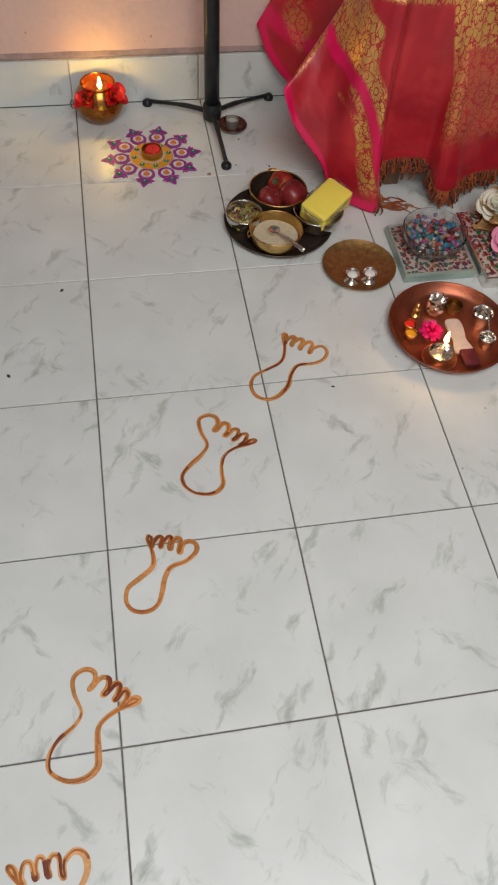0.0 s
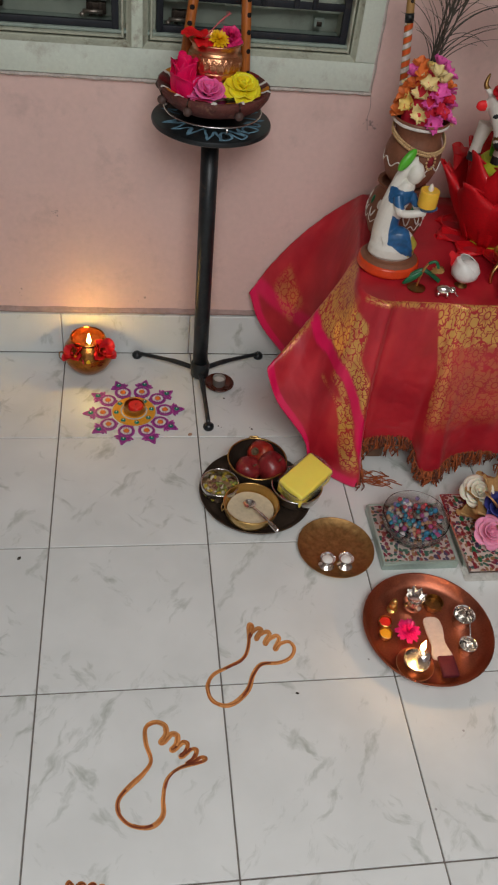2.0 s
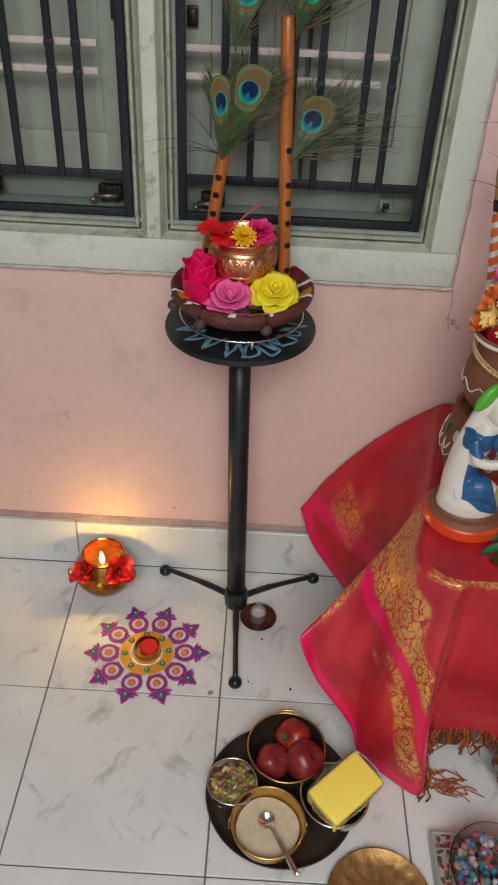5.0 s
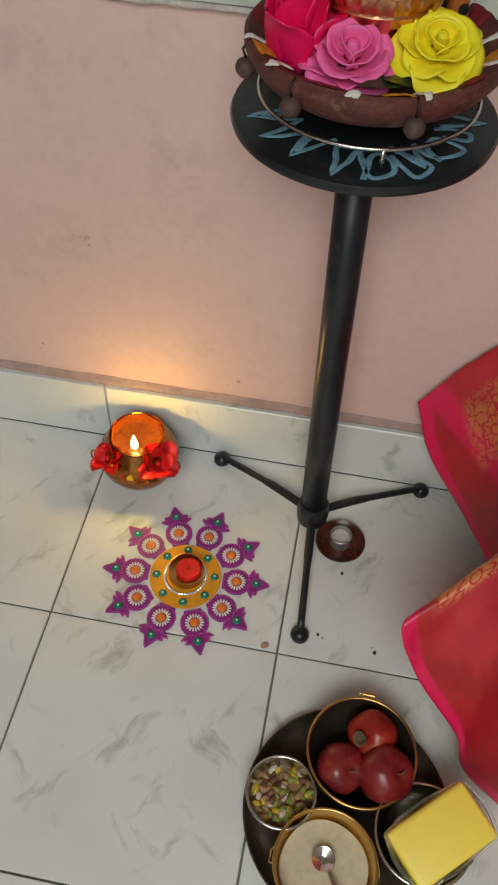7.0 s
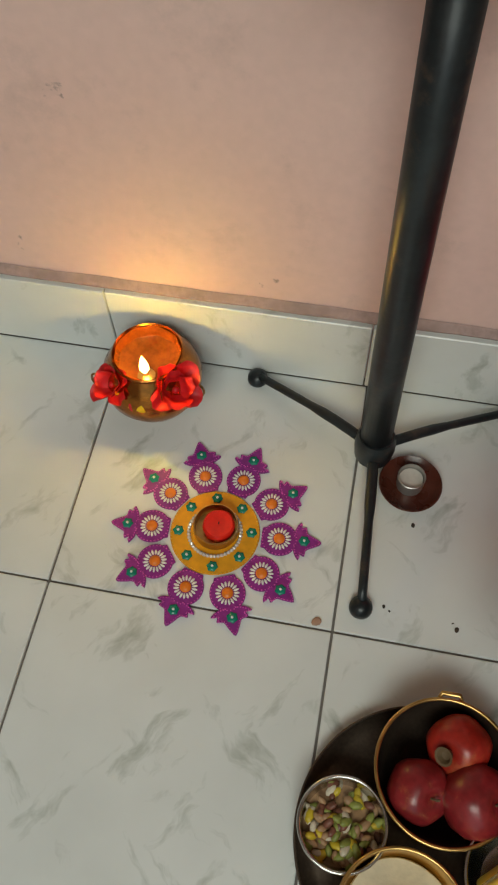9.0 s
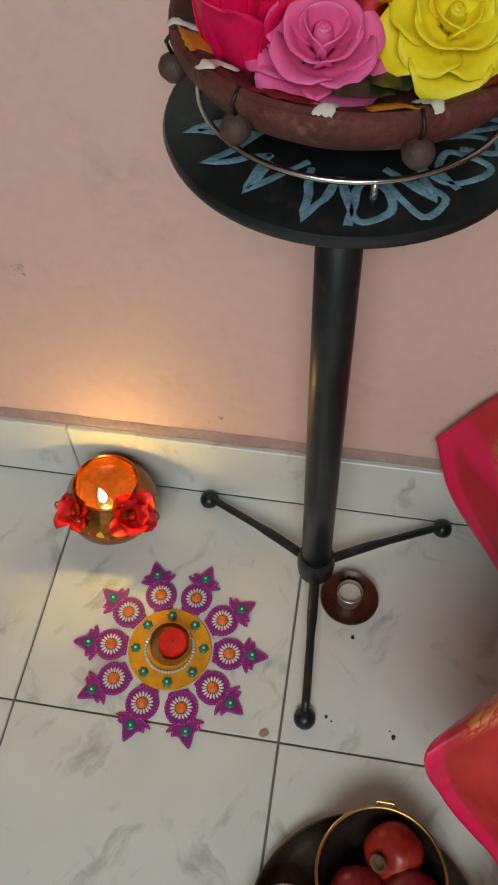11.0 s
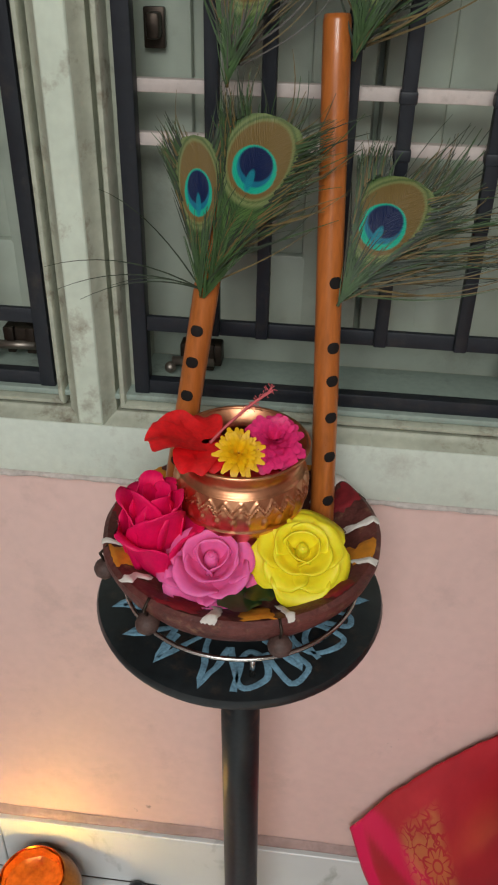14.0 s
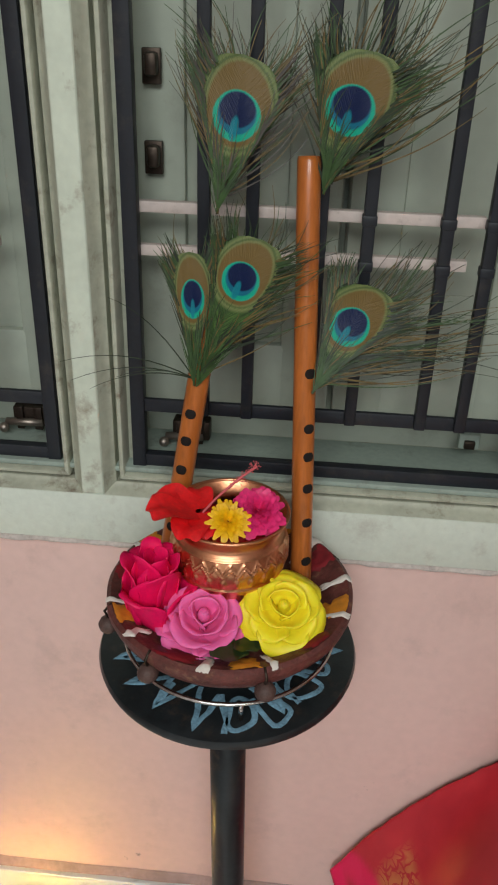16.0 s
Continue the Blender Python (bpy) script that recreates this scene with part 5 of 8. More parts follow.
def fall(i, v):
    a, b, c = edge[i], mids[i], hems[i]
    # rounded roll over the table's edge, then down through the middle to the hem
    out = Vector((b.x - a.x, b.y - a.y, 0))
    out = out.normalized() * min(0.012, out.length * 0.4) if out.length > 1e-5 else Vector((0, 0, 0))
    k = a + out * 0.9 + Vector((0, 0, -0.003))
    pts = [a, k, b, c]
    if v < 0.06:
        t = v / 0.06
        return a + (k - a) * t + Vector((0, 0, 0.0015 * math.sin(math.pi * t)))
    t = (v - 0.06) / 0.94
    q = (1 - t) ** 2 * k + 2 * t * (1 - t) * (2 * b - 0.5 * k - 0.5 * c) + t * t * c
    w = 0.0025 * t * noise.noise((arc[i] * 26, v * 7, 1)) + 0.0010 * noise.noise((arc[i] * 60, v * 24, 7))
    return q + Vector((w * 0.5, -w, 0))


def band(x, a, b, soft=0.012):
    def st(e0, e1, x):
        t = max(0.0, min(1.0, (x - e0) / (e1 - e0)))
        return t * t * (3 - 2 * t)
    return st(a - soft, a, x) * (1 - st(b, b + soft, x))


ARC_D = arc[10 * NS]


# second border: (column, share of the fall), from the notch between the flaps along the corner and down to the floor
BORDER = ((4.3, 0.53), (4.9, 0.48), (5.6, 0.44), (6.8, 0.405), (8.0, 0.41), (8.67, 0.43), (9.05, 0.47), (9.42, 0.52), (9.8, 0.63), (10.05, 0.76), (10.30, 0.90), (10.5, 1.02))


def on_cloth(q, v):
    i = min(NC - 1, int(round(q * NS)))
    return Vector((arc[i], v * (hems[i] - edge[i]).length))


BORDER_LINE = [on_cloth(q, v) for q, v in BORDER]


def bands(i, v):
    """Weights of gold flowers and of magenta border at a place of the cloth."""
    L = (hems[i] - edge[i]).length
    s, d, q = arc[i], v * L, i / NS                  # along the edge; down from the edge
    h, here = L - d, Vector((arc[i], v * L))
    near = 9.0
    for a, b in zip(BORDER_LINE, BORDER_LINE[1:]):
        t = max(0.0, min(1.0, (here - a).dot(b - a) / (b - a).length_squared))
        near = min(near, (here - a.lerp(b, t)).length)
    v_line = 0.0 if q < 4.3 else 2.0
    for (q0, v0), (q1, v1) in zip(BORDER, BORDER[1:]):
        if q0 <= q <= q1:
            v_line = v0 + (v1 - v0) * (q - q0) / (q1 - q0)
    mag = band(h, -1, 0.020, 0.004) if s < ARC_D else 0.0
    mag = max(mag, band(near, -1, 0.010, 0.005))
    mag = max(mag, 0.8 * band(v, 0.90 - 0.13 * q, 0.96 - 0.13 * q, 0.03) * band(q, -1, 2.6, 0.2))
    if q < 4.3:                                      # the flap beside the wall
        return 0.35 * band(v, 0.64, 0.76, 0.05) * band(q, 0.7, 1.5, 0.2), mag
    if v > v_line:                                   # the flap that falls from the corner
        gold = max(band(near, 0.020, 0.050, 0.006) * band(v, 0.58, 0.88, 0.05) * band(q, 7.2, 9.9, 0.3),
                   0.7 * band(near, 0.018, 0.030, 0.006) * band(v, 0.42, 0.64, 0.05) * band(q, 7.8, 9.6, 0.3),
                   0.6 * band(q, 4.5, 5.3, 0.15) * band(v, 0.52, 0.80, 0.06))
        return gold, mag
    gold = band(near, 0.018, 0.110, 0.008) * band(q, 4.6, 9.1, 0.25) * band(v, 0.03, 1, 0.03)
    gold = max(gold, band(near, 0.018, 0.048, 0.010) * band(q, 8.8, 9.9, 0.2) * band(v, 0.10, 0.58, 0.08))
    gold = max(gold, 0.85 * band(d, 0.002, 0.024, 0.008) * band(q, 8.6, 14.6, 0.3))
    start = 13.3 + 1.3 * min(1.0, v / 0.4)
    right = band(q, start, 99, 0.10)
    gold = max(gold, right * band(d, 0.004, 0.092, 0.008), right * 0.25 * band(d, 0.10, 0.25, 0.05), 0.55 * band(q, start, start + 0.9, 0.1) * band(v, 0.0, 0.62, 0.08))
    return gold, mag


bm = bmesh.new()
uvl, bl = bm.loops.layers.uv.new("UVMap"), bm.loops.layers.uv.new("bands")
NV = 80
grid = [[bm.verts.new(fall(i, j / NV)) for j in range(NV + 1)] for i in range(NC)]
info = [[(Vector((arc[i], (j / NV) * (hems[i] - edge[i]).length)), bands(i, j / NV)) for j in range(NV + 1)] for i in range(NC)]
for i in range(NC - 1):
    for j in range(NV):
        f = bm.faces.new((grid[i][j], grid[i][j + 1], grid[i + 1][j + 1], grid[i + 1][j]))
        for lp, (a, b) in zip(f.loops, ((i, j), (i, j + 1), (i + 1, j + 1), (i + 1, j))):
            lp[uvl].uv, lp[bl].uv = info[a][b][0], info[a][b][1]
# the top, from the edge back to the wall
NT = 10
back = [Vector((p.x if p.x > 0.36 else 0.36 + (p.x - 0.27) * 0.1, 0.300, TZ + 0.001)) for p in edge]
rows = [grid_i[0] for grid_i in grid]
prev = rows
for k in range(1, NT + 1):
    t = k / NT
    cur = [bm.verts.new(edge[i].lerp(back[i], t) + Vector((0, 0, 0.0012 * noise.noise((edge[i].x * 20, t * 5, 3)) * math.sin(math.pi * t)))) for i in range(NC)]
    for i in range(NC - 1):
        f = bm.faces.new((prev[i], prev[i + 1], cur[i + 1], cur[i]))
        for lp, (a, b) in zip(f.loops, ((i, k - 1), (i + 1, k - 1), (i + 1, k), (i, k))):
            q = edge[a].lerp(back[a], b / NT)
            lp[uvl].uv, lp[bl].uv = (q.x, q.y), (0.0, 0.0)
    prev = cur
bmesh.ops.remove_doubles(bm, verts=bm.verts, dist=0.0004)
cloth = thing("silk_tablecloth", pose(0, 0, 0), "red silk brocade cloth with gold flowers and magenta borders", "tablecloth")
cb = part("drape", bm, M["silk"], cloth, angle=80)
sm = cb.modifiers.new("thick", "SOLIDIFY")
sm.thickness, sm.offset = 0.0012, 0
# knotted fringe at the hem of the front
rnd = random.Random(21)
for cl in range(64):
    i = min(NC - 1, int(10.3 * NS + cl * (NC - 10.3 * NS) / 64 + rnd.uniform(-1, 1)))
    h0 = hems[i]
    for mname, cnt in ((M["thread"], 5), (M["thread_dark"], 3)):
        bm = bmesh.new()
        sway = Vector((rnd.uniform(-0.012, 0.012), rnd.uniform(-0.016, 0.006), 0))
        drop = rnd.uniform(0.022, 0.046)
        for k in range(cnt):
            top_p = h0 + Vector((rnd.uniform(-0.006, 0.006), rnd.uniform(-0.003, 0.004), 0.006))
            end = top_p + sway * rnd.uniform(0.5, 1.2) + Vector((rnd.uniform(-0.005, 0.005), rnd.uniform(-0.004, 0.004), -drop * rnd.uniform(0.8, 1.1)))
            end.z = max(0.003, end.z)
            mid = top_p.lerp(end, 0.5) + Vector((rnd.uniform(-0.006, 0.006), rnd.uniform(-0.008, 0.002), 0.002))
            knot = top_p.lerp(end, 0.75) + Vector((rnd.uniform(-0.007, 0.007), rnd.uniform(-0.006, 0.002), 0.004))
            add_tube(bm, spline([top_p, mid, knot, end], 4), rnd.uniform(0.0009, 0.0018), 5)
        part("tassel", bm, mname, cloth)
bm = bmesh.new()
for k in range(26):
    x, y = 0.335 + rnd.random() * 0.05, -0.150 + rnd.random() * 0.03
    add_tube(bm, spline([(x, y, 0.003), (x + rnd.uniform(-0.01, 0.03), y + rnd.uniform(-0.012, 0.012), 0.006), (x + rnd.uniform(0.0, 0.06), y + rnd.uniform(-0.02, 0.015), 0.002)], 4), 0.001, 4)
part("tassel", bm, M["thread"], cloth)


# ---- floor things round the rangoli ----
def flame_of(parent, c, h, name="flame"):
    prof = [(0, 0), (0.10 * h, 0.06 * h), (0.17 * h, 0.22 * h), (0.16 * h, 0.40 * h), (0.10 * h, 0.65 * h), (0.04 * h, 0.86 * h), (0, h)]
    return part(name, lathe(prof, 14, pose(*c)), M["flame"], parent, "burning yellow flame")


oil = thing("oil_lamp", pose(-0.243, 0.243, 0), "round brass oil lamp burning, dressed with red flowers", "oil lamp")
part("bowl", lathe([(0, 0.0), (0.030, 0.0), (0.034, 0.004), (0.046, 0.016), (0.0555, 0.034), (0.0570, 0.048), (0.053, 0.064), (0.044, 0.077), (0.0385, 0.084), (0.0400, 0.089), (0.0385, 0.0905),
                    (0.036, 0.086), (0.040, 0.076), (0.049, 0.062), (0.052, 0.048), (0.048, 0.032), (0.036, 0.020), (0, 0.018)], 48), M["lamp_brass"], oil)
part("inner_glaze", lathe([(0, 0.060), (0.030, 0.061), (0.043, 0.066), (0.0425, 0.072), (0.0365, 0.0845), (0.0362, 0.0885), (0.0355, 0.0865), (0.034, 0.074), (0.022, 0.066), (0, 0.065)], 48, None,
                          lambda a, r, z: (r * (1 + 0.02 * math.sin(9 * a)), z)), M["amber"], oil)
part("rim_handle", tube([(0.058 + 0.006 * math.cos(a), -0.016, 0.052 + 0.011 * math.sin(a)) for a in [2 * math.pi * k / 16 for k in range(17)]], 0.0014, 6, False), M["brass_dark"], oil)
part("rim_handle", tube([(-0.060 + 0.005 * math.cos(a), -0.02, 0.050 + 0.011 * math.sin(a)) for a in [2 * math.pi * k / 16 for k in range(17)]], 0.0014, 6, False), M["brass_dark"], oil)
part("wick_float", lathe([(0, 0.0), (0.008, 0.001), (0.010, 0.004), (0.003, 0.006), (0, 0.013)], 14, pose(0.004, -0.024, 0.076)), M["brass"], oil)
flame_of(oil, (0.004, -0.025, 0.088), 0.030)


def crumpled_flower(m, size, seed):
    """A limp red flower: broad crumpled petals that stand up round a short heart."""
    rnd = random.Random(seed)
    ob = thing("red_flower", m, "limp red flower with crumpled petals on the oil lamp's shoulder", "flower", "flowers on the oil lamp")
    for k in range(8):
        outer = k > 3
        bm = petal_bm(size * rnd.uniform(0.9, 1.25), size * (rnd.uniform(0.9, 1.15) if outer else rnd.uniform(0.8, 1.0)), 0.22, 0.25, 9, 9, frill=0.10 * size * rnd.uniform(-1, 1), tip=0.2)
        for v in bm.verts:
            v.co += Vector((0, 0.10 * size * noise.noise(v.co * (60 if outer else 90) + Vector((k, seed, 0))), 0.06 * size * noise.noise(v.co * 120 + Vector((seed, k, 3)))))
        part("petal", bm, M["red_petal"], ob, m=pose(0, 0, 0, 0, 0, 90 * k + 45 * outer + rnd.uniform(-20, 20)) @ pose(0, 0.10 * size, 0, -(52 if outer else 20) + rnd.uniform(-12, 12), 0, 0))
    part("flower_core", ball((0, 0, 0.1 * size), 0.16 * size, 10, 8), M["red_petal"], ob)
    return ob


crumpled_flower(pose(-0.243 - 0.033, 0.243 - 0.034, 0.066, 34, -14, -30), 0.024, 31)
crumpled_flower(pose(-0.243 + 0.036, 0.243 - 0.030, 0.068, 34, 14, 30), 0.028, 32)
for a0, a1, z0, z1, mm in ((-128, -102, 0.0660, 0.0570, "marigold"), (-104, -90, 0.0600, 0.0540, "red_petal"), (-94, -66, 0.0560, 0.0650, "marigold")):
    def strip(u, v):
        a = radians(a0 + (a1 - a0) * u)
        z = z0 + (z1 - z0) * u + (v - 0.5) * 0.0085 * (0.35 + math.sin(math.pi * u)) + 0.0012 * noise.noise((u * 7, v * 3, a0))
        r = 0.0578 - 0.36 * max(0.0, z - 0.047) + 0.0012 * math.sin(7 * u)
        return (r * math.cos(a), r * math.sin(a), z)
    sp = part("yellow_petal", sheet(14, 4, strip), M[mm], oil)
    sol = sp.modifiers.new("thick", "SOLIDIFY")
    sol.thickness = 0.0008

# rangoli of separate cut-out motifs
RC = Vector((-0.139, 0.084, 0.0))
centre = thing("rangoli_centre", Matrix.Translation(RC), "saffron yellow rangoli disc with green beads and a crystal ring", "rangoli", "rangoli pieces")
part("disc", lathe([(0, 0.0004), (0.0478, 0.0004), (0.0485, 0.0012), (0.0478, 0.0024), (0, 0.0024)], 64), M["saffron"], centre)
dot_g = mesh_of("bead", ball((0, 0, 0), 0.00085, 6, 4), M["gold_dot"])
for k in range(72):
    o = new("edge_bead", dot_g)
    o.parent = centre
    a = 2 * math.pi * k / 72
    o.matrix_basis = pose(0.0472 * math.cos(a), 0.0472 * math.sin(a), 0.0026)
gem_bm = lathe([(0, 0.0), (0.0052, 0.0), (0.0058, 0.0008), (0.005, 0.0018), (0.003, 0.0024), (0, 0.0026)], 12, None, lambda a, r, z: (r * (1 + 0.10 * math.cos(6 * a)), z))
gem_me = mesh_of("green_bead", gem_bm, M["green_bead"])
stud_me = mesh_of("stud", ball((0, 0, 0), 0.0016, 8, 5), M["pearl"])
for k in range(8):
    a = radians(8 + 45 * k)
    g = new("green_bead", gem_me)
    g.parent, g.matrix_basis = centre, pose(0.0395 * math.cos(a), 0.0395 * math.sin(a), 0.0026)
    s = new("stud", stud_me)
    s.parent, s.matrix_basis = g, pose(0, 0, 0.0026)
cr_me = mesh_of("crystal", lathe([(0, 0.0032), (0.0018, 0.0020), (0.0024, 0.0004), (0, 0.0)], 6), M["crystal"], smooth=False)
for k in range(46):
    a = 2 * math.pi * k / 46
    c = new("crystal", cr_me)
    c.parent, c.matrix_basis = centre, pose(0.0282 * math.cos(a), 0.0282 * math.sin(a), 0.0026, 0, 0, 50 * k)
cup = thing("tea_light", Matrix.Translation(RC + Vector((0.001, 0.003, 0.0027))), "red wax tea light in a gold cup on the rangoli", "candle")
part("cup", lathe([(0, 0.0), (0.0235, 0.0), (0.0245, 0.002), (0.0235, 0.015), (0.0225, 0.0152), (0.0222, 0.003), (0, 0.002)], 40), M["brass"], cup)
wax = part("wax", lathe([(0, 0.002), (0.0165, 0.002), (0.0172, 0.012), (0.0150, 0.0150), (0.006, 0.0140), (0, 0.0138)], 32, pose(0.003, 0.001, 0), lambda a, r, z: (r * (1 + 0.02 * math.sin(5 * a + z * 200)), z)), M["red_wax"], cup)
part("wick", tube([(0.003, 0.001, 0.013), (0.0035, 0.001, 0.018)], 0.0007, 6), M["wick"], wax)


def motif(m):
    """One purple cut-out: a round body with a beaded daisy, and a pointed trefoil tip with a green bead."""
    ob = thing("rangoli_motif", m, "purple cut-out rangoli motif with white beaded daisy and green bead", "rangoli", "rangoli pieces")
    round_ = [(0.0695 + 0.0195 * math.cos(t) * (1 - 0.04 * math.cos(2 * t)), 0.0188 * math.sin(t)) for t in [2 * math.pi * k / 28 for k in range(28)]]
    foot_ = [(0.0505, -0.011), (0.0555, -0.0125), (0.058, 0), (0.0555, 0.0125), (0.0505, 0.011)]
    body = bmesh.new()
    add_prism(body, round_, 0.0005, 0.0024)
    add_prism(body, foot_, 0.0005, 0.0022)
    b = part("body", body, M["purple"], ob, smooth=False)
    tip = spline([(0.0845, -0.006), (0.0865, -0.0145), (0.0915, -0.0215), (0.0925, -0.0150), (0.0975, -0.0165), (0.0990, -0.0095), (0.1065, -0.0055), (0.1145, 0.0), (0.1065, 0.0055), (0.0990, 0.0095),
                  (0.0975, 0.0165), (0.0925, 0.0150), (0.0915, 0.0215), (0.0865, 0.0145), (0.0845, 0.006)], 3, False)
    tb = bmesh.new()
    add_prism(tb, [(p.x, p.y) for p in tip], 0.0006, 0.0028)
    t_ = part("tip", tb, M["purple"], ob, smooth=False)
    db = bmesh.new()
    for k in range(30):
        a = 2 * math.pi * k / 30
        add_ball(db, (0.0695 + 0.0183 * math.cos(a), 0.0176 * math.sin(a), 0.0025), 0.0009, 5, 4)
    for k in range(0, len(tip), 1):
        p = tip[k]
        q = Vector((0.097, 0, 0)) + (Vector((p.x, p.y, 0)) - Vector((0.097, 0, 0))) * 0.90
        add_ball(db, (q.x, q.y, 0.0029), 0.00085, 5, 4)
    tagged(part("glitter_dots", db, M["pink_dot"], ob), kind="stuff")
    for k in range(18):
        a = 2 * math.pi * k / 18
        pb = ball((0, 0, 0), 0.0033, 8, 5, (1, 0.42, 0.4))
        part("daisy_petal", pb, M["pearl"], b, m=pose(0.0695 + 0.0098 * math.cos(a), 0.0098 * math.sin(a), 0.0030, 0, 0, math.degrees(a)))
    part("orange_bead", lathe([(0, 0.0), (0.0058, 0.0), (0.0062, 0.0012), (0.005, 0.0032), (0.0025, 0.0042), (0, 0.0044)], 16, pose(0.0695, 0, 0.0022)), M["orange_bead"], b)
    g = new("green_bead", gem_me)
    g.parent, g.matrix_basis = t_, pose(0.0962, 0, 0.0028)
    s = new("stud", stud_me)
    s.parent, s.matrix_basis = g, pose(0, 0, 0.0026)
    return ob


first = motif(Matrix.Translation(RC) @ pose(0, 0, 0, 0, 0, 3.5))
rnd = random.Random(9)
for k in range(1, 10):
    copy_thing(first, Matrix.Translation(RC) @ pose(rnd.uniform(-0.0015, 0.0015), rnd.uniform(-0.0015, 0.0015), 0, 0, 0, 3.5 + 36 * k + rnd.uniform(-1.5, 1.5)))

sauc = thing("clay_saucer", pose(0.0605, 0.174, 0), "brown glazed clay saucer on the floor beside the stand", "saucer")
part("saucer", lathe([(0, 0.0), (0.022, 0.0), (0.030, 0.006), (0.0345, 0.012), (0.0335, 0.0135), (0.028, 0.009), (0.021, 0.0055), (0, 0.005)], 40), M["clay_brown"], sauc)
tl = thing("burnt_tea_light", pose(0.060, 0.176, 0.0055), "burnt-out white tea light in the clay saucer", "candle")
part("cup", lathe([(0, 0), (0.0145, 0), (0.0152, 0.019), (0.0144, 0.0195), (0.0138, 0.008), (0, 0.008)], 32), M["grey_tin"], tl)
part("wax", lathe([(0, 0.007), (0.0136, 0.008), (0.0132, 0.0125), (0.006, 0.0118), (0, 0.0115)], 28), M["white_wax"], tl)
part("wick", tube([(0.001, 0, 0.007), (0.0015, 0, 0.010)], 0.0009, 6), M["wick"], tl)

# ---- tray of offerings ----
TC = Vector((0.1065, -0.1745, 0.0))
tray = thing("round_tray", Matrix.Translation(TC), "dark bronze round tray on the floor holding bowls of food", "tray")
part("plate", lathe([(0, 0.0), (0.100, 0.0), (0.1105, 0.004), (0.1160, 0.012), (0.1170, 0.0135), (0.1150, 0.0135), (0.1085, 0.0065), (0.099, 0.003), (0, 0.003)], 80), M["tray"], tray)
part("rim", tube([(0.1162 * math.cos(a), 0.1162 * math.sin(a), 0.0135) for a in [2 * math.pi * k / 90 for k in range(91)]], 0.0013, 8, False), M["tray"], tray, "rolled bronze rim")
tray.matrix_basis = tray.matrix_basis @ Matrix.Diagonal((0.99, 0.99, 1, 1))


def bowl(c, r, h, material, label, lip=None, wall=0.0016, foot=0.62, name="bowl"):
    ob = thing(name, Matrix.Translation(c), label, "bowl", "bowls on the tray")
    part("body", lathe([(0, 0.0), (r * foot, 0.0), (r * 0.86, h * 0.28), (r * 0.97, h * 0.65), (r, h), (r - wall, h), (r * 0.95 - wall, h * 0.64), (r * 0.83 - wall, h * 0.30), (r * foot - wall, 0.003), (0, 0.003)], 56), material, ob)
    part("rim", tube([((r - wall / 2) * math.cos(a), (r - wall / 2) * math.sin(a), h) for a in [2 * math.pi * k / 64 for k in range(65)]], 0.0018, 8, False), lip or material, ob)
    return ob


B0 = 0.0032
ba = bowl((0.113, -0.118, B0), 0.0615, 0.046, M["tray"], "dark bronze bowl with a brass rim, holding fruit", M["brass"])
part("handle", tube([(-0.010, 0.0615, 0.044), (-0.008, 0.066, 0.046), (0.008, 0.066, 0.046), (0.010, 0.0615, 0.044)], 0.0022, 8), M["brass"], ba)
bn = bowl((0.031, -0.175, B0), 0.0385, 0.036, M["steel"], "small steel bowl of mixed nuts and raisins")
bc = bowl((0.087, -0.238, B0), 0.0545, 0.042, M["brass"], "brass bowl of thick white cream")
for sx in (-1, 1):
    part("handle", tube([(sx * 0.0545, -0.008, 0.036), (sx * 0.0575, -0.006, 0.028), (sx * 0.0575, 0.006, 0.028), (sx * 0.0545, 0.008, 0.036)], 0.0013, 6), M["brass"], bc)
bb = bowl((0.186, -0.190, B0), 0.0520, 0.042, M["steel"], "steel bowl holding a tub of butter")


def fruit(c, r, material, label, crown, tilt, seed, name):
    ob = thing(name, Matrix.Translation(c) @ pose(0, 0, 0, *tilt), label, "fruit", "fruit in the bronze bowl")
    prof = [(0, -0.86 * r), (0.25 * r, -0.93 * r), (0.55 * r, -0.82 * r), (0.88 * r, -0.42 * r), (1.0 * r, 0.05 * r), (0.93 * r, 0.45 * r), (0.70 * r, 0.76 * r), (0.40 * r, 0.88 * r), (0.15 * r, 0.80 * r), (0, 0.70 * r)]
    part("flesh", lathe(prof, 36, None, lambda a, q, z: (q * (1 + 0.03 * math.sin(5 * a + seed)), z)), material, ob, angle=90)
    if crown:
        part("crown", lathe([(0.004, 0.76 * r), (0.006, 0.92 * r), (0.0085, 1.12 * r), (0.0065, 1.1 * r), (0.004, 0.95 * r), (0, 0.9 * r)], 12, None, lambda a, q, z: (q, z + 0.003 * math.sin(6 * a) * (z > 0.9 * r))), M["stem"], ob)
    else:
        part("stem", tube(spline([(0, 0, 0.70 * r), (0.001, 0.001, 0.92 * r), (0.003, 0.002, 1.02 * r)], 4), 0.0011, 6), M["stem"], ob)


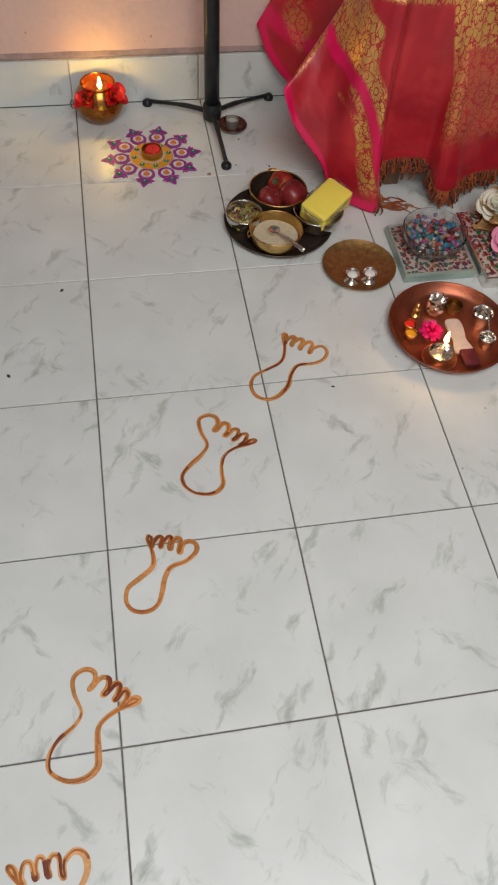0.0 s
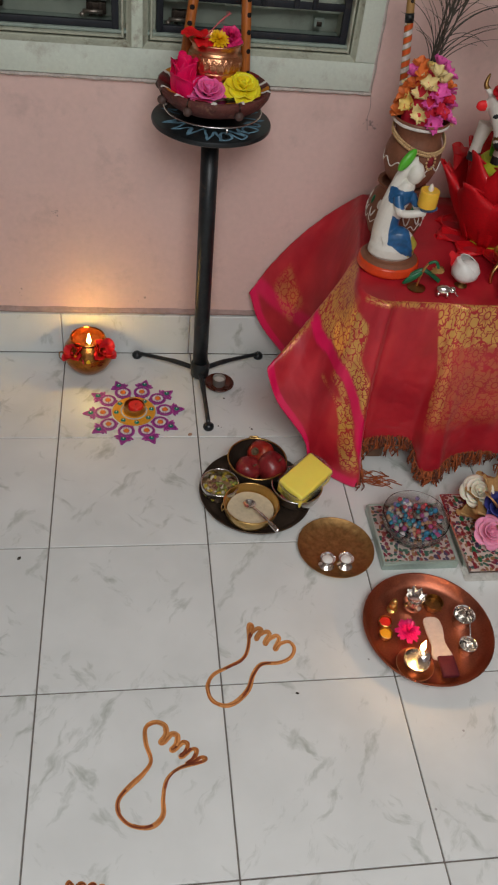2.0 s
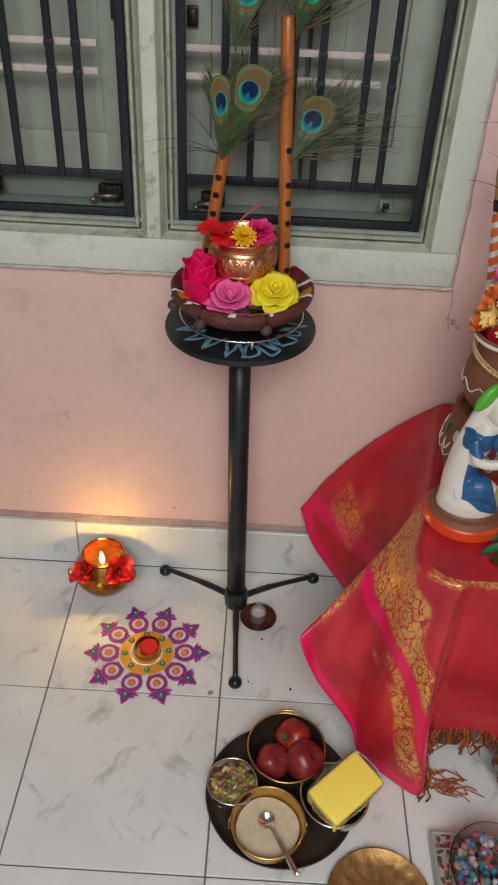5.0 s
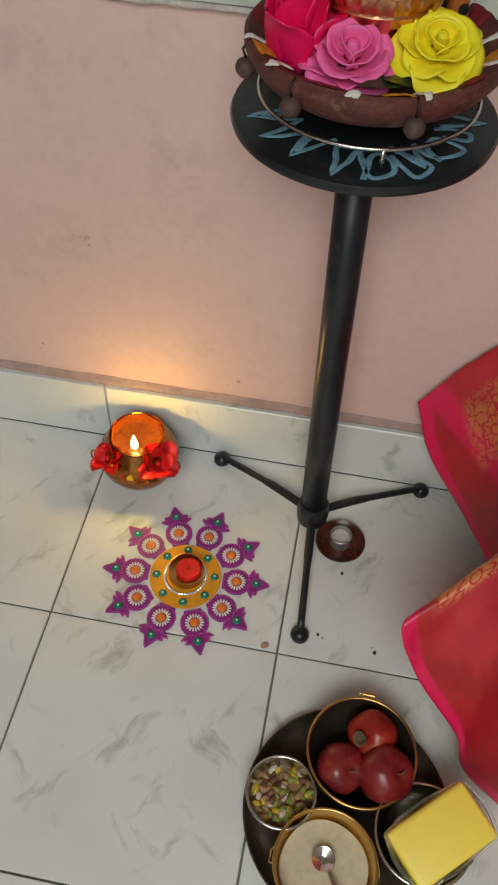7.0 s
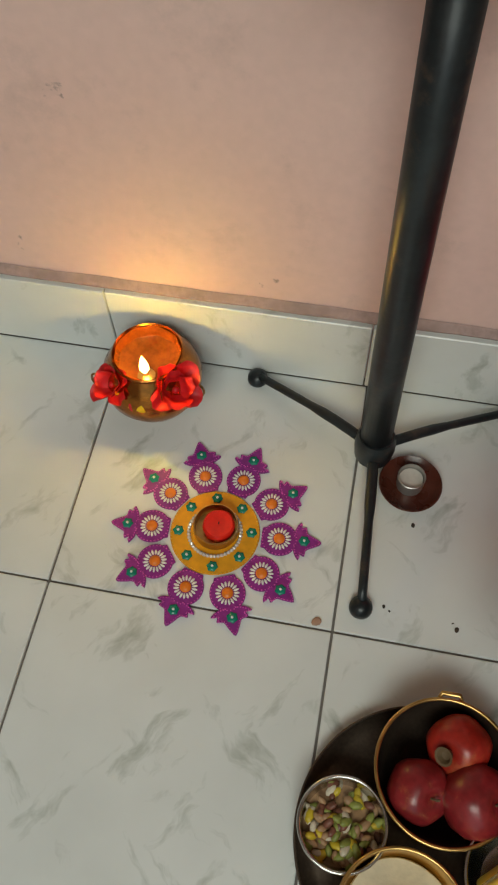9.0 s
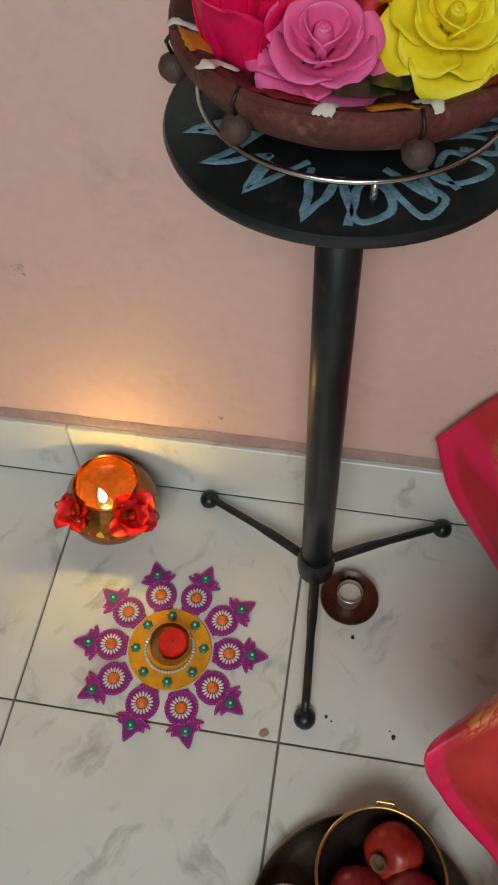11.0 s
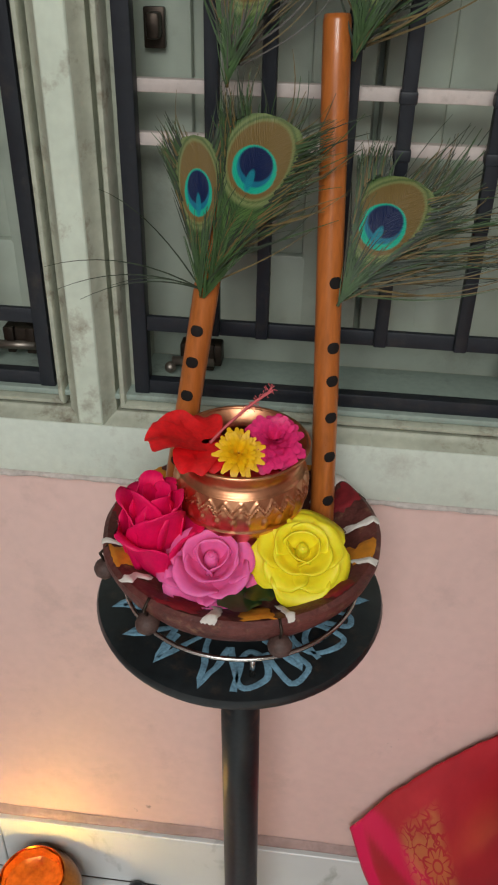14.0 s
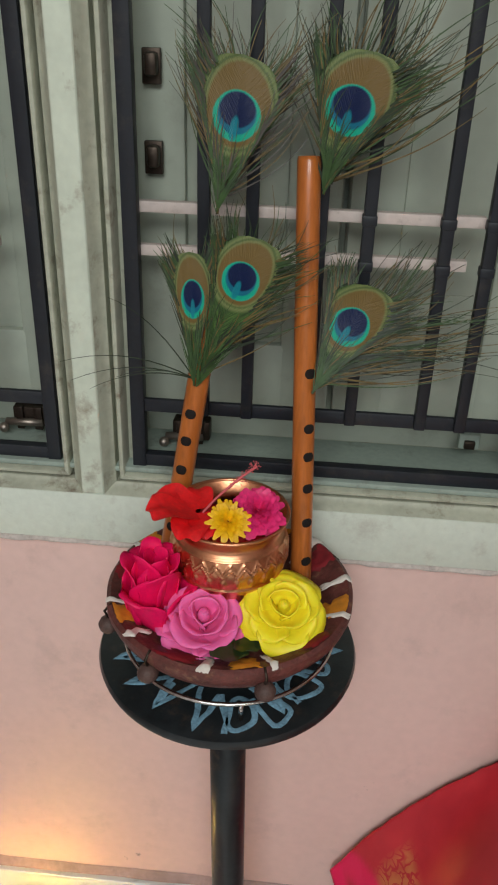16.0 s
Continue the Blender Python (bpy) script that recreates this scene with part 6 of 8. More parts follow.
fruit((0.125, -0.094, B0 + 0.036), 0.0285, M["pomegranate"], "small red pomegranate with a dried crown", True, (28, -38, 0), 1, "pomegranate")
fruit((0.092, -0.136, B0 + 0.033), 0.0275, M["apple"], "dark red apple in the bronze bowl", False, (20, 30, 0), 2, "apple")
fruit((0.140, -0.136, B0 + 0.040), 0.0315, M["apple"], "dark red apple with a yellow streak in the bronze bowl", False, (35, 12, 60), 3, "apple")
rnd = random.Random(17)
nut_meshes = [mesh_of("nut", ball((0, 0, 0), 0.0042, 8, 6, (1.5, 0.85, 0.7)), M[k]) for k in ("nut_green", "nut_tan", "nut_red", "nut_white", "nut_yellow", "nut_green", "nut_tan")]
nuts = thing("mixed_nuts", pose(0.031, -0.175, B0), "pistachios, cashews and raisins heaped in the steel bowl", "nuts")
for k in range(110):
    r_, a = 0.0335 * math.sqrt(rnd.random()), rnd.uniform(0, 6.283)
    o = new("nut", nut_meshes[rnd.randrange(7)])
    o.parent = nuts
    o.matrix_basis = pose(r_ * math.cos(a), r_ * math.sin(a), 0.020 + 0.007 * (1 - (r_ / 0.034) ** 2) + rnd.uniform(-0.003, 0.0025), rnd.uniform(-35, 35), rnd.uniform(-35, 35), rnd.uniform(0, 360)) @ Matrix.Scale(rnd.uniform(0.8, 1.25), 4)
part("nut", lathe([(0, 0.006), (0.030, 0.010), (0.0335, 0.018), (0.02, 0.021), (0, 0.022)], 24), M["nut_tan"], nuts)
cr = tagged(part("cream", lathe([(0, 0.010), (0.044, 0.016), (0.0475, 0.026), (0.0465, 0.0285), (0.030, 0.0280), (0.018, 0.0295), (0.008, 0.0275), (0, 0.0272)], 48, pose(0.087, -0.238, B0 - 0.004),
                                     lambda a, r, z: (r * (1 + 0.012 * math.sin(4 * a)), z + 0.0006 * math.sin(3 * a + r * 200))), M["cream"]), "thick white cream filling the brass bowl", "cream")
sp = thing("silver_spoon", pose(0.085, -0.232, B0 + 0.026), "small silver spoon resting in the cream", "spoon")
part("spoon_bowl", lathe([(0, 0.0), (0.007, 0.001), (0.0115, 0.005), (0.0125, 0.008), (0.0112, 0.0075), (0.006, 0.0025), (0, 0.0018)], 24), M["silver"], sp)
part("handle", tube(spline([(0.006, -0.009, 0.007), (0.020, -0.036, 0.014), (0.044, -0.082, 0.020)], 6), [0.0026] * 5 + [0.0034] * 4 + [0.0046] * 4, 8, True, 0.45), M["silver"], sp)
bt = thing("butter_tub", pose(0.200, -0.187, B0 + 0.033, 8, -8, 41), "clear plastic tub with a yellow block of butter", "butter tub")
part("tub", lathe([(0, 0), (0.040, 0), (0.0445, 0.036), (0.047, 0.037), (0.047, 0.0385), (0.0435, 0.038), (0.039, 0.002), (0, 0.002)], 40, None,
                  lambda a, r, z: (r / max(abs(math.cos(a)), abs(math.sin(a)) * 1.12) * (1 - 0.10 * abs(math.sin(2 * a)) ** 3), z), ), M["plastic_clear"], bt, angle=30, m=Matrix.Diagonal((1.22, 0.88, 1, 1)))
part("butter", box((0, 0, 0.0235), (0.098, 0.062, 0.042), 0.005, 3), M["butter"], bt, "soft yellow butter block")


# ---- brass plate, inlaid boards, copper plate ----
gp = thing("brass_plate", pose(0.247, -0.325, 0), "hammered brass plate on the floor with two small silver lamps", "plate")
part("plate", lathe([(0, 0.0), (0.055, 0.0), (0.068, 0.005), (0.0745, 0.011), (0.0755, 0.012), (0.0742, 0.0125), (0.066, 0.0075), (0.054, 0.0028), (0, 0.0024)], 64, None,
                    lambda a, r, z: (r, z + (0.0006 * math.sin(18 * a) if 0.05 < r < 0.07 else 0))), M["gold_plate"], gp)
for lx, ly in ((0.222, -0.362), (0.258, -0.363)):
    d = thing("silver_lamp", pose(lx, ly, 0.0028), "tiny silver lamp holding white wax on the brass plate", "oil lamp", "silver lamps on the plate")
    part("foot", lathe([(0, 0), (0.0145, 0), (0.0152, 0.0015), (0.012, 0.004), (0.0055, 0.008), (0.0045, 0.012), (0, 0.012)], 28), M["silver"], d)
    part("cup", lathe([(0, 0.010), (0.006, 0.011), (0.0125, 0.016), (0.0150, 0.022), (0.0142, 0.0222), (0.0115, 0.018), (0, 0.0175)], 28), M["silver"], d)
    part("wax", lathe([(0, 0.018), (0.0105, 0.0182), (0.0090, 0.0205), (0.004, 0.0225), (0, 0.0228)], 20), M["pearl"], d)


def inlay_mat(name, ground, seed):
    """Enamelled board: scrolls and leaves in dark red, green and violet on a pale ground."""
    m = bpy.data.materials.new(name)
    m.use_nodes = True
    n, l = m.node_tree.nodes, m.node_tree.links
    p = n["Principled BSDF"]
    tc = n.new("ShaderNodeTexCoord")
    w = n.new("ShaderNodeTexNoise")
    w.inputs["Scale"].default_value = 45
    l.new(tc.outputs["Object"], w.inputs["Vector"])
    mv = n.new("ShaderNodeVectorMath")
    mv.operation = "MULTIPLY_ADD"
    mv.inputs[1].default_value = (0.02, 0.02, 0)
    l.new(w.outputs["Color"], mv.inputs[0])
    l.new(tc.outputs["Object"], mv.inputs[2])
    v = n.new("ShaderNodeTexVoronoi")
    v.voronoi_dimensions = "2D"
    v.inputs["Scale"].default_value = 118 + seed
    l.new(mv.outputs[0], v.inputs["Vector"])
    sc = n.new("ShaderNodeSeparateColor")
    l.new(v.outputs["Color"], sc.inputs[0])
    ramp = n.new("ShaderNodeValToRGB")
    ramp.color_ramp.interpolation = "CONSTANT"
    cols = ((0.0, (0.16, 0.015, 0.04, 1)), (0.30, (0.03, 0.10, 0.07, 1)), (0.5, (0.22, 0.04, 0.03, 1)), (0.68, (0.05, 0.04, 0.09, 1)), (0.84, (0.25, 0.12, 0.05, 1)))
    for k, (pos, c) in enumerate(cols):
        e = ramp.color_ramp.elements[k] if k < 2 else ramp.color_ramp.elements.new(pos)
        e.position, e.color = pos, c
    l.new(sc.outputs[0], ramp.inputs[0])
    mr = n.new("ShaderNodeMapRange")
    mr.inputs["From Min"].default_value, mr.inputs["From Max"].default_value = 0.50, 0.44
    l.new(v.outputs["Distance"], mr.inputs[0])
    mx = n.new("ShaderNodeMix")
    mx.data_type = "RGBA"
    mx.inputs["A"].default_value = (*ground, 1)
    l.new(mr.outputs[0], mx.inputs["Factor"])
    l.new(ramp.outputs[0], mx.inputs["B"])
    l.new(mx.outputs["Result"], p.inputs["Base Color"])
    p.inputs["Roughness"].default_value = 0.28
    p.inputs["Coat Weight"].default_value = 0.4
    return m


M["inlay"] = inlay_mat("enamel_inlay", (0.44, 0.38, 0.34), 0)
M["inlay2"] = inlay_mat("enamel_inlay_pink", (0.52, 0.42, 0.37), 9)
M["mint"] = mat("mint_metal", (0.40, 0.50, 0.45), 0.35, metal=0.4, var=0.15)
b1 = thing("inlaid_board", pose(0.405, -0.300, 0), "square enamelled board with floral scrolls and mint edging", "board", "inlaid boards")
part("base", box((0, 0, 0.009), (0.152, 0.154, 0.018), 0.002), M["mint"], b1)
part("inlay", box((0, 0, 0.0185), (0.142, 0.144, 0.003), 0.001), M["inlay"], b1)
for sx, sy, lx, ly in ((0, 1, 0.146, 0.004), (0, -1, 0.146, 0.004), (1, 0, 0.004, 0.148), (-1, 0, 0.004, 0.148)):
    part("edging", box((sx * 0.073, sy * 0.074, 0.0196), (lx, ly, 0.004), 0.001), M["mint"], b1)
b2 = thing("inlaid_board", pose(0.590, -0.308, 0), "larger pink enamelled board carrying a golden lotus", "board", "inlaid boards")
part("base", box((0, 0, 0.014), (0.205, 0.205, 0.028), 0.003), M["silver"], b2)
part("inlay", box((0, 0, 0.0285), (0.196, 0.196, 0.003), 0.001), M["inlay2"], b2)
rnd = random.Random(5)
for k in range(14):
    mm = M["dark_green"] if k % 2 else M["paint_red"]
    part("inlay_stone", lathe([(0, 0.0022), (0.003, 0.0018), (0.0052, 0.0), (0, 0)], 10), mm, b2, m=pose(-0.085 + 0.010 * (k % 2) + 0.004 * (k % 3), -0.085 + 0.013 * k, 0.030) @ Matrix.Diagonal((0.8, 1.4, 1, 1)))

gb = thing("glass_bowl", pose(0.406, -0.294, 0.0205), "low clear glass bowl of coloured water beads", "bowl")
part("glass", lathe([(0, 0.0), (0.045, 0.0), (0.058, 0.010), (0.0655, 0.028), (0.0660, 0.044), (0.0645, 0.0445), (0.0640, 0.030), (0.0565, 0.0125), (0.044, 0.003), (0, 0.003)], 56), M["glass"], gb)
bead_cols = [(0.08, 0.34, 0.52), (0.10, 0.42, 0.44), (0.66, 0.14, 0.16), (0.72, 0.44, 0.26), (0.85, 0.84, 0.85), (0.70, 0.16, 0.38), (0.44, 0.34, 0.60), (0.10, 0.40, 0.58), (0.74, 0.66, 0.56)]
bead_me = [mesh_of("water_bead", ball((0, 0, 0), 0.0052, 10, 7), mat("bead_" + str(k), c, 0.06, trans=0.6, var=0.15, bump=0, ior=1.33)) for k, c in enumerate(bead_cols)]
wb = thing("water_beads", pose(0.406, -0.294, 0.0205), "blue, green, red and white water beads filling the glass bowl", "beads")
for k in range(150):
    r_, a = 0.0575 * math.sqrt(rnd.random()), rnd.uniform(0, 6.283)
    zz = 0.012 + 0.024 * rnd.random() ** 0.6
    r_ = min(r_, 0.046 + 0.30 * (zz - 0.008))
    o = new("water_bead", bead_me[rnd.randrange(9)])
    o.parent = wb
    o.matrix_basis = pose(r_ * math.cos(a), r_ * math.sin(a), zz) @ Matrix.Scale(rnd.uniform(0.75, 1.15), 4)

M["lotus_pink"] = mat("pale_pink_foam", (0.82, 0.30, 0.46), 0.5, var=0.1, sss=0.1)
lotus = thing("golden_lotus", pose(0.608, -0.268, 0.0305), "golden leaf lotus bowl set with foam roses", "lotus")
for li, (n_, lean, hh, ww) in enumerate(((9, 80, 0.090, 0.050), (9, 58, 0.086, 0.048), (8, 34, 0.080, 0.044))):
    for k in range(n_):
        part("leaf_petal", petal_bm(ww, hh, 0.16, 0.10, 6, 8, tip=0.9), M["gold_leaf"], lotus, m=pose(0, 0, 0.004 + 0.006 * li, 0, 0, 360 * (k + 0.5 * (li % 2)) / n_ + 8) @ pose(0, 0.012, 0, -lean, 0, 0))
rose(pose(0.554, -0.233, 0.062, 28, 0, -20), 0.036, M["white_rose"], "cream foam rose in the golden lotus", 41, group="roses in the lotus")
rose(pose(0.547, -0.33, 0.050, 34, 0, 10), 0.034, M["lotus_pink"], "pink foam rose in the golden lotus", 42, group="roses in the lotus")
rose(pose(0.586, -0.275, 0.054, 24, 0, 30), 0.038, M["blue_rose"], "dark blue foam rose in the golden lotus", 43, group="roses in the lotus")
rose(pose(0.650, -0.255, 0.052, 24, 0, 80), 0.038, M["lotus_pink"], "pink foam rose in the golden lotus", 44, group="roses in the lotus")

CP = Vector((0.377, -0.520, 0))
cp = thing("copper_plate", Matrix.Translation(CP), "large copper worship plate on the floor with a burning lamp", "plate")
part("plate", lathe([(0, 0.0), (0.098, 0.0), (0.108, 0.006), (0.116, 0.020), (0.1185, 0.0235), (0.1160, 0.0240), (0.112, 0.019), (0.105, 0.0085), (0.096, 0.004), (0, 0.0035)], 90), M["copper_plate"], cp)
PZ = 0.0042
sv = thing("silver_vessel", pose(0.366, -0.463, PZ), "small silver pot crowned with leaf points", "pot")
part("body", lathe([(0, 0), (0.013, 0), (0.0195, 0.006), (0.0205, 0.014), (0.0160, 0.022), (0.0150, 0.025), (0.0135, 0.024), (0, 0.020)], 28), M["silver"], sv)
for k in range(8):
    part("leaf_point", petal_bm(0.013, 0.019, 0.1, 0.1, 5, 5, tip=0.9), M["silver"], sv, m=pose(0, 0, 0.021, 0, 0, 45 * k) @ pose(0, 0.008, 0, -28, 0, 0))
cpv = thing("small_cup", pose(0.404, -0.466, PZ), "small aged brass cup on the copper plate", "cup")
part("body", lathe([(0, 0), (0.014, 0), (0.0175, 0.008), (0.0182, 0.016), (0.0165, 0.0162), (0.0155, 0.006), (0, 0.005)], 28), M["brass_dark"], cpv)
tg = thing("camphor_spoon", pose(0.392, -0.545, PZ), "flat pale ladle-shaped camphor holder on the copper plate", "camphor holder")
outline = spline([(-0.016, -0.030), (-0.013, 0.0), (-0.015, 0.030), (-0.012, 0.052), (0.012, 0.052), (0.017, 0.030), (0.013, 0.0), (0.018, -0.030)], 4, True)
bm = bmesh.new()
add_prism(bm, [(p.x, p.y) for p in outline], 0.0, 0.004)
part("plate", bm, mat("pale_steel", (0.66, 0.55, 0.50), 0.45, metal=0.2, var=0.15), tg, smooth=False)
part("handle", box((0.004, -0.048, 0.005), (0.030, 0.040, 0.010), 0.003), mat("maroon_cloth", (0.085, 0.006, 0.014), 0.7, var=0.25, bump=0.4), tg, "maroon wrapped end")
petal_flower(pose(0.341, -0.520, PZ + 0.004, 10, 0, 0), 4, 0.022, mat("hot_pink_petal", (0.75, 0.01, 0.16), 0.5, var=0.2, sss=0.2), "hot pink flower head lying on the copper plate", "pink_flower", 12)
dl = thing("copper_lamp", pose(0.336, -0.588, PZ), "small copper lamp with a lit wick on the copper plate", "oil lamp")
part("saucer", lathe([(0, 0), (0.018, 0), (0.031, 0.006), (0.0335, 0.010), (0.032, 0.0105), (0.026, 0.006), (0, 0.004)], 36), M["copper"], dl)
part("oil_cup", lathe([(0, 0.004), (0.014, 0.005), (0.021, 0.014), (0.0230, 0.024), (0.0215, 0.0245), (0.018, 0.016), (0, 0.014)], 32), M["silver"], dl)
part("spout", lathe([(0, 0), (0.010, 0.0), (0.012, 0.006), (0.006, 0.012), (0, 0.013)], 20, pose(0.014, 0.006, 0.022, 20, 30, 0)), M["silver"], dl)
part("wick", tube([(0.002, 0.010, 0.020), (0.009, 0.013, 0.034)], 0.0014, 6), M["white_wax"], dl)
flame_of(dl, (0.010, 0.013, 0.034), 0.030)
for jx, jy, mm, lab in ((0.304, -0.500, "red_wax", "tiny glass jar of red powder"), (0.299, -0.524, "saffron", "tiny glass jar of turmeric powder")):
    j = thing("powder_jar", pose(jx, jy, PZ), lab + " on the copper plate", "jar", "powder jars")
    part("body", lathe([(0, 0), (0.0095, 0), (0.0120, 0.005), (0.0122, 0.012), (0.0115, 0.0125), (0.0105, 0.006), (0, 0.004)], 24), M["brass"], j)
    part("powder", lathe([(0, 0.004), (0.0102, 0.005), (0.0098, 0.0095), (0, 0.0112)], 20), M[mm], j)
fg = tagged(part("brass_idol", lathe([(0, 0), (0.009, 0), (0.010, 0.004), (0.006, 0.008), (0.0085, 0.013), (0.0075, 0.019), (0.0045, 0.022), (0.006, 0.026), (0.0045, 0.031), (0, 0.034)], 20, pose(0.325, -0.470, PZ)), M["brass"]), "small plain brass figure on the copper plate", "figurine")
for jx, jy, s, lab in ((0.446, -0.505, 1.0, "silver water cup with a rolled rim on the copper plate"), (0.437, -0.562, 0.8, "small dented silver cup on the copper plate")):
    c = thing("silver_cup", pose(jx, jy, PZ), lab, "cup", "silver cups")
    part("body", lathe([(0, 0), (0.015 * s, 0), (0.0175 * s, 0.010 * s), (0.018 * s, 0.028 * s), (0.0205 * s, 0.031 * s), (0.0195 * s, 0.0315 * s), (0.0165 * s, 0.027 * s), (0.015 * s, 0.006), (0, 0.005)], 32), M["silver"], c)
ls = thing("ritual_spoon", pose(0.446, -0.540, PZ), "slender silver ritual spoon on the copper plate", "spoon")
part("handle", tube(spline([(0.006, 0.030, 0.034), (0.004, 0.010, 0.026), (0.000, -0.015, 0.014)], 5), 0.0016, 7), M["silver"], ls)
part("spoon_bowl", lathe([(0, 0.0), (0.005, 0.0006), (0.0085, 0.004), (0.0078, 0.0042), (0.004, 0.0018), (0, 0.0015)], 18, pose(-0.001, -0.020, 0.008)), M["silver"], ls)


# ---- things on the table ----
T = TZ + 0.0022


def squiggle(prof_r, z, n, amp, rad, material, parent, name, loops=1):
    pts = []
    for k in range(n * 8 * loops + 1):
        a = 2 * math.pi * k / (n * 8)
        zz = z + amp * math.sin(n * a)
        r = prof_r(zz)
        pts.append((r * math.cos(a), r * math.sin(a), zz))
    part(name, tube(pts, rad, 6, False), material, parent)


PX, PY = 0.3745, 0.120
low = thing("clay_pot", pose(PX - 0.008, PY, T) @ Matrix.Diagonal((0.86, 0.86, 1, 1)), "brown terracotta pot painted with white scallops", "pot", "stacked clay pots")
part("body", lathe([(0, 0), (0.036, 0), (0.052, 0.014), (0.0635, 0.040), (0.065, 0.062), (0.058, 0.086), (0.048, 0.102), (0.046, 0.108), (0.053, 0.114), (0.0525, 0.118), (0.045, 0.116), (0.042, 0.106), (0, 0.10)], 48), M["clay_pot"], low)
squiggle(lambda z: 0.0665 - 40 * (z - 0.058) ** 2, 0.066, 14, 0.012, 0.0016, M["paint_white"], low, "painted_scallop")
squiggle(lambda z: 0.0640, 0.046, 14, 0.005, 0.0012, M["paint_white"], low, "painted_scallop")
for k in range(14):
    a = 2 * math.pi * (k + 0.25) / 14
    part("painted_leaf", ball((0, 0, 0), 0.006, 8, 5, (0.35, 0.9, 1.6)), M["dark_green"] if k % 2 else M["paint_white"], low, m=pose(0.0595 * math.cos(a), 0.0595 * math.sin(a), 0.082, 0, -20, math.degrees(a)))
up_ = thing("clay_pot", pose(PX, PY, T + 0.117) @ Matrix.Diagonal((0.86, 0.86, 1, 1)), "upper terracotta pot with a white rim, hung with a pearl necklace", "pot", "stacked clay pots")
part("body", lathe([(0, 0), (0.036, 0), (0.050, 0.014), (0.0605, 0.040), (0.060, 0.062), (0.054, 0.082), (0.0495, 0.092), (0.0490, 0.100), (0.056, 0.116), (0.0595, 0.121), (0.0575, 0.124), (0.052, 0.117), (0.045, 0.10), (0, 0.10)], 48), M["clay_pot"], up_)
part("white_band", tube([(0.0575 * math.cos(a), 0.0575 * math.sin(a), 0.116) for a in [2 * math.pi * k / 48 for k in range(49)]], 0.0030, 8, False), M["paint_white"], up_)
squiggle(lambda z: 0.061, 0.046, 10, 0.006, 0.0013, M["paint_white"], up_, "painted_scallop")
nk = thing("pearl_necklace", pose(PX, PY, T + 0.117) @ Matrix.Diagonal((0.86, 0.86, 1, 1)), "gold and pearl necklace hung round the upper clay pot", "necklace")
pm, gm = mesh_of("pearl", ball((0, 0, 0), 0.0026, 8, 6), M["gold_pearl"]), mesh_of("gold_bead", ball((0, 0, 0), 0.0030, 8, 6), M["gold_pearl"])
for k in range(84):
    a = 2 * math.pi * k / 84
    dip = 0.5 + 0.5 * math.cos(a + 1.25)
    for q, dz in ((0, 0.0), (1, -0.005)):
        o = new("pearl" if q == 0 else "gold_bead", pm if q == 0 else gm)
        o.parent = nk
        z = 0.104 - 0.026 * dip ** 2 + dz
        r = 0.0530 + 0.0085 * dip
        o.matrix_basis = pose(r * math.cos(a), r * math.sin(a), z)
pd = part("pendant", ball((0, 0, 0), 0.008, 12, 8, (1, 0.4, 1.3)), M["paint_red"], nk, m=pose(0.0635 * math.cos(-1.25), 0.0635 * math.sin(-1.25), 0.062, 0, 0, math.degrees(-1.25) + 90))
for k in range(12):
    a = 2 * math.pi * k / 12
    o = new("pearl", pm)
    o.parent, o.matrix_basis = pd, pose(0.0105 * math.cos(a), -0.001, 0.0135 * math.sin(a))

# posy of cloth flowers on the pots
rnd = random.Random(33)
posy_m = [mat("posy_yellow", (0.92, 0.66, 0.20), 0.6, var=0.3), mat("posy_magenta", (0.82, 0.13, 0.46), 0.6, var=0.2), mat("posy_orange", (0.80, 0.20, 0.04), 0.6, var=0.2), mat("posy_red", (0.66, 0.02, 0.05), 0.6, var=0.2), mat("posy_cream", (0.86, 0.70, 0.34), 0.6, var=0.15)]
posy_mesh = [mesh_of("petal", petal_bm(0.0165, 0.0185, 0.34, 0.16, 8, 7, frill=0.0024, tip=0.3), m_) for m_ in posy_m]
spots = []
for k in range(38):
    z = 0.122 + 0.086 * (k / 38)
    rr = 0.044 - 0.021 * (k / 38)
    a = k * 2.399
    spots.append((rr * math.cos(a), rr * math.sin(a), z, a))
for k, (x, y, z, a) in enumerate(spots):
    fl = thing("cloth_flower", pose(PX + x, PY + y, T + 0.117 + z) @ pose(0, 0, 0, 0, 0, math.degrees(a) - 90) @ pose(0, 0, 0, -62 + 42 * k / 38 + 14 * math.sin(k * 5.1), 0, 0), "small cloth blossom in the posy on the clay pots", "flower", "posy on the clay pots")
    me = posy_mesh[rnd.choice((0, 1, 4, 3, 0, 1, 2, 4))]
    for q in range(5):
        o = new("petal", me)
        o.parent = fl
        o.matrix_basis = pose(0, 0, 0, 0, 0, 72 * q + rnd.uniform(-14, 14)) @ pose(0, 0.0015, 0, -12 - rnd.uniform(0, 34), rnd.uniform(-12, 12), 0) @ Matrix.Scale(rnd.uniform(0.75, 1.15), 4)
tagged(part("posy_stem", lathe([(0, 0.10), (0.036, 0.11), (0.040, 0.14), (0.025, 0.19), (0, 0.205)], 20, pose(PX, PY, T + 0.117)), posy_m[3]), "packed heart of the cloth posy", "posy")

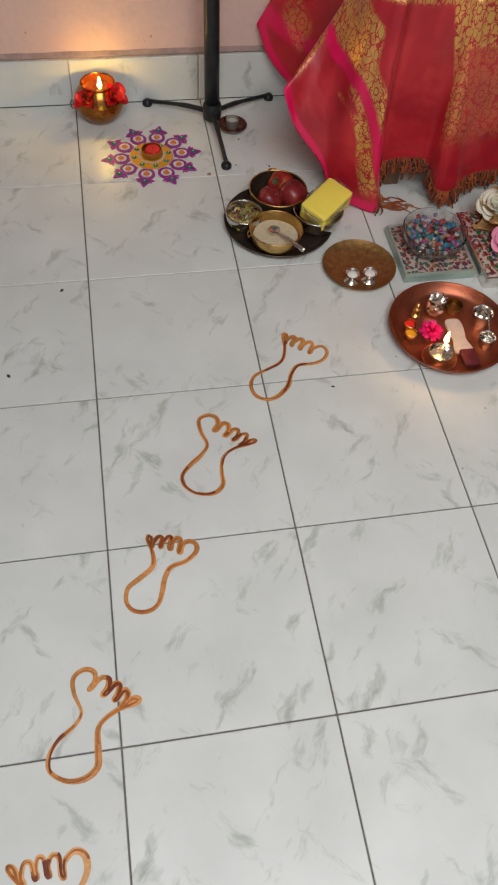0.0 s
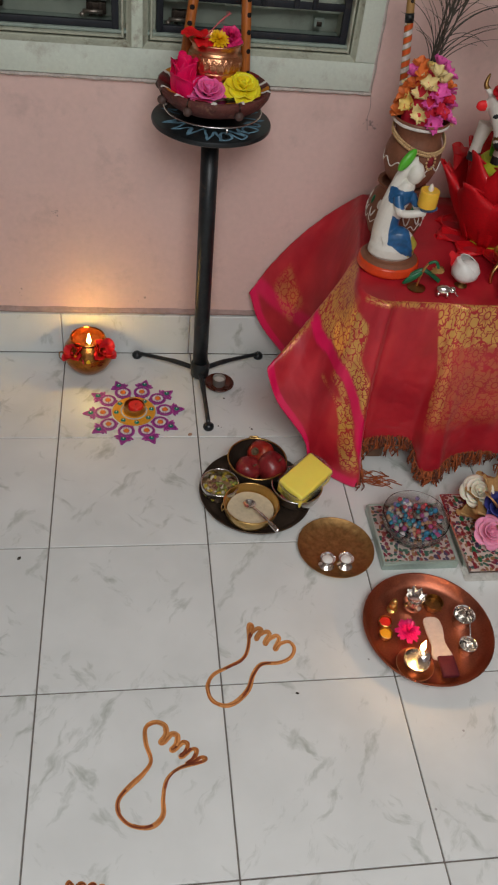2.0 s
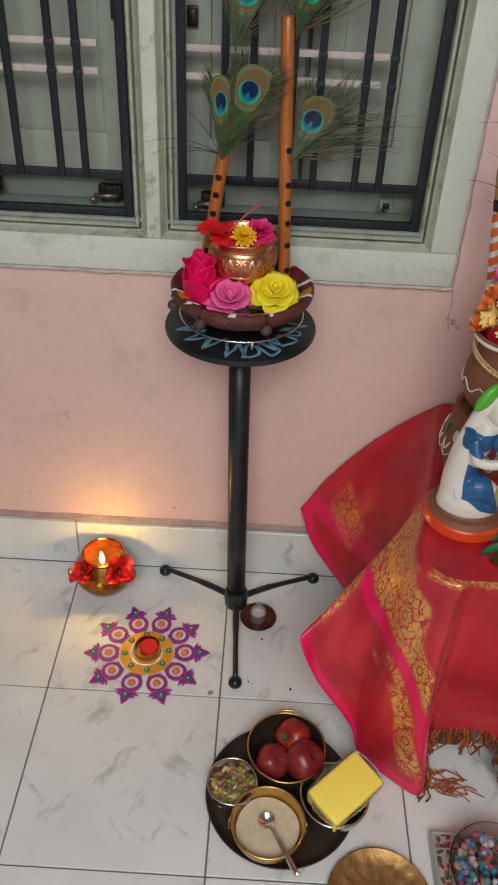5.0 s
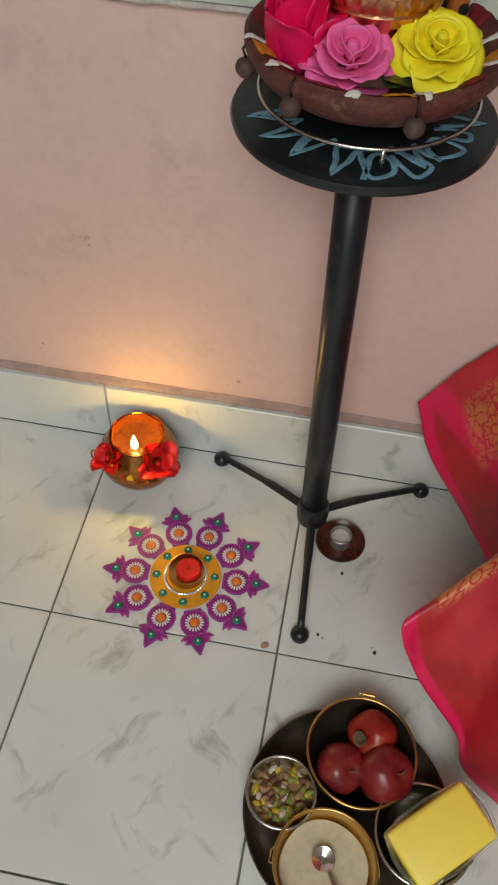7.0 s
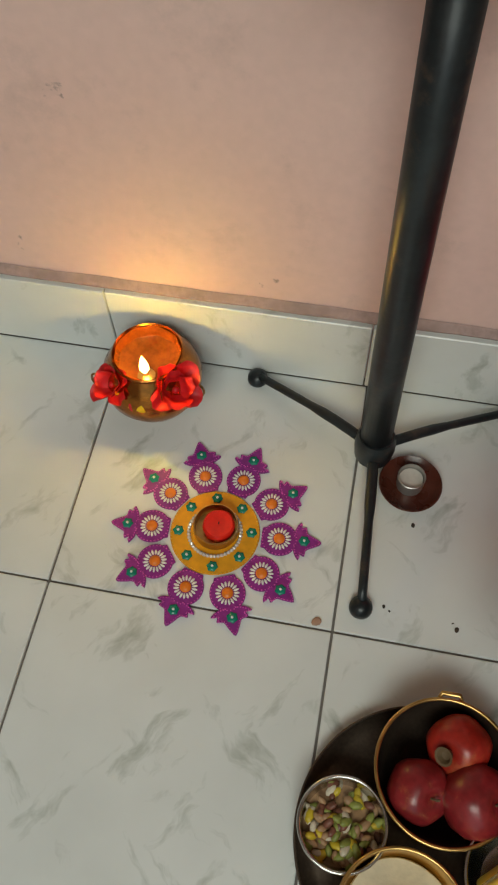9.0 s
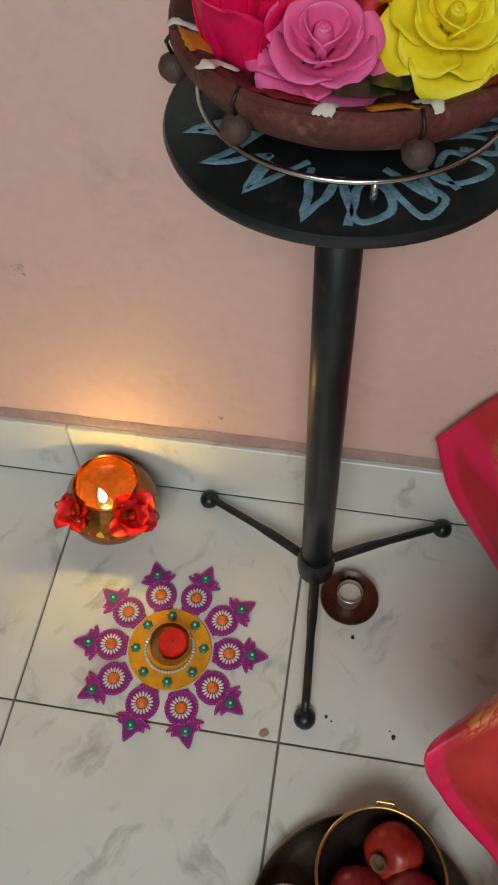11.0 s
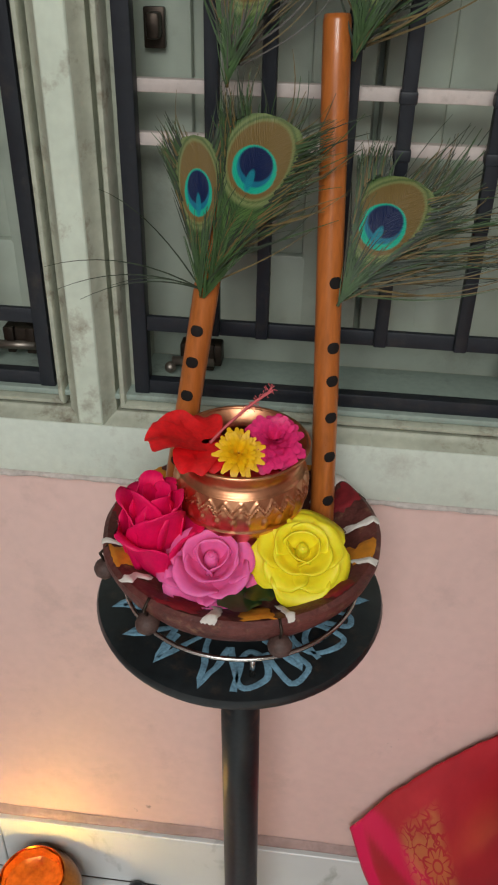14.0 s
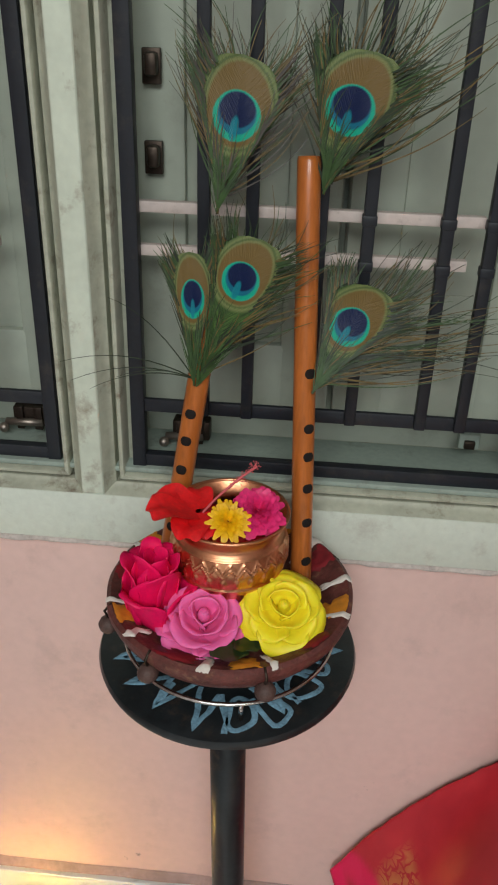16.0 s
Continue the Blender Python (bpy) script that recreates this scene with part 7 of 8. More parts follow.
# ribbon-wound flute behind the posy
RB, RT = Vector((0.374, 0.196, 0.552)), Vector((0.3445, 0.240, 0.854))
rf = thing("wound_flute", pose(0, 0, 0), "bamboo flute wound with orange and silver ribbon behind the clay pots", "flute")
part("body", tube([RB + (RT - RB) * f for f in (0, 0.5, 0.985, 1)], [0.0074, 0.0074, 0.0074, 0.0066], 20), M["bamboo_pale"], rf)
for nm, mm, ph in (("orange_ribbon", mat("orange_ribbon", (0.68, 0.10, 0.02), 0.35, var=0.2), 0.0), ("silver_ribbon", mat("tinsel_ribbon", (0.80, 0.74, 0.72), 0.4, metal=0.4, var=0.3, scale=120, bump=0.5), math.pi)):
    d = (RT - RB).normalized()
    n1 = d.orthogonal().normalized()
    n2 = d.cross(n1)
    bm = bmesh.new()
    prev = None
    for k in range(241):
        f = 0.10 + 0.72 * k / 240
        a = ph + 2 * math.pi * 11 * k / 240
        c = RB + (RT - RB) * f + (n1 * math.cos(a) + n2 * math.sin(a)) * 0.0078
        v1, v2 = bm.verts.new(c - d * 0.0041), bm.verts.new(c + d * 0.0041)
        if prev:
            bm.faces.new((prev[0], v1, v2, prev[1]))
        prev = (v1, v2)
    part(nm, bm, mm, rf)
part("black_band", tube([RB + (RT - RB) * f for f in (0.815, 0.865)], 0.0081, 20), M["black"], rf)
flute_holes(RB, RT, 0.0074, [0.925], (0.1, -1, 0), rf, 0.003)

# spray of dark peacock tail barbs above the posy
tail = thing("peacock_tail_spray", pose(0, 0, 0), "spray of dark bronze peacock tail barbs behind the posy", "feather")
rnd = random.Random(77)
TB = Vector((0.386, 0.177, 0.712))
for tip_, n_ in (((0.475, 0.238, 0.992), 15), ((0.518, 0.223, 0.992), 15), ((0.453, 0.243, 0.992), 11), ((0.493, 0.233, 1.012), 15)):
    tip_ = Vector(tip_)
    bend = Vector((-0.010, 0, 0.012))
    upv = (tip_ - TB).normalized()
    shaft = [TB.lerp(tip_, q) + bend * math.sin(math.pi * q) for q in [j / 14 for j in range(15)]]
    part("shaft", tube(shaft, [0.0022 - 0.00012 * j for j in range(15)], 6), M["barb_dark"], tail)
    bm = bmesh.new()
    for k in range(2 * n_):
        q = min(0.98, 0.02 + 0.94 * (k / 2 + rnd.uniform(-0.8, 0.8)) / n_)
        s0 = TB.lerp(tip_, max(0.0, q)) + bend * math.sin(math.pi * q)
        sg = -1 if rnd.random() < 0.58 else 1
        sd = Vector((upv.z, 0, -upv.x)) * sg
        ln = rnd.uniform(0.09, 0.185) * (1.0 - 0.30 * q)
        if rnd.random() < 0.3:
            ln *= 0.5
        curl = rnd.uniform(0.25, 0.95)
        yb = rnd.uniform(-0.03, 0.015)
        # up along the shaft, over in an arc, then drooping
        pts = []
        for j in range(13):
            w = j / 12
            turn = w * (0.55 + 1.55 * curl)
            pts.append(s0 + (upv * math.sin(turn) + sd * (1 - math.cos(turn))) * ln / (0.55 + 1.2 * curl) + sd * ln * 0.14 * w + Vector((0, yb * w, 0)))
        strand(bm, pts, rnd.uniform(0.0006, 0.0012), Vector((0, -1, 0.3)))
    tagged(part("vane", bm, M["barb_dark"], tail), kind="stuff")

# kneeling figurine that holds a candle: one plain shape
def melted(bm, voxel, rounds):
    """The pieces of a modelled figure fused into one smooth skin."""
    me = bpy.data.meshes.new("clay")
    bm.to_mesh(me)
    bm.free()
    ob = new("clay", me)
    r = ob.modifiers.new("skin", "REMESH")
    r.mode, r.voxel_size = "VOXEL", voxel
    skin = bpy.data.meshes.new_from_object(ob.evaluated_get(bpy.context.evaluated_depsgraph_get()))
    bpy.data.objects.remove(ob)
    out = bmesh.new()
    out.from_mesh(skin)
    bpy.data.meshes.remove(skin)
    bpy.data.meshes.remove(me)
    for _ in range(rounds):
        bmesh.ops.smooth_vert(out, verts=out.verts, factor=0.5, use_axis_x=True, use_axis_y=True, use_axis_z=True)
    return out


fx, fy = 0.336, 0.012
bm = bmesh.new()
add_lathe(bm, [(0, 0.0), (0.060, 0.0), (0.0645, 0.005), (0.063, 0.018), (0.052, 0.026), (0, 0.028)], 44, pose(fx, fy, T))
add_lathe(bm, [(0, 0.024), (0.036, 0.024), (0.047, 0.034), (0.046, 0.048), (0.038, 0.060), (0, 0.064)], 36, pose(fx - 0.002, fy - 0.006, T) @ Matrix.Diagonal((1.02, 0.82, 1, 1)))
add_tube(bm, spline([(fx - 0.018, fy, T + 0.050), (fx - 0.022, fy, T + 0.085), (fx - 0.017, fy - 0.003, T + 0.120), (fx - 0.006, fy - 0.006, T + 0.148), (fx + 0.003, fy - 0.008, T + 0.170)], 6),
         [0.029 - 0.0007 * k if k < 8 else 0.0235 - 0.0001 * (k - 8) if k < 18 else 0.0225 - 0.0016 * (k - 18) for k in range(25)], 20)
add_tube(bm, spline([(fx - 0.018, fy - 0.010, T + 0.056), (fx + 0.006, fy - 0.020, T + 0.068), (fx + 0.034, fy - 0.020, T + 0.048)], 6), [0.026 - 0.0009 * k for k in range(13)], 16)
add_ball(bm, (fx + 0.010, fy - 0.010, T + 0.187), 0.0165, 24, 16, (0.95, 0.95, 1.18))
add_ball(bm, (fx + 0.0255, fy - 0.013, T + 0.184), 0.0035, 10, 8)
add_tube(bm, spline([(fx + 0.012, fy - 0.006, T + 0.206), (fx - 0.006, fy - 0.002, T + 0.196), (fx - 0.019, fy, T + 0.165), (fx - 0.032, fy + 0.002, T + 0.115), (fx - 0.036, fy + 0.002, T + 0.058)], 6), [0.010] * 8 + [0.011] * 17, 14)
add_tube(bm, spline([(fx - 0.018, fy - 0.020, T + 0.148), (fx - 0.008, fy - 0.038, T + 0.124), (fx + 0.036, fy - 0.044, T + 0.130)], 8), [0.0095] * 8 + [0.0072] * 9, 14)
add_tube(bm, spline([(fx + 0.012, fy - 0.014, T + 0.150), (fx + 0.026, fy - 0.028, T + 0.128), (fx + 0.036, fy - 0.040, T + 0.133)], 8), 0.0075, 14)
add_lathe(bm, [(0, 0.0), (0.012, 0.003), (0.019, 0.010), (0, 0.0118)], 24, pose(fx + 0.039, fy - 0.044, T + 0.131))
bm = melted(bm, 0.0014, 3)
bmesh.ops.transform(bm, matrix=pose(fx, fy, 0) @ Matrix.Diagonal((0.91, 0.88, 1, 1)) @ pose(-fx, -fy, 0), verts=bm.verts)
for f in bm.faces:
    c = f.calc_center_median() - Vector((fx, fy, T))
    r_ = math.hypot(c.x, c.y)
    w = 0.004 * noise.noise(c * 60)
    front = c.y < -0.004 + w
    if c.z < 0.0205 and r_ > 0.040:
        f.material_index = 3
    elif c.z < 0.029 and r_ > 0.030:
        f.material_index = 4
    elif front and 0.134 < c.z + w < 0.160 and c.x > -0.030:
        f.material_index = 1
    elif front and 0.050 < c.z + 0.5 * c.x + w < 0.104 and -0.020 < c.x < 0.026 - 0.35 * (c.z - 0.06):
        f.material_index = 1
    elif front and 0.036 < c.z < 0.075 and 0.022 <= c.x < 0.040 and c.z < 0.09 - (c.x - 0.012):
        f.material_index = 2
tagged(part("kneeling_figurine", bm, [M["statue_white"], M["statue_blue"], M["statue_olive"], M["orange_paint"], M["clay_pot"]], angle=180), "white and blue glazed figurine on an orange-edged round base", "figurine")
tagged(part("hair_clip", ball((0, 0, 0), 0.020, 16, 10, (0.55, 0.4, 1.25)), M["lime"], m=pose(fx - 0.014, fy - 0.014, T + 0.212, 0, 38, 20) @ Matrix.Scale(0.9, 4)), "bright green leaf-shaped clip on the figurine's head", "ornament")
lc = thing("led_candle", pose(fx + 0.031, fy - 0.039, T + 0.1425) @ Matrix.Scale(0.88, 4), "yellow plastic candle with a white tip held by the figurine", "candle")
part("body", lathe([(0, 0), (0.0185, 0), (0.0192, 0.002), (0.0192, 0.032), (0.0175, 0.034), (0.006, 0.0325), (0, 0.0325)], 32), M["led_yellow"], lc)
part("tip", lathe([(0, 0.030), (0.0048, 0.032), (0.0056, 0.037), (0.003, 0.044), (0, 0.047)], 16), M["led_tip"], lc)

# small ornaments at the front of the table
pl = thing("metal_plant", pose(0.373, -0.066, T), "tiny gilt plant ornament with green leaf and gold blossom", "ornament")
part("base", lathe([(0, 0), (0.0165, 0), (0.017, 0.002), (0.012, 0.004), (0.004, 0.006), (0, 0.0065)], 28), M["brass_dark"], pl)
part("stalk", tube(spline([(0, 0, 0.005), (0.003, 0, 0.030), (0.010, -0.002, 0.052), (0.024, -0.004, 0.056), (0.028, -0.006, 0.040)], 6), 0.0022, 8), M["brass"], pl)
part("green_leaf", ball((0, 0, 0), 0.016, 12, 8, (0.42, 0.22, 1.3)), M["dark_green"], pl, m=pose(-0.014, -0.004, 0.024, 0, 52, 0))
part("green_stem", tube(spline([(0.010, -0.002, 0.053), (0.022, -0.004, 0.058), (0.029, -0.006, 0.046)], 6), 0.0028, 8), M["dark_green"], pl)
for k in range(7):
    part("gold_petal", petal_bm(0.008, 0.014, 0.1, 0.1, 4, 4, tip=0.8), M["brass"], pl, m=pose(0.029, -0.008, 0.038, 0, -75 + 25 * k, 0))
part("dark_ribbon", tube(spline([(-0.010, 0.030, 0.004), (0.014, 0.030, 0.020), (0.030, 0.024, 0.016), (0.050, 0.020, 0.003)], 6), 0.0042, 8, True, 0.35), M["dark_green"], pl)
bm = bmesh.new()
add_ball(bm, (0, 0, 0.0125), 0.0115, 14, 10, (1.25, 0.8, 0.85))
add_ball(bm, (0.0155, 0, 0.014), 0.0068, 12, 8)
for ex, ey in ((-0.008, -0.005), (-0.008, 0.005), (0.008, -0.005), (0.008, 0.005)):
    add_tube(bm, [(ex, ey, 0.010), (ex, ey, 0.0)], 0.0028, 8)
add_tube(bm, spline([(0.021, 0, 0.013), (0.025, 0, 0.006), (0.028, 0, 0.004)], 4), 0.0018, 8)
tagged(part("silver_elephant", bm, M["silver"], m=pose(0.4155, -0.090, T, 0, 0, -12)), "tiny silver elephant on the silk cloth", "ornament")
sh = thing("shell_bird", pose(0.464, -0.052, T), "white shell cup with red feather on a small brass foot", "ornament")
part("cup", lathe([(0, 0.010), (0.014, 0.012), (0.0245, 0.022), (0.0265, 0.034), (0.022, 0.048), (0.016, 0.052), (0.015, 0.051), (0.020, 0.046), (0.024, 0.033), (0.020, 0.022), (0, 0.018)], 32, None,
                  lambda a, r, z: (r, z + (0.006 * math.cos(a - 2.4) if z > 0.04 else 0))), M["shell"], sh)
part("filling", ball((0.003, -0.003, 0.036), 0.0205, 18, 12, (1, 1, 0.8)), M["shell"], sh)
part("foot", lathe([(0, 0.0), (0.012, 0.0), (0.006, 0.005), (0.012, 0.012), (0, 0.013)], 18), M["brass_dark"], sh)
part("feather", petal_bm(0.024, 0.034, 0.15, 0.3, 6, 6, tip=0.8), M["lotus_red"], sh, m=pose(-0.014, 0.012, 0.036, 14, -38, 20))

# big red lotus with a cow statue, farther along the table
lo = thing("red_lotus", pose(0.581, 0.130, T), "large red plastic lotus seat with pointed petals", "lotus")
for li, (n_, lean, hh, ww, zz) in enumerate(((9, 80, 0.070, 0.060, 0.004), (8, 22, 0.165, 0.098, 0.006), (8, 6, 0.170, 0.090, 0.02))):
    for k in range(n_):
        pt = part("petal", petal_bm(ww, hh, 0.20, 0.10, 10, 14, tip=1.6), M["lotus_red"], lo, m=pose(0, 0, zz, 0, 0, 360 * (k + 0.5 * (li % 2)) / n_ + 12) @ pose(0, 0.045, 0, -lean, 0, 0))
        q = pt.modifiers.new("thick", "SOLIDIFY")
        q.thickness = 0.002
part("seat", lathe([(0, 0.0), (0.05, 0.0), (0.062, 0.05), (0.068, 0.150), (0.058, 0.162), (0, 0.165)], 40), M["lotus_lime"], lo, "lime green padded seat")
bm = bmesh.new()
cx, cy, cz = 0.512, 0.085, T + 0.165
hd = pose(cx - 0.006, cy - 0.012, T + 0.262, -24, -6, 12)            # the head's frame: z up the face, -y out of it
add_ball(bm, (cx + 0.070, cy + 0.050, cz + 0.075), 0.052, 20, 14, (1.35, 0.85, 0.95))
add_tube(bm, spline([(cx + 0.050, cy + 0.045, cz + 0.085), (cx + 0.022, cy + 0.035, cz + 0.098), (cx + 0.004, cy + 0.020, cz + 0.100)], 6), [0.036 - 0.0006 * k for k in range(13)], 16)
add_lathe(bm, [(0, -0.054), (0.014, -0.053), (0.0200, -0.044), (0.0190, -0.032), (0.0180, -0.020), (0.0235, 0.002), (0.0300, 0.022), (0.0285, 0.036), (0.018, 0.046), (0, 0.048)], 28, hd @ Matrix.Diagonal((1.0, 0.85, 1, 1)))
for sx in (-1, 1):
    add_ball(bm, hd @ Vector((sx * 0.034, 0.010, 0.026)), 0.011, 14, 8, (1.2, 0.55, 0.9))
    add_tube(bm, [hd @ p for p in spline([(sx * 0.016, 0.006, 0.040), (sx * 0.030, 0.006, 0.058), (sx * 0.022, 0.004, 0.076)], 5)], [0.0066 - 0.0004 * k for k in range(11)], 10)
for ex, ey in ((-0.012, 0.050), (0.030, 0.034), (0.105, 0.040), (0.095, 0.080)):
    add_tube(bm, [(cx + ex + 0.006, cy + ey, cz + 0.065), (cx + ex, cy + ey, cz + 0.025), (cx + ex - 0.003, cy + ey - 0.003, cz - 0.006)], [0.015, 0.011, 0.012], 14)
bm = melted(bm, 0.0022, 2)
inv = hd.inverted()
for f in bm.faces:
    c = f.calc_center_median()
    l_ = inv @ c
    near = abs(l_.x) < 0.062 and -0.060 < l_.z < 0.085 and abs(l_.y) < 0.030
    eye_ = (abs(abs(l_.x) - 0.0180) / 0.0062) ** 2 + ((l_.z - 0.006) / 0.0042) ** 2
    if c.z < cz + 0.012:
        f.material_index = 1
    elif near and ((l_.z < -0.038 and abs(l_.x) < 0.024) or (l_.x > 0.031 and l_.z < 0.045) or (eye_ < 1 and l_.y < 0)):
        f.material_index = 1
    elif near and l_.x < -0.031 and l_.z < 0.045:
        f.material_index = 3
    elif near and -0.034 < l_.z < -0.028:
        f.material_index = 2
    elif near and l_.z > 0.052:
        f.material_index = 2
tagged(part("cow_statue", bm, [M["statue_white"], M["black"], M["brass_dark"], M["hibiscus"]], angle=180), "white painted cow statue with dark muzzle on the lotus seat", "statue")
rose(hd @ pose(-0.004, -0.016, 0.040, 40, 0, 0), 0.023, M["red_petal"], "red blossom on the cow statue's brow", 51, ((4, 0.15, 12, 0.55), (5, 0.45, 38, 0.8), (6, 0.8, 70, 1.0)), name="red_blossom")
gs = thing("green_flower_stem", pose(0.548, 0.150, T + 0.160), "bright green flower stem with yellow blossom beside the cow", "flower")
part("stem", tube(spline([(0, 0, 0.0), (-0.012, 0.006, 0.13), (-0.046, 0.004, 0.27)], 6), 0.010, 10), M["lime"], gs)
for k in range(9):
    part("petal", petal_bm(0.030, 0.034, 0.15, 0.2, 5, 5), posy_m[0] if k % 2 else posy_m[4], gs, m=pose(-0.047, 0.004, 0.272, 0, 0, 40 * k) @ pose(0, 0.004, 0, -70 + 20 * (k % 2), 0, 0))
br = thing("brass_tripod", pose(0.558, -0.030, T), "small brass tripod bowl with curved legs", "bowl")
part("bowl", lathe([(0, 0.030), (0.020, 0.032), (0.034, 0.044), (0.037, 0.056), (0.0355, 0.0565), (0.031, 0.046), (0, 0.038)], 36), M["brass"], br)
for k in range(3):
    a = radians(200 + 120 * k)
    part("leg", tube(spline([(0.026 * math.cos(a), 0.026 * math.sin(a), 0.040), (0.038 * math.cos(a), 0.038 * math.sin(a), 0.022), (0.034 * math.cos(a), 0.034 * math.sin(a), 0.0)], 6), [0.0045 - 0.0001 * j for j in range(13)], 10), M["brass"], br)
rose(pose(0.560, -0.088, T + 0.006, 30, 0, 0), 0.040, M["magenta_rose"], "magenta foam rose on the silk cloth", 61, name="foam_rose")

# fairy lights on the wall
fl_ = thing("fairy_lights", pose(0, 0, 0), "string of small coloured fairy lights on the pink wall", "string light")
WP = spline([(0.398, 0.304, 1.09), (0.390, 0.303, 0.98), (0.384, 0.303, 0.904), (0.411, 0.302, 0.946), (0.442, 0.302, 0.976), (0.470, 0.302, 0.997), (0.513, 0.302, 0.98), (0.573, 0.303, 1.02)], 8)
part("wire", tube(WP, 0.0007, 5), M["wire"], fl_)
part("bulb", lathe([(0, -0.008), (0.0022, -0.006), (0.0028, 0.0), (0.0022, 0.005), (0, 0.006)], 12, pose(0.3835, 0.298, 0.8965)), M["violet_led"], fl_, "glowing violet bulb")
part("bulb", lathe([(0, -0.008), (0.0024, -0.006), (0.0032, 0.0), (0.0022, 0.005), (0, 0.006)], 12, pose(0.470, 0.297, 0.999)), M["green_led"], fl_, "glowing green bulb")
wd = thing("wall_print", pose(0.429, 0.3065, 0.963), "small unreadable coloured print pasted on the wall", "picture")
# the sheet's pale violet paints in the purple cast of the fairy light
part("sheet", box((0, 0, 0), (0.044, 0.002, 0.064), 0.0005), mat("violet_lit_print", (0.48, 0.40, 0.50), 0.6, var=0.25, scale=40), wd)
part("print_patch", box((-0.008, -0.0014, 0.0), (0.014, 0.0012, 0.036), 0.0004, m=pose(0, 0, 0, 0, 12, 0)), M["paint_red"], wd)
part("print_patch", box((0.006, -0.0014, 0.002), (0.009, 0.0012, 0.032), 0.0004, m=pose(0, 0, 0, 0, 10, 0)), M["paint_orange"], wd)


# ---- painted footprints on the tiles ----
FOOT = [(0.31, 0.80), (0.20, 0.68), (0.115, 0.52), (0.165, 0.34), (0.215, 0.18), (0.15, 0.05), (0.0, 0.0), (-0.15, 0.05), (-0.215, 0.17), (-0.185, 0.33), (-0.105, 0.48), (-0.095, 0.62), (-0.185, 0.76),
        (-0.235, 0.90), (-0.19, 0.99), (-0.10, 1.0), (-0.055, 0.92), (-0.075, 0.83), (-0.05, 0.84), (-0.015, 0.95), (0.035, 0.96), (0.055, 0.88), (0.035, 0.81), (0.06, 0.82), (0.095, 0.92), (0.14, 0.92),
        (0.15, 0.84), (0.13, 0.78), (0.155, 0.79), (0.19, 0.88), (0.23, 0.87), (0.235, 0.79), (0.21, 0.74), (0.24, 0.75), (0.285, 0.83), (0.325, 0.84)]


def footprint(heel, big_toe, last_toe, label, jitter, paint=None):
    """An outlined foot, set by the back of its heel and the tips of its big toe and its smallest toe."""
    paint = paint or M["henna"]
    h, bt, lt = Vector((*heel, 0)), Vector((*big_toe, 0)) - Vector((*heel, 0)), Vector((*last_toe, 0)) - Vector((*heel, 0))
    # the pattern's big toe ends at (-0.17, 1.0), its smallest toe at (0.325, 0.84)
    det = -0.17 * 0.84 - 0.325 * 1.0
    ex, ey = (bt * 0.84 - lt * 1.0) / det, (lt * -0.17 - bt * 0.325) / det
    path = spline([h + ex * x + ey * y + Vector((noise.noise((x * 5, y * 5, jitter)), noise.noise((x * 5, y * 5, jitter + 9)), 0)) * 0.003 for x, y in [(x * (0.86 if y < 0.7 else 1.0), y) for x, y in FOOT]], 6, True)
    ob = thing("painted_footprint", pose(0, 0, 0), label, "footprint", "painted footprints")
    c = h + ey * 0.5
    n = len(path)
    # a wet brush: a broad pale stroke whose width swells and thins, and darker lines where the paint has pooled
    for k, (w, z, g, swell) in enumerate(((0.0074, 0.0004, 0.0, 0.38), (0.0022, 0.0007, 0.022, 0.8), (0.0020, 0.0008, -0.030, 0.8), (0.0034, 0.0009, 0.006, 1.0))):
        bm = bmesh.new()
        row = []
        for m_ in range(n + 1):
            p = path[m_ % n]
            q = Vector((p.x + (p.x - c.x) * g + 0.0024 * noise.noise(p * 22 + Vector((k, 0, jitter))), p.y + (p.y - c.y) * g * 0.6 + 0.0024 * noise.noise(p * 22 + Vector((0, k + 4, jitter))), z))
            d = (path[(m_ + 1) % n] - path[(m_ - 1) % n]).normalized()
            s_ = Vector((-d.y, d.x, 0)) * 0.5 * w * max(0.12, 1 + swell * 1.9 * noise.noise(p * 16 + Vector((3 * k, jitter, 0))))
            row.append((bm.verts.new(q - s_), bm.verts.new(q + Vector((0, 0, 0.00025))), bm.verts.new(q + s_)))
        for a_, b_ in zip(row, row[1:]):
            if k and noise.noise(a_[1].co * 13 + Vector((jitter * 3, 7 * k, 0))) < (-0.12, -0.10, 0.12)[k - 1]:
                continue
            bm.faces.new((a_[0], a_[1], b_[1], b_[0]))
            bm.faces.new((a_[1], a_[2], b_[2], b_[1]))
        bmesh.ops.recalc_face_normals(bm, faces=bm.faces)
        part("outline" if k == 0 else "brush_streak", bm, paint if k == 0 else M["henna_dark"] if k < 3 else M["henna_deep"], ob)


M["henna_dark"] = mat("brown_brush_streak", (0.42, 0.135, 0.028), 0.5, var=0.6, scale=26, fine=160)
M["henna_deep"] = mat("pooled_brown_paint", (0.20, 0.040, 0.012), 0.4, var=0.6, scale=26, fine=160)
M["henna_pale"] = mat("thin_orange_paint", (0.72, 0.36, 0.14), 0.5, var=0.3, scale=26, fine=160)
LAB = "orange-brown footprint outline brushed on the white tiles"
footprint((-0.017, -0.628), (0.132, -0.533), (0.06, -0.485), LAB, 1)
footprint((-0.148, -0.816), (-0.109, -0.662), (-0.037, -0.724), LAB, 2)
footprint((-0.268, -1.006), (-0.163, -0.907), (-0.234, -0.884), LAB, 3)
footprint((-0.375, -1.232), (-0.343, -1.086), (-0.272, -1.138), LAB, 4)
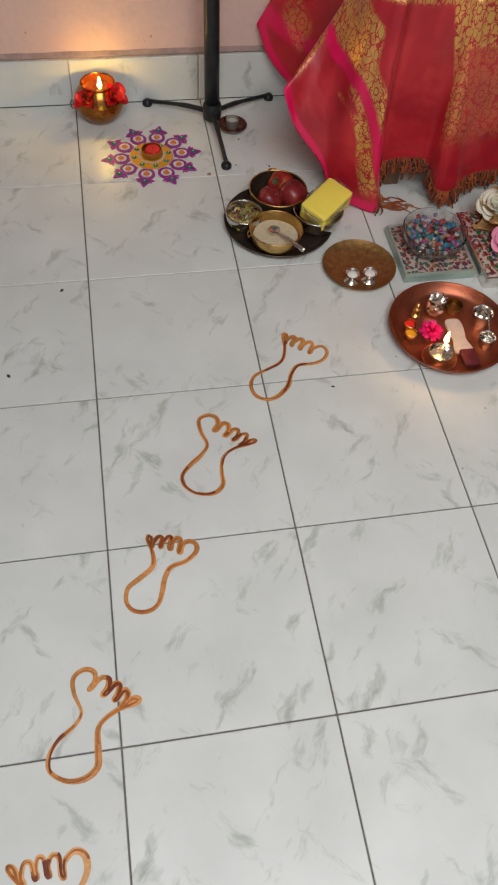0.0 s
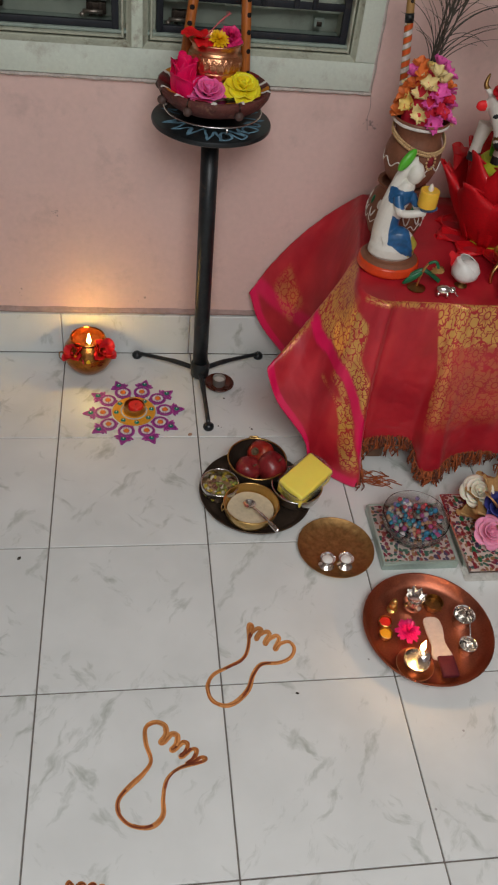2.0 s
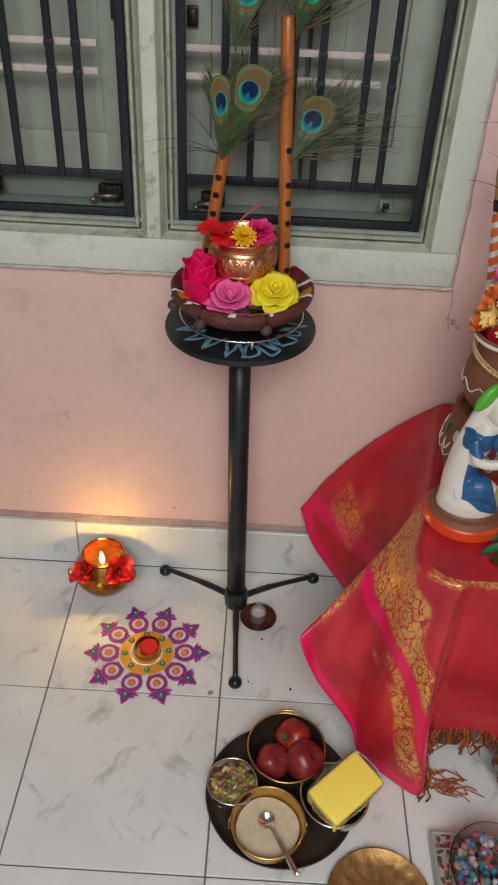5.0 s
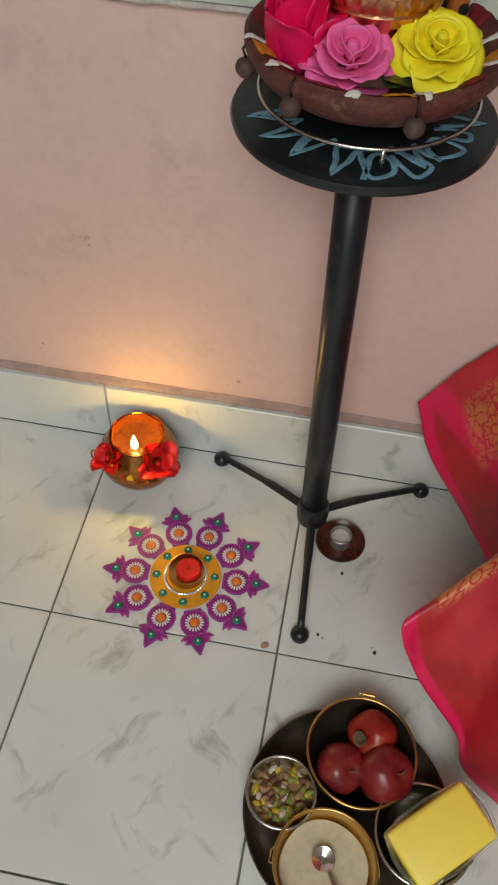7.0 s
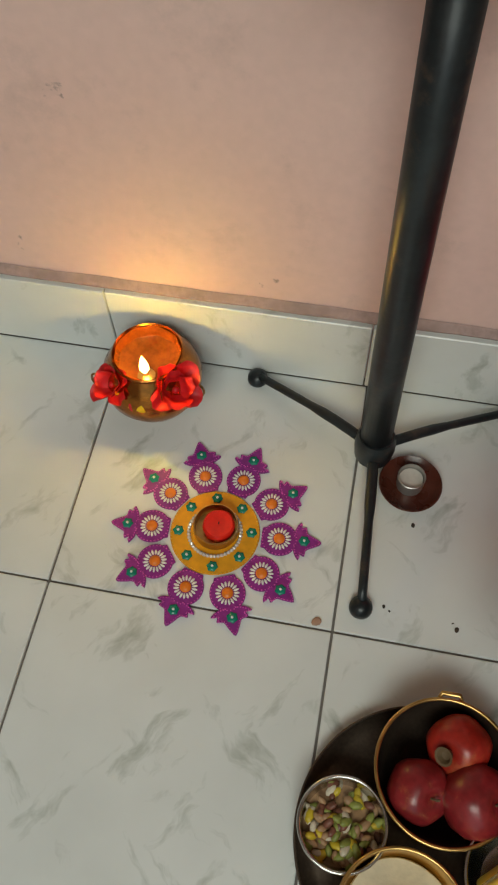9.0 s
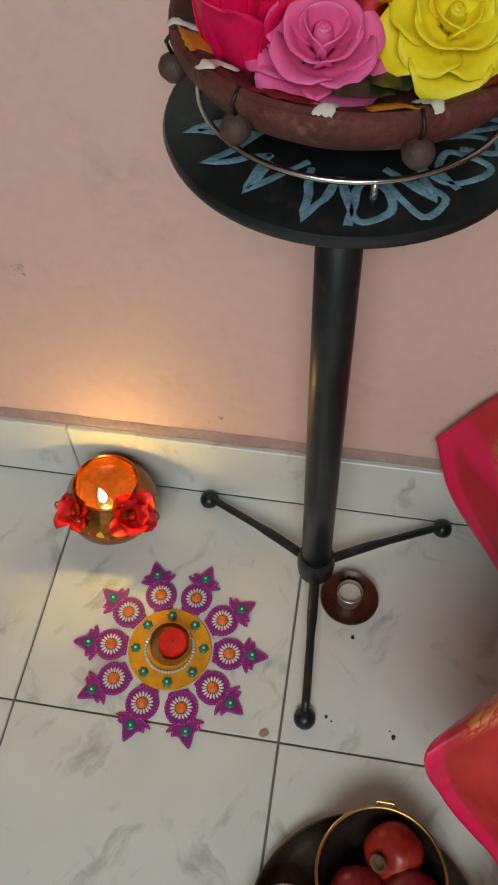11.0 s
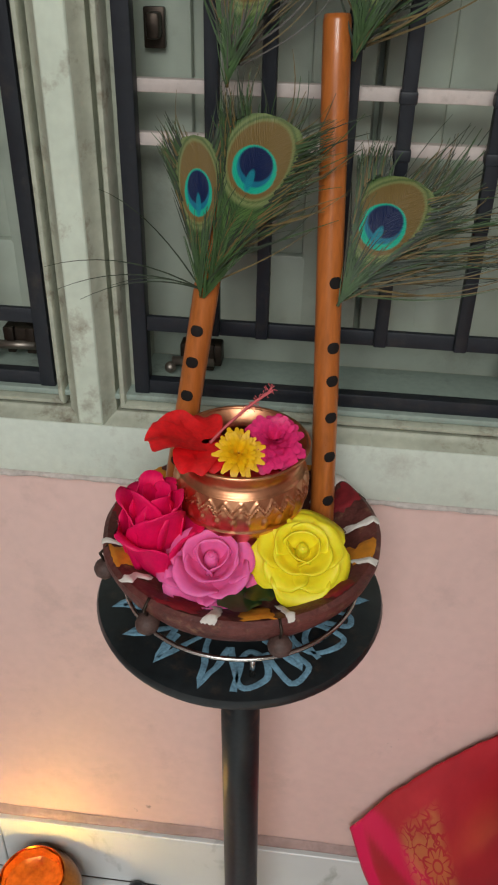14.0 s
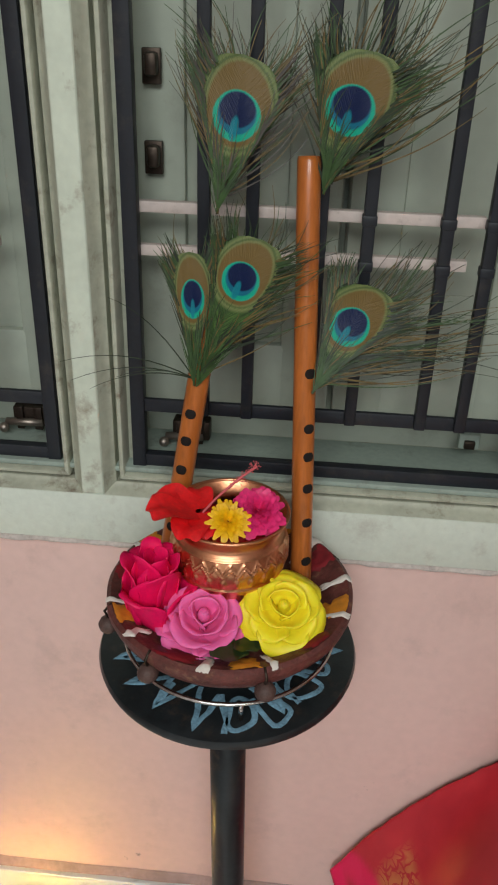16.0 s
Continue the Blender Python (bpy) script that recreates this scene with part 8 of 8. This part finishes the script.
footprint((-0.420, -1.470), (-0.358, -1.320), (-0.446, -1.322), "pale orange footprint outline brushed thinly on the white tiles", 5, M["henna_pale"])


# crumbs and specks of dirt on the tiles
M["crumb"] = mat("dark_crumb", (0.05, 0.035, 0.025), 0.8, var=0.4)
M["clay_crumb"] = mat("clay_smudge", (0.42, 0.25, 0.17), 0.9, var=0.3)
rnd = random.Random(41)
for x, y, r_, m_ in ((-0.352, -0.324, 0.0045, "crumb"), (0.125, -0.623, 0.0035, "crumb"), (-0.452, -0.530, 0.0045, "crumb"), (0.122, 0.024, 0.0032, "crumb"), (0.048, 0.035, 0.0022, "crumb"), (0.054, 0.031, 0.0014, "crumb"),
                     (0.069, 0.130, 0.0028, "crumb"), (0.118, 0.030, 0.0016, "crumb"), (-0.017, 0.007, 0.0062, "clay_crumb")):
    bm = ball((0, 0, 0), r_, 9, 6, (1.0, rnd.uniform(0.5, 0.8), 0.16 if m_ == "clay_crumb" else 0.35))
    for v in bm.verts:
        v.co *= 1 + 0.35 * noise.noise(v.co * 400 + Vector((x * 50, y * 50, 0)))
    tagged(part("crumb", bm, M[m_], m=pose(x, y, r_ * 0.2, 0, 0, rnd.uniform(0, 180))), "tiny pale clay smudge on the white tile" if m_ == "clay_crumb" else "tiny dark crumb lying on the white tile", "crumb", "crumbs on the floor")


# ---- floor tiles and skirting pieces, last ----
tile_bm = box((0, 0, -0.004), (0.2974, 0.2974, 0.008), 0.0008, 1)
tile_me = mesh_of("tile", tile_bm, M["marble"], smooth=False)
for i in range(-3, 5):
    for j in range(-7, 1):
        t = new("tile", tile_me)
        t.parent = floor
        t.matrix_basis = pose(0.3 * i + 0.15, 0.3 * j + 0.15 - 0.0, 0, 0, 0, 0)
skirting = tagged(new("baseboard"), "white marble skirting in short pieces", "skirting", kind="structure")
sk_me = mesh_of("skirting_tile", box((0, 0, 0.055), (0.2985, 0.012, 0.1095), 0.0012, 1), M["marble"], smooth=False)
for i in range(-3, 5):
    t = new("skirting_tile", sk_me)
    t.parent = skirting
    t.matrix_basis = pose(0.3 * i + 0.145, WALL_Y - 0.0055, 0.0008)
